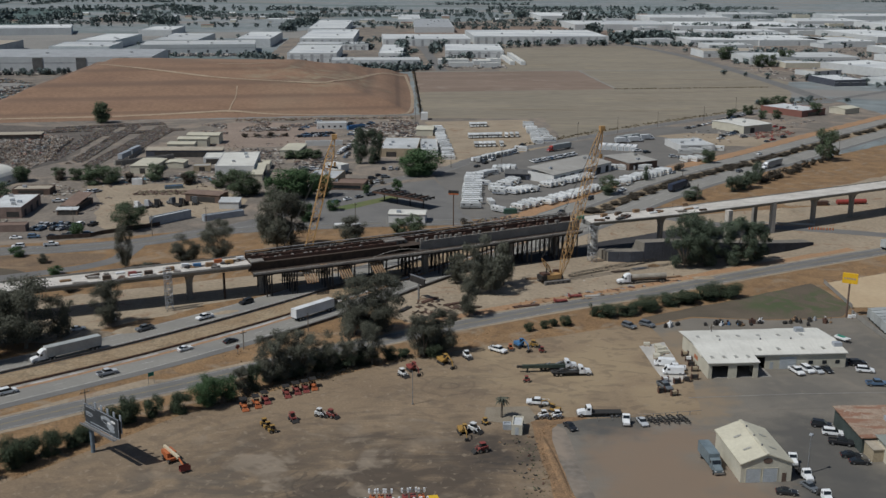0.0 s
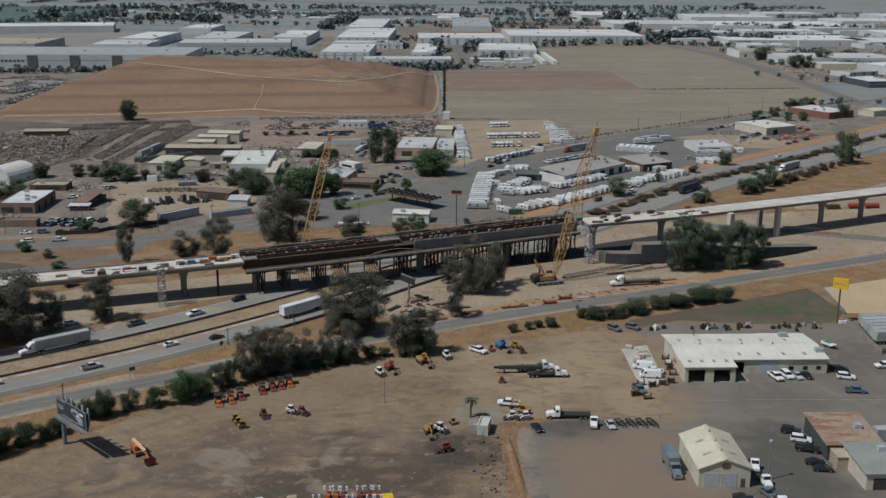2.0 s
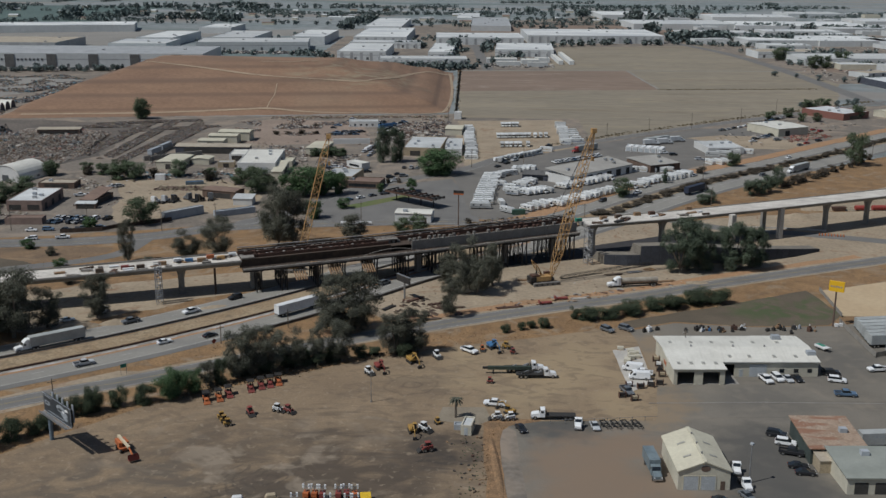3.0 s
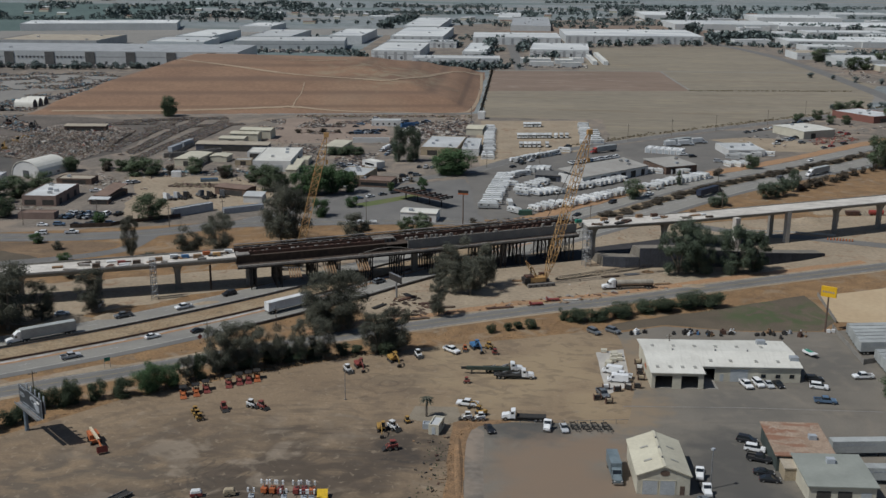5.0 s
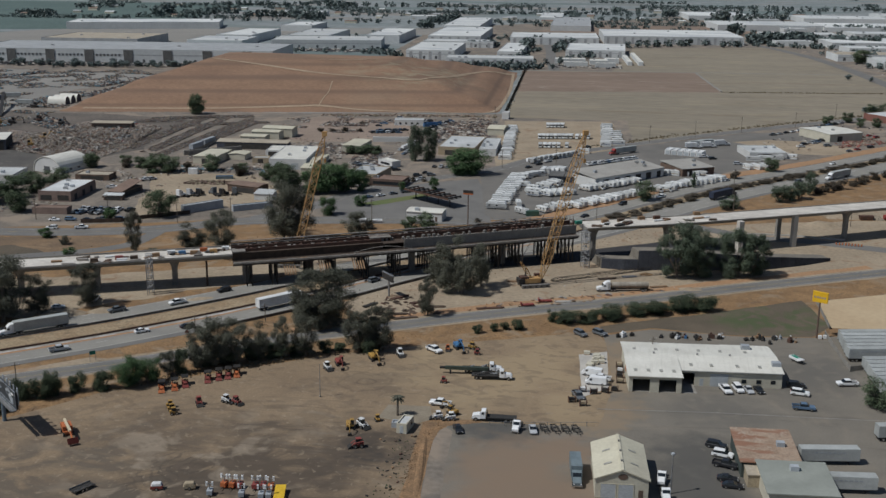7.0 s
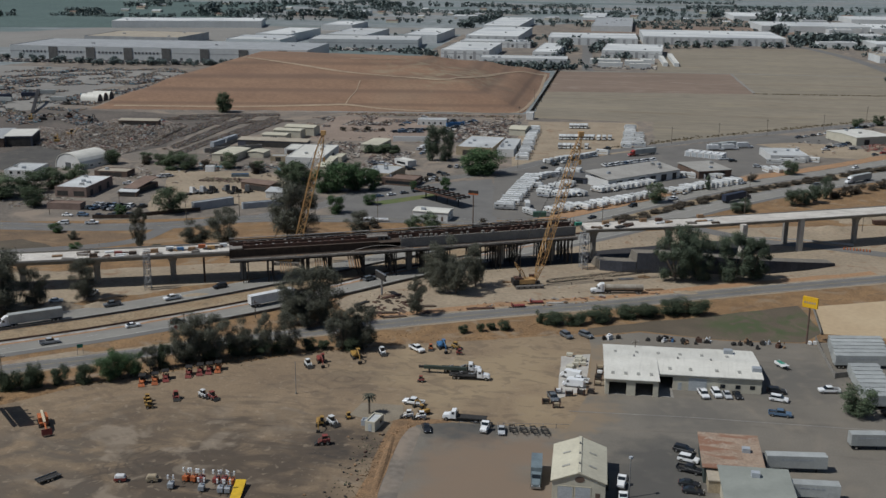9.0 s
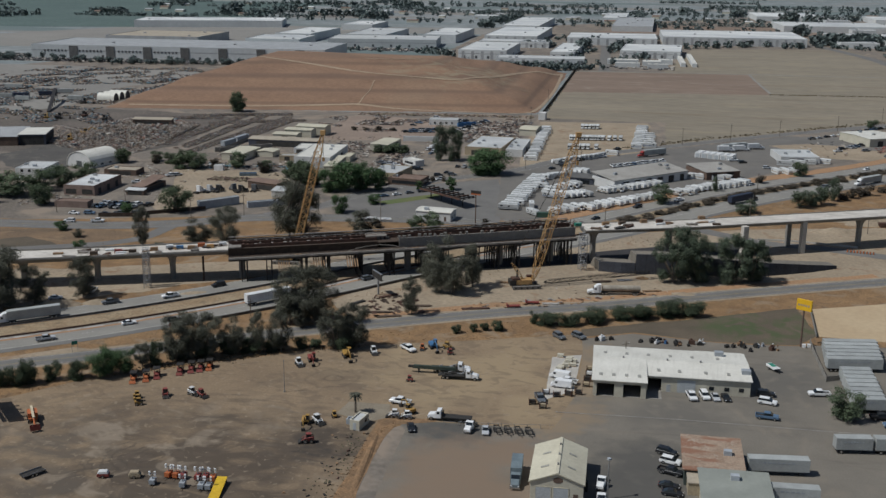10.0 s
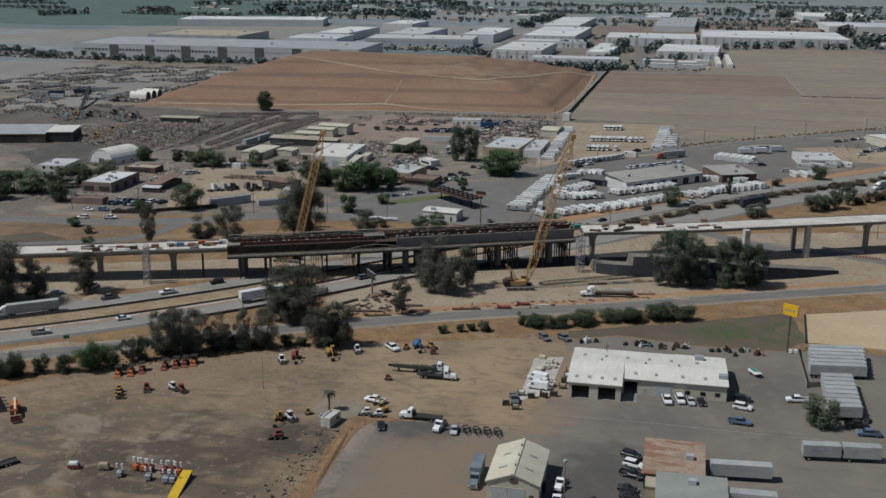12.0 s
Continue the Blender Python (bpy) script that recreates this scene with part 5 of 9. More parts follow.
def parked_trailer(x, y, turn, length, material, z=0.055, group="parked trailers", stripe=True):
    def build(m):
        root = thing("cargo_trailer", "grey box trailer parked on the asphalt", "trailer", m)
        h = length / 2
        trailer_box(root, -h, h, material)
        part("landing_gear", boxes((h - 2.4, h - 2.2, -0.9, -0.75, 0, 1.1), (h - 2.4, h - 2.2, 0.75, 0.9, 0, 1.1)), under, root)
        if stripe:
            for k in range(7):
                part("marking_bar", boxes((-h * 0.55 + k * h * 0.16, -h * 0.55 + k * h * 0.16 + h * 0.11, -1.345, -1.32, 3.05, 3.3)), box_grey, root)
        for xx in ((-h + 1.2, -h + 2.4) if length > 10 else (-h + 1.4,)):
            for s in (-1.0, 1.0):
                wheel(root, xx, s, 0.5, 0.4)
        return root
    return placed(("trailer", length, material.name, stripe), build, x, y, turn, z, group)


def flatbed(x, y, turn, z=0.05, load=False, body=None):
    root = thing("flatbed_truck", "white flatbed truck with dark deck" + (" and folded machinery" if load else ""), "truck", pose(x, y, z, 0, 0, turn))
    cab(root, body or P_WHITE, 2.6, False)
    part("deck", boxes((-5.6, 1.9, -1.2, 1.2, 1.0, 1.25)), under, root)
    part("headboard", boxes((1.75, 1.9, -1.2, 1.2, 1.26, 2.2)), under, root)
    for xx in (-4.2, -3.0):
        for s in (-0.95, 0.95):
            wheel(root, xx, s, 0.48, 0.45)
    if load:
        r = random.Random(int(x))
        for k in range(10):
            bm = bmesh.new()
            a = Vector((r.uniform(-5, 0.5), r.uniform(-0.8, 0.8), 1.4))
            rod(bm, a, a + Vector((r.uniform(1.0, 2.6), r.uniform(-0.4, 0.4), r.uniform(-0.05, 0.9))), 0.14, sides=5)
            part("load_bar", bm, grey_steel if k % 2 else under, root)
    return root


def box_truck(x, y, turn, body, label, z=0.05, length=6.5, front=None):
    root = thing("box_truck", label, "truck", pose(x, y, z, 0, 0, turn))
    cab(root, front or P_WHITE, length / 2 - 0.6, False)
    part("cargo_box", bevelled(boxes((-length / 2 - 1.4, length / 2 - 1.2, -1.25, 1.25, 1.1, 3.7)), 0.05), body, root)
    part("rear_door", boxes((-length / 2 - 1.43, -length / 2 - 1.4, -1.1, 1.1, 1.2, 3.5)), box_grey, root)
    for s in (-0.95, 0.95):
        wheel(root, -length / 2 + 0.6, s, 0.48, 0.45)
    return root


rv_shell = mat("camper_shell", (0.62, 0.62, 0.6), (0.47, 0.47, 0.455), 0.4, s1=0.3, s2=2, fine=0.05, shift=0.25)
rv_stripes = [mat("camper_stripe_tan", (0.33, 0.25, 0.17), None, 0.5), mat("camper_stripe_blue", (0.08, 0.11, 0.18), None, 0.5), mat("camper_stripe_grey", (0.2, 0.2, 0.2), None, 0.5)]


def camper(x, y, turn, length=9.0, style=0, z=0.05, group="campers on the sales lot"):
    def build(m):
        h, r = length / 2, 2.75
        words = ("white travel trailer with a " + ("tan", "dark blue", "grey")[style % 3] + " stripe on the sales lot") if style < 3 else "white motorhome with cab-over front and grey stripe"
        root = thing("travel_trailer" if style < 3 else "motorhome", words, "camper", m)
        if style < 3:
            low = 0.55 if y < 560 else 0.0
            part("shell", bevelled(prism(bmesh.new(), [(-h, low), (h - 0.3, low), (h, 1.3), (h - 0.1, 2.1), (h - 0.7, r), (-h, r + 0.05)], -1.22, 1.22), 0.1), rv_shell, root)
            xs = (-0.5, 0.4)
        else:
            part("shell", bevelled(prism(bmesh.new(), [(-h, 0.6), (h - 1.6, 0.6), (h - 1.6, 1.9), (h - 0.3, 2.0), (h - 0.2, 2.6), (h - 0.9, r + 0.1), (-h, r + 0.1)], -1.2, 1.2), 0.1), rv_shell, root)
            part("cab", bevelled(prism(bmesh.new(), [(h - 1.6, 0.5), (h + 0.5, 0.5), (h + 0.5, 1.15), (h - 0.4, 1.3), (h - 0.9, 1.88), (h - 1.6, 1.88)], -0.98, 0.98, 0.04)), rv_shell, root)
            part("windscreen", prism(bmesh.new(), [(h - 0.37, 1.32), (h - 0.86, 1.86), (h - 0.9, 1.84), (h - 0.42, 1.3)], -0.85, 0.85), glass, root)
            wheel(root, h - 0.5, -0.9, 0.36, 0.24, False), wheel(root, h - 0.5, 0.9, 0.36, 0.24, False)
            xs = (-h + 1.8,)
        part("stripe", boxes((-h + 0.1, h - 0.7, -1.235, 1.235, 0.95, 1.3)), rv_stripes[style % 3], root)
        for k in range(2 if y < 560 else 1):
            a = -h + 1.2 + k * (length - 3) / 2
            part("window", boxes((a, a + 1.0, -1.24, 1.24, 1.65, 2.25)), glass, root)
        if y < 560:
            part("air_conditioner", bevelled(boxes((-0.8, 0.2, -0.4, 0.4, r + 0.04, r + 0.36)), 0.08), box_white, root)
        for a in xs[:1] if y < 560 or style == 3 else ():
            wheel(root, a, -1.05, 0.36, 0.24, False), wheel(root, a, 1.05, 0.36, 0.24, False)
        return root
    return placed(("camper", length, style, y < 560), build, x, y, turn, z, group)


def along_row(x0, y0, x1, y1, n):
    for k in range(n):
        f = k / max(1, n - 1)
        yield k, x0 + (x1 - x0) * f, y0 + (y1 - y0) * f


rng = random.Random(11)
for x0, y0, x1, y1, n, turn in [(13.5, 484, 17, 558, 17, 2), (18, 558, 26, 567, 4, 25), (28, 515, 27, 529, 3, -20), (32, 534, 38, 546, 4, -30), (34, 517, 45, 524, 5, -40), (35, 482, 44, 493, 4, -40), (49, 494, 78, 527, 11, -40),
                                (53, 533, 77, 559, 10, -35), (29, 577, 39, 580, 5, 80), (4, 612, -3, 727, 24, 6), (60, 748, 61, 670, 15, 0), (66, 716, 68, 676, 6, 4), (25, 612, 42, 632, 8, 60),
                                (88, 537, 95, 543, 3, -30), (96, 548, 106, 559, 5, -30), (109, 560, 122, 575, 6, -30), (93, 583, 113, 584, 5, -20), (146, 636, 168, 648, 4, -10), (140, 610, 150, 612, 3, -60)]:
    for k, x, y in along_row(x0, y0, x1, y1, n):
        style = rng.choice((0, 0, 1, 2, 3))
        length = rng.choice((8.6, 9.8)) if n == 17 else rng.choice((6.6, 7.8)) if n > 11 else rng.choice((7.0, 8.6))
        camper(x + rng.uniform(-0.4, 0.4), y + rng.uniform(-0.3, 0.3), turn + rng.uniform(-3, 3) + (180 if rng.random() < 0.3 else 0), length, style)
for x, y, turn, style in [(21, 537, -10, 1), (21, 605, 80, 3), (23, 492, 100, 0), (26, 477, -45, 2), (48, 643, -15, 0), (101, 598, -20, 0)]:
    camper(x, y, turn, 8.0, style)
for x0, y0, x1, y1, n in [(20, 740, 30, 742, 5), (18, 691, 38, 695, 9), (42, 695, 49, 697, 3), (21, 657, 32, 659, 5), (37, 660, 37, 660, 1)]:
    for k, x, y in along_row(x0, y0, x1, y1, n):
        camper(x, y, -90 + rng.uniform(-4, 4), 6.6, 3, group="motorhomes in rows on the dirt lot")
for k, x, y in along_row(52, 603, 78, 628, 16):
    car(rng.choice((P_WHITE, P_SILVER, P_BLUE, P_WHITE)), rng.choice(("pickup", "suv")), x, y, 120 + rng.uniform(-5, 5), 0.05, "cars behind the sales hall")
for x0, y0, x1, y1, n, turn in [(-172, 438.5, -155, 440.5, 7, 75), (-172, 445.5, -155, 448, 7, 75), (-151.5, 441, -150.5, 447, 2, 70), (-174, 424, -147, 430.5, 5, 12), (-92, 690, -76, 694, 9, 30), (-90, 699, -74, 703, 8, 30), (-84, 728, -64, 737, 12, 60), (-84, 741, -62, 750, 11, 60),
                                (-56, 616, -57, 655, 7, 70), (-50, 496, -35, 511, 4, 40), (-37, 541, -33, 543, 2, 0), (-32, 580, -25, 579, 3, 80), (-95, 720, -88, 760, 5, 0), (-60, 700, -50, 752, 8, 10), (-66, 528, -58, 520, 3, 50),
                                (170, 735, 225, 800, 12, 40), (185, 700, 215, 740, 8, 20), (20, 588, 50, 660, 8, 60)]:
    for k, x, y in along_row(x0, y0, x1, y1, n):
        if rng.random() < 0.93:
            car(rng.choice((P_WHITE, P_SILVER, P_BLACK, P_GREY, P_BLUE, P_BLACK)), rng.choice(("sedan", "suv", "pickup")), x + rng.uniform(-0.5, 0.5), y + rng.uniform(-0.5, 0.5), turn + rng.uniform(-6, 6), 0.05, "parked cars in the yards")

# the machine yard and the asphalt yard beside it
for body, kind, x, y, turn in [(P_WHITE, "pickup", 99, 279, -75), (P_WHITE, "suv", 102.4, 280.2, -75), (P_SILVER, "sedan", 105.2, 280, -77), (P_BLACK, "sedan", 107.9, 280.4, -76), (P_BLACK, "suv", 118.3, 285.4, 4), (P_WHITE, "suv", 118.5, 280, -12),
                               (P_BLUE, "pickup", 117.9, 270.1, -3), (P_BLACK, "suv", 93.7, 243.2, -18), (P_WHITE, "suv", 94.8, 238.5, -15), (P_BLACK, "pickup", 94.9, 233.2, -17), (P_BLACK, "sedan", 94.8, 226.5, -6), (P_BLACK, "sedan", 95.6, 223.2, -4),
                               (P_BLACK, "sedan", 74.4, 208.5, -10), (P_GREY, "sedan", 80.2, 210.9, -66), (P_WHITE, "pickup", 132.3, 289.1, 191), (P_BLUE, "pickup", 148.8, 272.3, 187), (P_BLACK, "pickup", 146.3, 276.9, 10), (P_WHITE, "pickup", 24.9, 256.2, 172),
                               (P_BLACK, "sedan", 31.7, 241.6, -69), (P_WHITE, "pickup", 16.6, 294.8, -41), (P_GREY, "suv", 58.7, 316.8, -50), (P_GREY, "suv", 64.6, 318.4, -40), (P_GREY, "pickup", 60, 267.5, -70), (P_SILVER, "sedan", 49.9, 244.5, -80)]:
    car(body, kind, x, y, turn, 0.055)
flatbed(39.8, 249.2, 182)
flatbed(32.6, 281.4, 6, load=True)
flatbed(35.9, 276.8, 5, load=True)
boom = thing("crane_boom", "long dark green folded crane boom across the truck decks", "crane part", pose(31, 279.2, 1.3, 0, 0, 4))
part("outer_boom", bevelled(boxes((-8.5, 3.5, -0.45, 0.45, 0.0, 0.9)), 0.08), mat("boom_green", (0.05, 0.065, 0.05), (0.035, 0.045, 0.036), 0.6), boom)
part("inner_boom", bevelled(boxes((-10.0, -8.5, -0.3, 0.3, 0.15, 0.75)), 0.05), under, boom)
part("boom_rest", boxes((-7.2, -6.8, -0.4, 0.4, -1.25, 0.0), (1.0, 1.4, -0.4, 0.4, -0.1, 0.0)), under, boom)
car(P_WHITE, "van", 64.4, 277.9, 176, 0.05)
car(P_WHITE, "pickup", 65.6, 281.0, 172, 0.05)
car(P_WHITE, "van", 63.2, 284.2, 168, 0.05)
box_truck(61.3, 222.6, -84, box_teal, "blue-grey box truck beside the cream shed", length=7.2, front=box_teal)
for x, y, turn in ((45.9, 245.4, -95), (80.3, 224, -95), (80.8, 216.2, -85), (81.8, 206.5, -86), (147.3, 281.7, 150)):
    root = thing("semi_tractor", "white semi tractor unit without trailer", "truck", pose(x, y, 0.055, 0, 0, turn) @ Matrix.Diagonal((0.85, 0.85, 0.85, 1)))
    cab(root, P_WHITE, 0.6, False)
    part("fifth_wheel", boxes((-3.2, -2.0, -0.5, 0.5, 0.96, 1.15)), under, root)
    for xx in (-3.1, -1.9):
        for s in (-0.95, 0.95):
            wheel(root, xx, s, 0.5, 0.5)
for x, y, turn, length in ((118.6, 239.4, 9, 13.6), (136.6, 255.3, 11, 8.6), (145.7, 257.1, 11, 8.6), (158, 259, 11, 8.6)):
    parked_trailer(x, y, turn, length, trailer_side)
for k in range(6):
    parked_trailer(143.6 + k * 0.1, 310.5 + k * 3.0, 11, 15.5, trailer_side, group="parked trailers in a row", stripe=k == 0)
for k in range(8):
    parked_trailer(143.6 - k * 0.1, 281 + k * 3.0, 11, 8.2, trailer_side, group="parked short trailers in a row", stripe=k == 0)
# on the roads
semi(-108, 290, 221, P_WHITE, trailer_side, "white semi truck with long grey trailer on the freeway")
semi(-40, 329, 49, P_BLACK, box_white, "semi truck with white box trailer on the freeway")
semi(120, 530, 51, P_BLACK, trailer_dark, "dark semi truck with dark trailer on the freeway")
semi(185, 592, 227, P_WHITE, trailer_side, "white semi truck with grey trailer on the freeway")
semi(71, 644.5, 223, P_RED, trailer_side, "red semi truck with grey trailer beside the sales lot")
semi(185, 417.5, 29, P_BLUE, trailer_side, "blue semi truck with grey trailer on the frontage road", mark=False)
for body, kind, k, d, way in [(P_WHITE, "sedan", 27, -9.5, 0), (P_SILVER, "sedan", 31, -13.2, 0), (P_WHITE, "suv", 36, -9.5, 0), (P_WHITE, "van", 33, 11, 180), (P_GREY, "pickup", 44, 14.5, 180), (P_GREY, "suv", 58, -9.4, 0), (P_WHITE, "sedan", 44, -9.5, 0), (P_BLACK, "sedan", 46, -13, 0), (P_SILVER, "pickup", 40, -13, 0), (P_WHITE, "pickup", 47, 11, 180), (P_BLACK, "suv", 50, 14.5, 180), (P_BLACK, "sedan", 20, -13, 0), (P_WHITE, "pickup", 88, 10.5, 180),
                              (P_BLACK, "suv", 84, 14, 180), (P_SILVER, "sedan", 97, 14.2, 180), (P_GREY, "suv", 102, -10, 0), (P_BLACK, "sedan", 106, -13, 0), (P_WHITE, "sedan", 112, 11, 180), (P_BLACK, "sedan", 79, 10.8, 180)]:
    p, q = freeway[k], freeway[k + 1]
    turn = math.degrees(math.atan2(q.y - p.y, q.x - p.x))
    at = offset(freeway, d)[k]
    car(body, kind, at.x, at.y, turn + way, 0.07, "cars on the freeway")
for body, kind, x, y, turn in [(P_WHITE, "pickup", -156, 413, 20), (P_WHITE, "suv", -168, 410, 195), (P_WHITE, "sedan", -112, 312, 30), (P_WHITE, "pickup", -104, 322, 100)]:
    car(body, kind, x, y, turn, 0.05)

for x, y, turn in ((114, 672, 20), (123, 677, 20), (132, 686, 24)):
    box_truck(x, y, turn, box_white, "white box truck parked on the sales lot", length=7.0)


# ---- buildings ----
metal_white = mat("roof_white_metal", (0.68, 0.655, 0.585), (0.58, 0.555, 0.49), 0.5, s1=0.12, s2=1.4, fine=0.05)
overlay(metal_white, (0.5, 0.475, 0.415), "noise", 0.4, 0.52, 0.7, 0.5, squeeze=(3.0, 0.25, 1), turn=-4.5, distort=0.2)
metal_cream = mat("roof_cream_metal", (0.56, 0.52, 0.40), (0.47, 0.43, 0.33), 0.5, s1=0.15, s2=1.4, fine=0.06)
wall_cream = mat("wall_cream", (0.52, 0.485, 0.39), (0.45, 0.415, 0.33), 0.7, s1=0.3, s2=2, fine=0.06)
wall_white = mat("wall_white", (0.60, 0.59, 0.565), (0.51, 0.50, 0.48), 0.75, s1=0.1, s2=1.5, fine=0.06, shift=0.05)
wall_brick = mat("wall_brick", (0.25, 0.18, 0.15), (0.19, 0.137, 0.115), 0.85, s1=0.3, s2=5, fine=0.15)
wall_brown = mat("wall_brown", (0.15, 0.10, 0.075), (0.10, 0.07, 0.055), 0.8, s1=0.3)
wall_dark = mat("wall_dark", (0.075, 0.08, 0.10), (0.055, 0.06, 0.075), 0.7, s1=0.3)
wall_green = mat("wall_green", (0.06, 0.075, 0.068), (0.045, 0.056, 0.05), 0.8, s1=0.4)
wall_tan = mat("wall_tan", (0.37, 0.3, 0.205), (0.3, 0.245, 0.17), 0.8, s1=0.3)
roof_grey = mat("roof_grey", (0.37, 0.375, 0.375), (0.285, 0.29, 0.29), 0.7, s1=0.1, s2=1.2, fine=0.1)
roof_stone = mat("roof_stone", (0.36, 0.34, 0.305), (0.29, 0.272, 0.245), 0.75, s1=0.1, s2=1.2, fine=0.1)
roof_pale = mat("roof_pale", (0.54, 0.545, 0.535), (0.425, 0.43, 0.42), 0.7, s1=0.06, s2=0.8, fine=0.1, shift=0.12)
roof_tan = mat("roof_tan", (0.40, 0.345, 0.27), (0.31, 0.265, 0.205), 0.8, s1=0.1, s2=1.2, fine=0.1)
roof_brown = mat("roof_brown", (0.22, 0.15, 0.115), (0.165, 0.115, 0.09), 0.85, s1=0.2, s2=1.5, fine=0.15)
roof_rust = mat("roof_rust", (0.33, 0.245, 0.18), (0.27, 0.19, 0.135), 0.8, s1=0.35, s2=2.2, fine=0.18, cut=(0.4, 0.6))
overlay(roof_rust, (0.235, 0.115, 0.072), "noise", 0.22, 0.5, 0.57, 0.85, squeeze=(0.35, 1.3, 1), distort=0.1)
overlay(roof_rust, (0.36, 0.3, 0.24), "noise", 0.45, 0.58, 0.66, 0.7)
roof_green_grey = mat("roof_green_grey", (0.285, 0.295, 0.26), (0.235, 0.245, 0.215), 0.55, s1=0.2, s2=1.6, fine=0.06)
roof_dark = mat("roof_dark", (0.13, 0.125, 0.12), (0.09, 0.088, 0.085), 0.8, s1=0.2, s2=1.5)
# near-black, so the colour itself holds the shade within open bays
inside = mat("interior_shade", (0.06, 0.055, 0.05), (0.04, 0.038, 0.035), 0.9, s1=0.4)
roller = mat("roller_door", (0.42, 0.44, 0.45), (0.36, 0.38, 0.39), 0.5, s1=0.5, s2=4)
skylight = mat("skylight", (0.33, 0.32, 0.28), (0.27, 0.26, 0.23), 0.4, s1=1)
dock_dark = mat("dock_recess", (0.10, 0.105, 0.11), (0.08, 0.082, 0.086), 0.8, s1=0.3)


def roof_part(L, W, h, style, pitch, over, material, root, name="roof"):
    """A roof with thickness: flat behind a low parapet, a gable along x or y, or a single slope."""
    bm = bmesh.new()
    a, b, t = L / 2 + over, W / 2 + over, 0.25
    if style == "flat":
        box(bm, -L / 2 + 0.3, L / 2 - 0.3, -W / 2 + 0.3, W / 2 - 0.3, h - 0.55, h - 0.3)
        part(name, bm, material, root)
        return
    if style == "gable_x":
        verts = [(y, z) for y, z in ((-b, h - over * pitch), (0, h + W / 2 * pitch), (b, h - over * pitch), (b, h - over * pitch + t), (0, h + W / 2 * pitch + t), (-b, h - over * pitch + t))]
        prism(bm, verts, -a, a)
        bmesh.ops.transform(bm, matrix=Matrix(((0, 1, 0, 0), (1, 0, 0, 0), (0, 0, 1, 0), (0, 0, 0, 1))), verts=bm.verts)
        bmesh.ops.recalc_face_normals(bm, faces=bm.faces)
    elif style == "gable_y":
        prism(bm, [(-a, h - over * pitch), (0, h + L / 2 * pitch), (a, h - over * pitch), (a, h - over * pitch + t), (0, h + L / 2 * pitch + t), (-a, h - over * pitch + t)], -b, b)
    else:
        verts = [(-b, h), (b, h + W * pitch), (b, h + W * pitch + t), (-b, h + t)]
        prism(bm, verts, -a, a)
        bmesh.ops.transform(bm, matrix=Matrix(((0, 1, 0, 0), (1, 0, 0, 0), (0, 0, 1, 0), (0, 0, 0, 1))), verts=bm.verts)
        bmesh.ops.recalc_face_normals(bm, faces=bm.faces)
    part(name, bm, material, root)


def wall_part(L, W, h, style, pitch, material, root):
    bm = bmesh.new()
    a, b = L / 2, W / 2
    if style == "gable_y":
        prism(bm, [(-a, 0), (a, 0), (a, h), (0, h + a * pitch), (-a, h)], -b, b)
    elif style == "gable_x":
        prism(bm, [(-b, 0), (b, 0), (b, h), (0, h + b * pitch), (-b, h)], -a, a)
        bmesh.ops.transform(bm, matrix=Matrix(((0, 1, 0, 0), (1, 0, 0, 0), (0, 0, 1, 0), (0, 0, 0, 1))), verts=bm.verts)
        bmesh.ops.recalc_face_normals(bm, faces=bm.faces)
    elif style == "flat":
        rings = [[bm.verts.new((u * p, v * q, z)) for u, v in ((-1, -1), (1, -1), (1, 1), (-1, 1))] for p, q, z in ((a, b, 0), (a, b, h), (a - 0.3, b - 0.3, h), (a - 0.3, b - 0.3, 0))]
        for r0, r1 in zip(rings, rings[1:] + rings[:1]):
            for k in range(4):
                bm.faces.new((r0[k], r0[(k + 1) % 4], r1[(k + 1) % 4], r1[k]))
    else:
        box(bm, -a, a, -b, b, 0, h - 0.01)
    part("wall", bm, material, root)


def building(label, x, y, L, W, h, turn, wall, roof, style="flat", pitch=0.12, over=0.3, front=(), side=(), units=0, name="building", group="", category="building"):
    """front and side (the flank towards +x): openings as (place along the wall, width, sill, head, material), laid on
    as panels; near-black ones paint the shade inside.
    """
    root = thing(name, label, category, pose(x, y, 0.03, 0, 0, turn), group)
    wall_part(L, W, h, style, pitch, wall, root)
    roof_part(L, W, h, style, pitch, over, roof, root)
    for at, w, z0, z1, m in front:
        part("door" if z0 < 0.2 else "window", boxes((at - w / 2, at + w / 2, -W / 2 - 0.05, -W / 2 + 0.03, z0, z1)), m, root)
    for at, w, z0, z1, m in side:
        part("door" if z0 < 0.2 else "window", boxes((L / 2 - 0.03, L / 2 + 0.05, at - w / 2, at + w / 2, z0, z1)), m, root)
    r = random.Random(int(x * 7 + y))
    for k in range(units):
        u, v = r.uniform(-0.4, 0.4) * L, r.uniform(-0.35, 0.35) * W
        top = h - 0.3 if style == "flat" else h + (W / 2 - abs(v)) * pitch + 0.2 if style == "gable_x" else h + (L / 2 - abs(u)) * pitch + 0.2 if style == "gable_y" else h + (v + W / 2) * pitch + 0.2
        part("roof_unit", bevelled(boxes((u - 0.9, u + 0.9, v - 0.7, v + 0.7, top, top + 1.1)), 0.08), chrome if k % 2 else box_grey, root)
    return root


# the white-roofed workshop: an L of two wings with open bays
workshop = thing("workshop_building", "long cream metal workshop with white roof and open vehicle bays", "building", pose(73.2, 274.3, 0.055, 0, 0, 4.5))


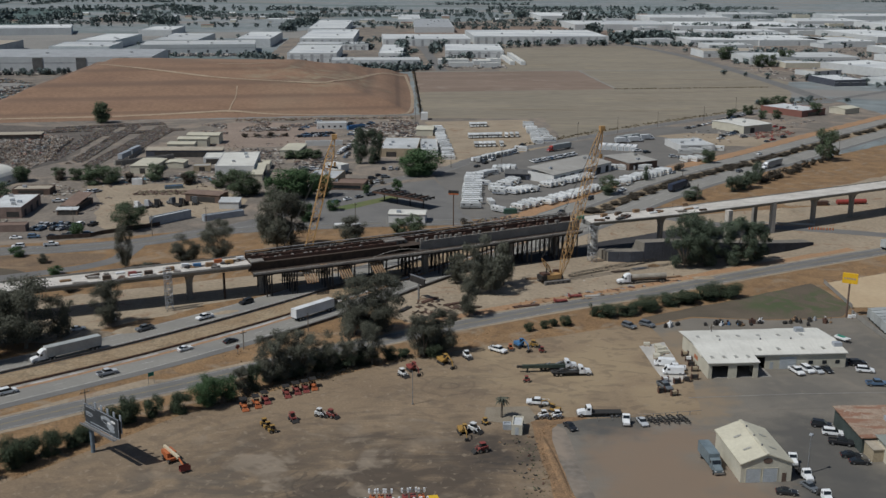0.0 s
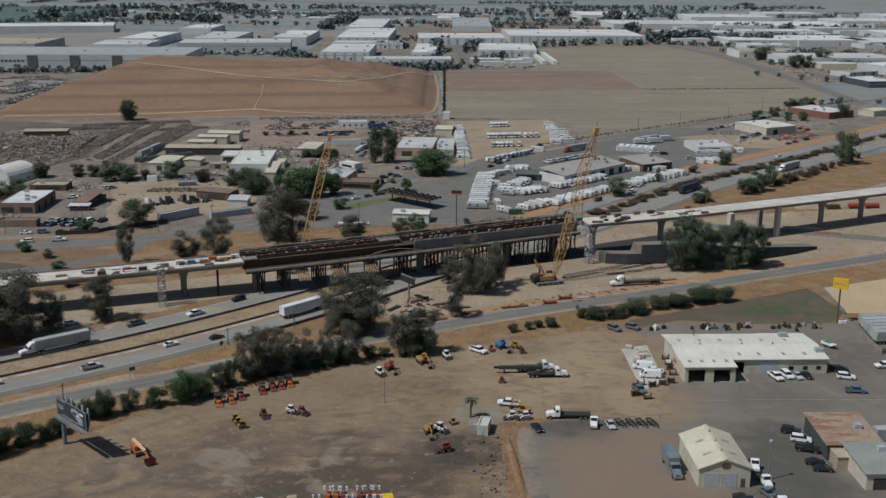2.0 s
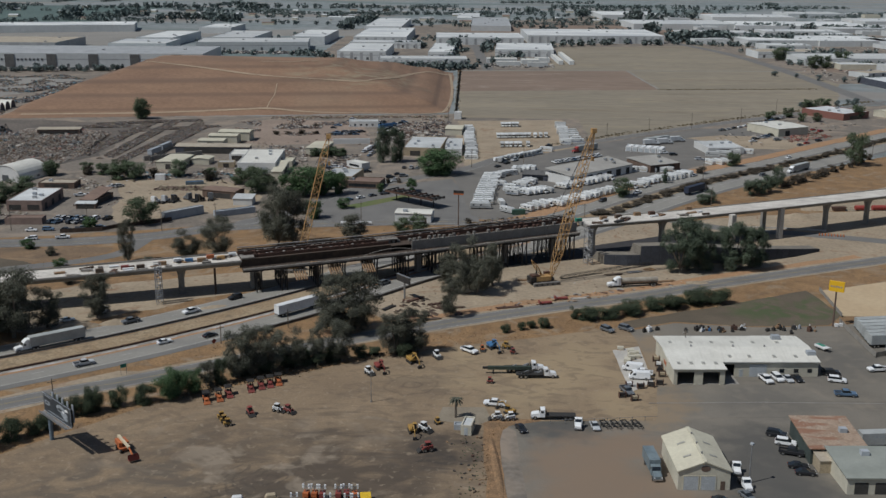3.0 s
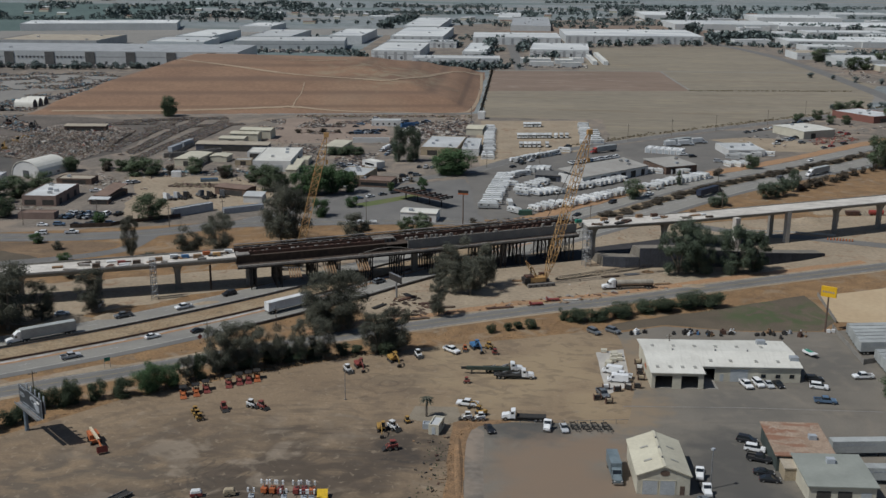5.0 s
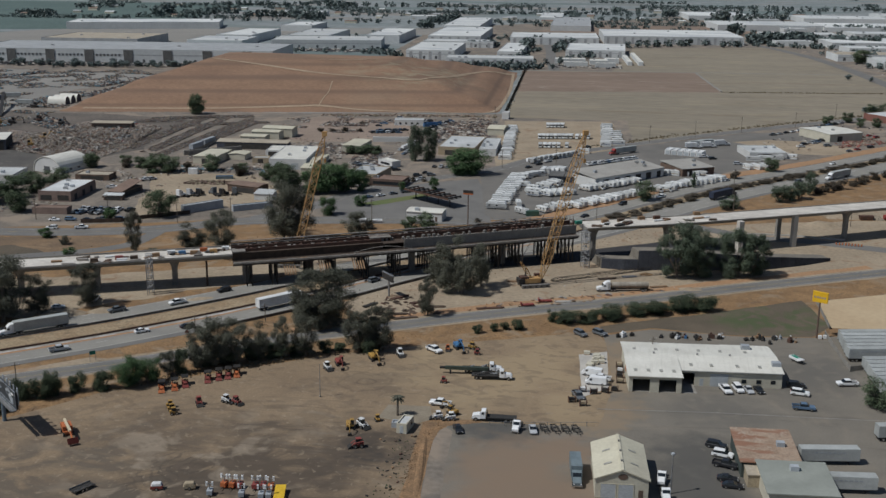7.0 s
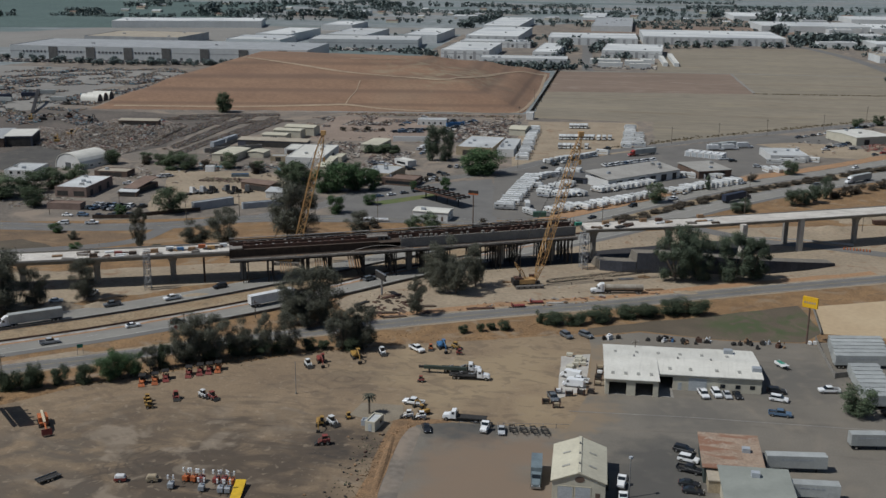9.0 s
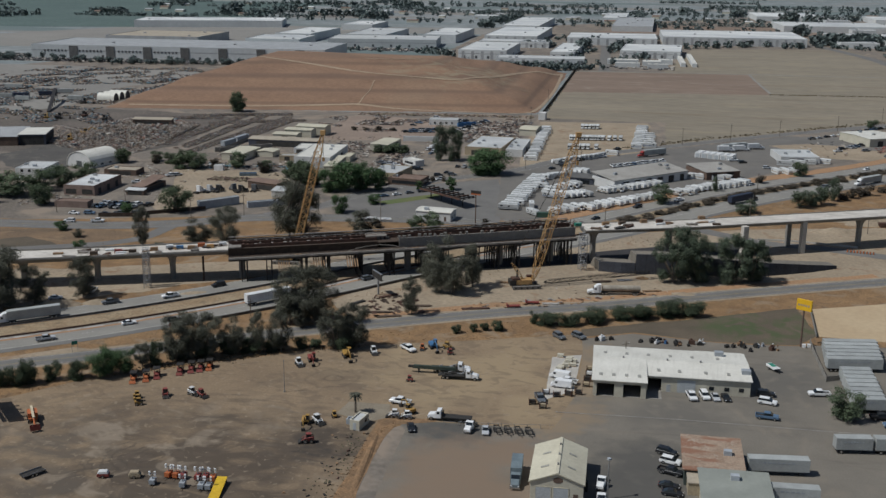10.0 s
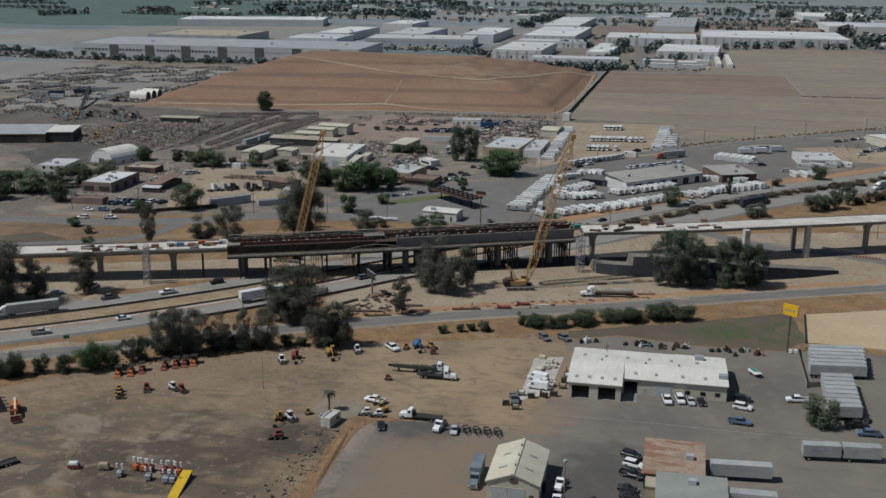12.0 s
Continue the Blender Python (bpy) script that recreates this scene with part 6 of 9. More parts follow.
def wall_run(x0, x1, y0, y1, z0, z1, m=wall_cream, name="wall"):
    return part(name, boxes((x0, x1, y0, y1, z0, z1)), m, workshop)


for x0, x1, z0 in ((0, 1.0, 0), (5.6, 8.0, 0), (12.6, 14, 0), (1.0, 5.6, 3.7), (8.0, 12.6, 3.7)):
    wall_run(x0, x1, 0, 0.25, z0, 4.5)
wall_run(0, 0.25, 0.25, 24, 0, 4.5)
wall_run(13.75, 14, 0.25, 6, 0, 4.5)
for x0, x1, z0 in ((14, 14.6, 0), (14.6, 18.2, 3.6), (18.2, 41.6, 0)):
    wall_run(x0, x1, 6, 6.25, z0, 4.2)
wall_run(41.35, 41.6, 6.25, 26.5, 0, 4.2)
wall_run(0.25, 28, 23.75, 24, 0, 4.3)
wall_run(28, 41.35, 26.25, 26.5, 0, 4.2)
wall_run(28, 28.25, 24, 26.25, 0, 4.2)
# near-black partitions: the bays' inner shade is in their colour
wall_run(18.3, 18.5, 6.25, 23.7, 0, 4.0, inside, "partition")
wall_run(0.3, 18.2, 14, 14.2, 0, 4.0, inside, "partition")
wall_run(0.3, 18.2, 0.3, 23.7, -0.02, 0.03, old_concrete, "bay_floor")
for x0, x1, y0, y1, z0, z1, mid in ((-0.4, 14.3, -0.5, 15.2, 4.52, 5.3, 0), (-0.4, 42.0, 5.6, 26.9, 4.3, 5.3, 0)):
    bm = bmesh.new()
    ym, xo = 15.2, 0.0
    pts = [(y0, z0), (ym, z1), (y1, 4.3), (y1, 4.5), (ym, z1 + 0.2), (y0, z0 + 0.2)] if y1 > ym + 1 else [(y0, z0), (ym, 5.32), (ym, 5.52), (y0, z0 + 0.2)]
    prism(bm, pts, x0, x1)
    bmesh.ops.transform(bm, matrix=Matrix(((0, 1, 0, 0), (1, 0, 0, 0), (0, 0, 1, 0), (0, 0, 0, 1))), verts=bm.verts)
    bmesh.ops.recalc_face_normals(bm, faces=bm.faces)
    part("roof", bm, metal_white, workshop)
wall_run(28.2, 41.5, 26.6, 27.6, 4.1, 4.35, metal_white, "rear_canopy")
for x, y, z in [(2, 3.6, 4.9), (5.4, 3.6, 4.9), (8.8, 3.6, 4.9), (12.2, 3.6, 4.9), (17.5, 9.2, 4.86), (23, 9.2, 4.86), (30, 9.2, 4.86), (36, 9.2, 4.86), (3, 19.5, 5.13), (9, 19.5, 5.13), (15, 19.5, 5.13), (21, 19.5, 5.13), (27, 19.5, 5.13), (34, 19.5, 5.13)]:
    part("skylight", boxes((x - 0.45, x + 0.45, y - 0.9, y + 0.9, z - 0.1, z + 0.1)), skylight, workshop)
for x, y in ((33.5, 22.5), (39.5, 9.5)):
    part("air_conditioner", bevelled(boxes((x, x + 2.4, y, y + 1.8, 4.7, 6.0)), 0.1), box_grey, workshop)
for x in (8, 20, 29):
    part("roof_vent", rod(bmesh.new(), (x, 15.2, 5.3), (x, 15.2, 6.0), 0.25, sides=8), grey_steel, workshop)
part("roller_door", boxes((22.4, 27.2, 5.92, 6.0, 0, 3.6)), roller, workshop, "grey roller door")
for x in (30.8, 34.8, 38.6):
    part("window", boxes((x, x + 1.3, 5.94, 6.0, 1.2, 2.3)), glass, workshop)
part("side_door", boxes((19.6, 20.6, 5.95, 6.0, 0, 2.1)), roller, workshop)
part("banner", boxes((-0.05, 0.0, 9.5, 12.5, 1.6, 2.8)), orange, workshop, "orange banner")
part("gutter", boxes((14.0, 42.0, 5.5, 5.62, 4.2, 4.34)), grey_steel, workshop)

# the cream gabled shed
shed = thing("cream_shed", "cream metal shed with gable roof and two roller doors", "building", pose(70.8, 222.6, 0.055, 0, 0, 4.0))
wall_part(11.4, 17.4, 4.5, "gable_y", 0.38, wall_cream, shed)
roof_part(11.4, 17.4, 4.5, "gable_y", 0.38, 0.35, metal_cream, shed)
for x in (-2.9, 0.9):
    part("roller_door", boxes((x - 1.6, x + 1.6, -8.76, -8.66, 0, 3.3)), roller, shed, "pale grey roller door")
    part("door_frame", boxes((x - 1.75, x - 1.6, -8.78, -8.66, 0, 3.45), (x + 1.6, x + 1.75, -8.78, -8.66, 0, 3.45), (x - 1.6, x + 1.6, -8.78, -8.66, 3.3, 3.45)), metal_cream, shed)
part("small_door", boxes((3.6, 4.6, -8.75, -8.66, 0, 2.1)), wall_brown, shed, "dark brown door")
bm = bmesh.new()
bmesh.ops.create_circle(bm, cap_ends=True, radius=0.7, segments=20, matrix=pose(0.2, -8.76, 5.1, 90) @ Matrix.Diagonal((1.5, 1, 1, 1)))
part("badge", bm, wall_brown, shed, "dark oval badge on the gable")
for s in (-1, 1):
    for y in (-4, 2.5):
        bm = boxes((-0.9, 0.9, -0.35, 0.35, 0, 0.06))
        ob = part("skylight", bm, skylight, shed)
        ob.matrix_basis = Matrix.Translation((s * 2.9, y, 4.5 + 2.8 * 0.38 + 0.3)) @ pose(0, 0, 0, 0, s * 20.8, 0)
part("ridge_cap", boxes((-0.35, 0.35, -9.05, 9.05, 6.86, 6.98)), metal_cream, shed)
for y in (-5, 0, 5):
    part("ridge_vent", rod(bmesh.new(), (0, y, 6.9), (0, y, 7.4), 0.2, sides=8), grey_steel, shed)
part("cabinet", boxes((5.75, 6.5, -3.0, -1.8, 0, 2.2)), under, shed)

building("low workshop with patched rust-red roof and open front", 103.9, 236.8, 12.8, 15.8, 3.9, 3, wall_green, roof_rust, "mono", 0.05, 0.5, front=[(-4, 2.5, 0.1, 2.6, inside)], units=1)
building("low workshop with grey-green metal roof", 108.7, 221.5, 14.2, 13.4, 3.9, 4, wall_cream, roof_green_grey, "mono", 0.06, 0.5, front=[(-4, 3, 0.1, 2.8, inside), (0.5, 3, 0.1, 2.8, inside), (5, 2.2, 0.1, 2.6, roller)], units=1)
# solid low block added for the workshop's tan end wall
building("tan end wall of the workshop, built as a low block", 100.0, 226.6, 2.6, 5, 2.9, 4, wall_tan, roof_tan, "mono", 0.04, 0.2, name="porch")
building("small white site cabin with flat roof", 18.7, 240.4, 2.6, 5.6, 2.6, -8, wall_cream, roof_pale, "flat", front=[(0, 0.9, 0.05, 2.0, roller)], side=[(1, 1.2, 1.0, 1.9, glass)], name="site_cabin")

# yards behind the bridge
# D: dark sheets on solid walls, painted as the shade of open fronts
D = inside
for label, x, y, L, W, h, turn, wall, roof, style, front, side, units in [
    ("brick building with pale flat roof", -194.5, 474, 16, 29, 5, 4, wall_brick, roof_pale, "flat", [(-4.2, 5.5, 0.6, 3.0, D), (4.2, 5.5, 0.6, 3.0, D)], [(-9, 3, 0.1, 3, D), (0, 3, 0.1, 3, D), (9, 3, 0.1, 3, D)], 4),
    ("low brown brick building with flat roof", -183, 438, 16, 6, 3, 6, wall_brick, roof_brown, "flat", [], [], 0),
    ("low shed with tan roof", -200, 514, 18, 10, 3, 4, wall_brown, roof_tan, "flat", [(0, 12, 0.1, 2.3, D)], [], 1),
    ("cream metal shed with gable roof", -160, 576, 13, 24, 4, -2, wall_cream, metal_cream, "gable_y", [(0, 3, 0.1, 3, D)], [], 0),
    ("small cream shed with gable roof", -147, 585, 10, 10, 3, -2, wall_cream, metal_cream, "gable_y", [], [], 0),
    ("long dark open shed with tan roof", -150, 618, 44, 7, 4, 2, wall_dark, roof_tan, "mono", [(0, 34, 0.1, 3.2, D)], [], 0),
    ("cream shed with stepped roofs", -157, 641, 16, 10, 4, 0, wall_cream, metal_cream, "gable_x", [(0, 4, 0.1, 3, D)], [], 0),
    ("cream shed with stepped roofs", -153, 654, 18, 10, 5, 0, wall_cream, metal_cream, "gable_x", [], [], 0),
    ("cream shed with stepped roofs", -149, 667, 20, 12, 5.5, 0, wall_cream, metal_cream, "gable_x", [], [], 0),
    ("large white warehouse with pale roof", -111.5, 578, 20.5, 43, 6, 5, wall_white, metal_white, "flat", [(4, 4, 0.1, 3.6, roller)], [(-12, 4, 0.1, 4, D), (-4, 4, 0.1, 4, D), (6, 4, 0.1, 4, D)], 3),
    ("white annex building with flat roof", -129, 600.5, 11, 17, 4, 5, wall_white, metal_white, "flat", [(0, 8, 0.1, 3.2, D)], [], 0),
    ("cream lean-to beside the warehouse", -97.2, 560, 5.6, 27, 3.2, 4, wall_cream, metal_cream, "mono", [], [(0, 10, 0.1, 2.5, D)], 0),
    ("small cream lean-to behind the warehouse", -97.4, 584, 5, 13, 3.2, 4, wall_cream, metal_cream, "flat", [], [], 0),
    ("long pale green container wall of the far yard", -73.5, 659, 23, 3, 3, 10, wall_white, roof_grey, "flat", [], [], 0),
    ("white and blue office trailer among parked cars", -57.8, 580, 12.5, 6, 3.4, -40, wall_white, metal_white, "flat", [(0, 8, 1.0, 2.2, glass)], [], 0),
    ("small grey cabin with flat roof", -131, 576, 9, 8, 3, 10, wall_tan, roof_stone, "flat", [(0, 3, 0.1, 2.4, D)], [], 0),
    ("blue covered skip in the pale yard", -134.5, 526.5, 9, 3, 1.6, 20, box_teal, blue_paint, "flat", [], [], 0),
    ("white box body standing on the pale yard", -155.5, 536, 5, 3.2, 3, 10, box_white, box_white, "flat", [], [], 0),
    ("cream metal shed with gable roof", -88, 628, 11, 24, 4, -4, wall_cream, metal_cream, "gable_y", [], [(0, 14, 0.1, 3, D)], 0),
    ("tan office building with pale roof", -60, 541, 16, 22, 5, -8, wall_tan, roof_pale, "flat", [(0, 12, 1, 2.6, D)], [], 3),
    ("low brown office with dark windows", -47, 530, 18, 12, 3.6, -6, wall_brown, roof_brown, "flat", [(0, 14, 0.8, 2.4, glass)], [(0, 8, 0.8, 2.4, glass)], 2),
    ("brown shed with open front", -112, 499, 18, 9, 3.6, -16, wall_brown, roof_brown, "gable_x", [(0, 13, 0.1, 2.6, D)], [], 0),
    ("white shed beside the road", -98, 484, 9, 7, 3, 0, wall_white, roof_pale, "mono", [], [], 0),
    ("white modular office with low roof", -15, 459, 16, 9, 3.8, -4, wall_white, metal_white, "gable_x", [(-4, 1, 1, 2, glass), (2, 1, 1, 2, glass), (5.5, 1, 0.1, 2.1, wall_brown)], [(-2, 1, 1, 2, glass), (2, 1, 1, 2, glass)], 1),
    ("white hall with flat roof and tan wall", -25, 640, 22, 42, 5.0, -2, wall_tan, roof_pale, "flat", [(-4, 6, 0.1, 3, D)], [], 3),
    ("white hall with roof hatches", -8, 640, 10, 40, 4.4, 2, wall_white, roof_pale, "flat", [], [(0, 6, 0.1, 3, D)], 4),
    ("cream shed with low roof", -11, 707, 11, 18, 4, -4, wall_cream, metal_cream, "gable_x", [], [], 0),
    ("white block on the boundary", -13, 776, 5, 8, 5, 0, wall_white, wall_white, "flat", [], [], 0),
    ("open shed with brown roof over stored goods", -168.3, 482, 7, 19, 2.8, -6, wall_brown, roof_brown, "mono", [(0, 5, 0.1, 2.2, D)], [(0, 15, 0.1, 2.2, D)], 0),
    ("low pale canopy before the brown shed", -168, 468.6, 9, 3.6, 2.3, 4, wall_brown, roof_pale, "mono", [(0, 7.6, 0.1, 1.9, D)], [], 0),
    ("long grey storage trailer beside the road", -118.6, 455.4, 20, 2.9, 3.8, 50, box_grey, roof_pale, "flat", [], [], 0),
    ("long pale blue-grey storage container", -97, 462.2, 19, 2.8, 2.7, 36, box_grey, box_grey, "flat", [], [], 0),
    ("sales hall with long grey roof", 69, 566, 52, 17, 4.6, 47, wall_white, roof_stone, "mono", [(-18, 4, 0.1, 3.5, D), (-10, 4, 0.1, 3.5, D), (-2, 4, 0.1, 3.5, D), (6, 4, 0.1, 3.5, D), (14, 4, 0.1, 3.5, D), (22, 3, 0.1, 3.5, D)], [], 4),
    ("small dark showroom kiosk", 40, 556, 13, 8, 3, -8, wall_dark, roof_dark, "mono", [(0, 9, 0.1, 2.2, glass)], [], 0),
    ("low service hall with grey roof", 106, 594, 20, 22, 4, 30, wall_brown, roof_stone, "mono", [(-5, 4, 0.1, 3.2, D), (4, 4, 0.1, 3.5, D)], [(0, 5, 0.1, 3.5, D)], 2),
    ("low hall with flat pale roof", 153, 656, 22, 26, 4, 10, wall_white, roof_pale, "flat", [(0, 12, 0.1, 3, D)], [], 3),
    ("cream hall with white roof", 206, 733, 26, 30, 5, 30, wall_cream, metal_white, "gable_x", [(-5, 4, 0.1, 3.5, D)], [(0, 12, 0.1, 4, D)], 2),
    ("red-fronted market with pale roof", 268, 818, 28, 38, 5, 35, paint("market_red", (0.2, 0.085, 0.065), 0.7), roof_pale, "flat", [(0, 14, 0.1, 3, glass)], [], 4),
    ("small cream office with gable roof", 309, 822, 18, 14, 4, 35, wall_cream, metal_cream, "gable_x", [], [], 0),
    ("white two-storey office block", -240, 496, 15, 20, 6, 10, wall_white, roof_pale, "flat", [(-4, 1.5, 1, 2.4, glass), (0, 1.5, 1, 2.4, glass), (4, 1.5, 1, 2.4, glass), (-4, 1.5, 4, 5.4, glass), (0, 1.5, 4, 5.4, glass), (4, 1.5, 4, 5.4, glass)], [(0, 2, 1, 2.4, glass)], 2),
    ("large brown shed of the scrap yard with grey roof", -345, 577, 72, 32, 5.4, 20, wall_brown, roof_grey, "mono", [(0, 50, 0.1, 5.0, D)], [], 0),
    ("open scrap shed with white roof over dark bays", -303, 590, 16, 22, 6.2, 20, wall_dark, metal_white, "mono", [(0, 14, 0.1, 5.2, D)], [(0, 19, 0.1, 5.2, D)], 0),
    ("long open shed with tan roof on the scrap yard", -266, 670, 27, 6, 4.4, 8, wall_brown, roof_tan, "mono", [(0, 24, 0.1, 3.3, D)], [], 0),
]:
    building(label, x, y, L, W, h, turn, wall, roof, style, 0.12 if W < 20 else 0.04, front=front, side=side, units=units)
for k in range(6):
    building("white storage unit with roller door", 99 + k * 3.6, 652 - k * 1.2, 3.4, 9, 3, -18, box_white, box_white, "flat", front=[(0, 2.4, 0.1, 2.4, roller)], name="storage_unit", group="storage units in a row", category="container")
for k in range(3):
    building("weathered grey shipping container", -178 + k * 9.0, 592 + k * 7.5, 2.5, 12, 2.5, -50, old_concrete, old_concrete, "flat", name="shipping_container", group="containers along the scrap yard", category="container")


def vault(label, x, y, L, W, h, turn, roof, wall, name="quonset_hut"):
    """A hall with a round roof, its axis along y."""
    root = thing(name, label, "building", pose(x, y, 0.03, 0, 0, turn))
    n = 14
    arc = [(-W / 2 * math.cos(math.pi * k / n), h * math.sin(math.pi * k / n) ** 0.8) for k in range(n + 1)]
    part("roof", prism(bmesh.new(), arc + [(u * 0.97, v * 0.97) for u, v in arc[::-1]], -L / 2, L / 2), roof, root)
    part("end_wall", prism(bmesh.new(), [(u * 0.95, v * 0.95) for u, v in arc], -L / 2 + 0.3, -L / 2 + 0.5), wall, root)
    part("end_wall", prism(bmesh.new(), [(u * 0.95, v * 0.95) for u, v in arc], L / 2 - 0.5, L / 2 - 0.3), wall, root)
    part("door", boxes((-2, 2, -L / 2 + 0.2, -L / 2 + 0.29, 0, 3.4)), dock_dark, root)
    for s in (-3, 3):
        part("window", boxes((W / 2 * 0.93, W / 2 * 0.99, s - 1, s + 1, 0.6, 2.0)), dock_dark, root)


vault("white round-roofed hut with grey end walls", -230, 534, 22, 19, 8.5, -15, metal_white, wall_white)
for k in range(3):
    vault("white fabric shelter with round roof", -365, 781 + k * 9, 15, 8, 6, 90, metal_white, dock_dark, "fabric_shelter")

# the far warehouses, with dock doors and roof units
wh_wall = mat("warehouse_wall", (0.54, 0.55, 0.54), (0.46, 0.47, 0.465), 0.8, s1=0.02, s2=0.3, fine=0.06, shift=0.12)
wh_roof = mat("warehouse_roof", (0.58, 0.58, 0.555), (0.48, 0.485, 0.47), 0.8, s1=0.015, s2=0.2, fine=0.07, shift=0.16)

overlay(wh_roof, (0.36, 0.375, 0.39), "noise", 0.02, 0.5, 0.62, 0.7, squeeze=(0.6, 2.0, 1), turn=-5, distort=0.4)


def warehouse(x, y, L, W, h, turn, roof=None, wall=None, docks=True, label="large pale concrete warehouse with flat roof"):
    root = thing("warehouse", label, "warehouse", pose(x, y, 0, 0, 0, turn), "far warehouses")
    wall_part(L, W, h, "flat", 0, wall or wh_wall, root)
    bm = bmesh.new()
    box(bm, -L / 2 + 0.3, L / 2 - 0.3, -W / 2 + 0.3, W / 2 - 0.3, h - 0.9, h - 0.5)
    part("roof", bm, roof or wh_roof, root)
    r = random.Random(int(x) * 3 + int(y))
    if docks and y < 1500:
        n = max(3, min(6, int(L / 14)))
        for k in range(n):
            u = -L / 2 + (k + 0.5) * L / n
            part("dock_door", boxes((u - 1.4, u + 1.4, -W / 2 - 0.1, -W / 2 + 0.05, 1.0, 4.2)), dock_dark, root)
        part("wall_band", boxes((-L / 2, L / 2, -W / 2 - 0.08, -W / 2, h * 0.55, h * 0.62)), roof_grey, root)
        n = max(2, min(3, int(W / 30)))
        for k in range(n if y < 1300 else 1):
            v = -W / 2 + (k + 0.5) * W / n
            part("dock_door", boxes((L / 2 - 0.05, L / 2 + 0.1, v - 1.6, v + 1.6, 1.0, 4.4)), dock_dark, root)
    for k in range(max(1, min(3, int(L * W / 1200)))):
        u, v = r.uniform(-0.44, 0.44) * L, r.uniform(-0.42, 0.42) * W
        part("roof_unit", boxes((u - 1.5, u + 1.5, v - 1.2, v + 1.2, h - 0.5, h + 1.0)), roof_grey, root)
    return root


big = warehouse(-474.6, 1156.3, 340, 105, 15, 5, roof_grey, None, True, "very long pale warehouse with tall dark front panels")
for k in range(8):
    u = -119.5 + k * 43.6
    if abs(u) < 165:
        # evenly dark box, slightly proud of the front wall
        part("recessed_bay", boxes((u - 5, u + 5, -53.1, -52.4, 0, 14.0)), roof_dark, big, "tall dark panel on the warehouse front")
for k in range(40):
    u = -154 + k * 4.2
    if all(abs(u + 119.5 - 43.6 * j) > 7 for j in range(8)):
        part("window", boxes((u - 1.0, u + 1.0, -52.8, -52.45, 7.4, 9.6)), dock_dark, big)
for row in [(-605, 1352, 128, 110, 11, 3, roof_tan, roof_grey), (-700, 1690, 238, 95, 11, 17), (-440, 1343, 71, 80, 11, 5), (-309, 1382, 140, 75, 11, 9), (-450, 1475, 50, 136, 11, 1), (-353, 1493, 58, 138, 11, 2), (-256, 1527, 46, 150, 11, 2),
            (-440, 1712, 50, 105, 9, 2), (-150, 1286, 56, 122, 11, 2), (-160, 1566, 72, 205, 11, 2), (-185, 1818, 58, 245, 11, 2), (-143, 1425, 92, 40, 8, 2), (-72, 1168, 94, 34, 10, 5), (-62, 1332, 28, 138, 8, 1), (-25, 1532, 120, 100, 10, 4),
            (134, 1602, 190, 150, 11, 4), (38, 1350, 70, 105, 9, 0), (-18, 1908, 65, 268, 9, 2, roof_grey), (-65, 2112, 42, 190, 9, 2), (377, 1034, 32, 52, 6, 12, roof_pale, wall_dark), (410, 1270, 130, 72, 8, 6), (352, 1345, 75, 48, 8, 6, roof_tan),
            (458, 1138, 66, 95, 9, 25), (440, 1572, 200, 105, 8, 5), (505, 1945, 232, 140, 8, 5), (558, 1545, 70, 90, 8, 10), (662, 1680, 90, 180, 9, 10), (304, 1927, 173, 130, 10, 6), (620, 1400, 110, 80, 8, 8), (560, 1290, 70, 50, 7, 20),
            (700, 1500, 120, 70, 9, 8), (840, 1950, 160, 120, 10, 8), (720, 2080, 140, 110, 9, 6), (380, 1460, 60, 45, 7, 6), (300, 1560, 50, 40, 7, 5), (330, 1700, 110, 60, 8, 5), (470, 1750, 120, 60, 8, 6), (600, 1840, 130, 60, 8, 6),
            (250, 2260, 120, 160, 9, 4), (480, 2200, 160, 120, 9, 4), (-560, 2120, 90, 60, 8, 6), (-300, 2060, 60, 40, 7, 4), (900, 2300, 200, 120, 9, 6), (640, 2350, 120, 100, 9, 6), (390, 1120, 40, 26, 5, 30, roof_tan), (430, 1040, 40, 30, 5, 30)]:
    hall = warehouse(*row)
    x, y, L, W, h = row[:5]
    if -200 < x < 200 and y < 1650 and L > 50:
        # grey strips on the wall face paint the shadows between its pale panels
        for k in range(int(L / 11)):
            u = -L / 2 + (k + 0.5) * L / int(L / 11)
            part("recessed_bay", boxes((u - 1.7, u + 1.7, -W / 2 - 0.14, -W / 2 - 0.02, 0, h - 1.6)), roof_grey, hall, "grey strip painted as the shade of a wall bay")
rng = random.Random(21)
for k in range(46):
    x, y = rng.uniform(300, 900), rng.uniform(1150, 2350)
    warehouse(x, y + (x - 300) * 0.1, rng.uniform(22, 60), rng.uniform(16, 40), rng.uniform(5, 8), rng.choice((5, 6, 8)), rng.choice((wh_roof, roof_pale, roof_grey, roof_tan)), rng.choice((wh_wall, wall_cream, wall_white)), False, "small pale industrial building with flat roof")
for k in range(40):
    x, y = rng.uniform(-1100, 500), rng.uniform(1880, 2500)
    building("small house with pale roof far off", x, y, rng.uniform(10, 22), rng.uniform(8, 14), rng.uniform(3, 5), rng.uniform(-10, 15), wall_cream, rng.choice((roof_pale, roof_grey, roof_brown)), "gable_x", 0.3, name="house", group="far houses", category="house")
for k, x in enumerate((74, 86)):
    building("long white row of docked trailers", x, 1270, 5, 125, 4, 4, wh_wall, metal_white, "flat", name="trailer_row", category="trailer")
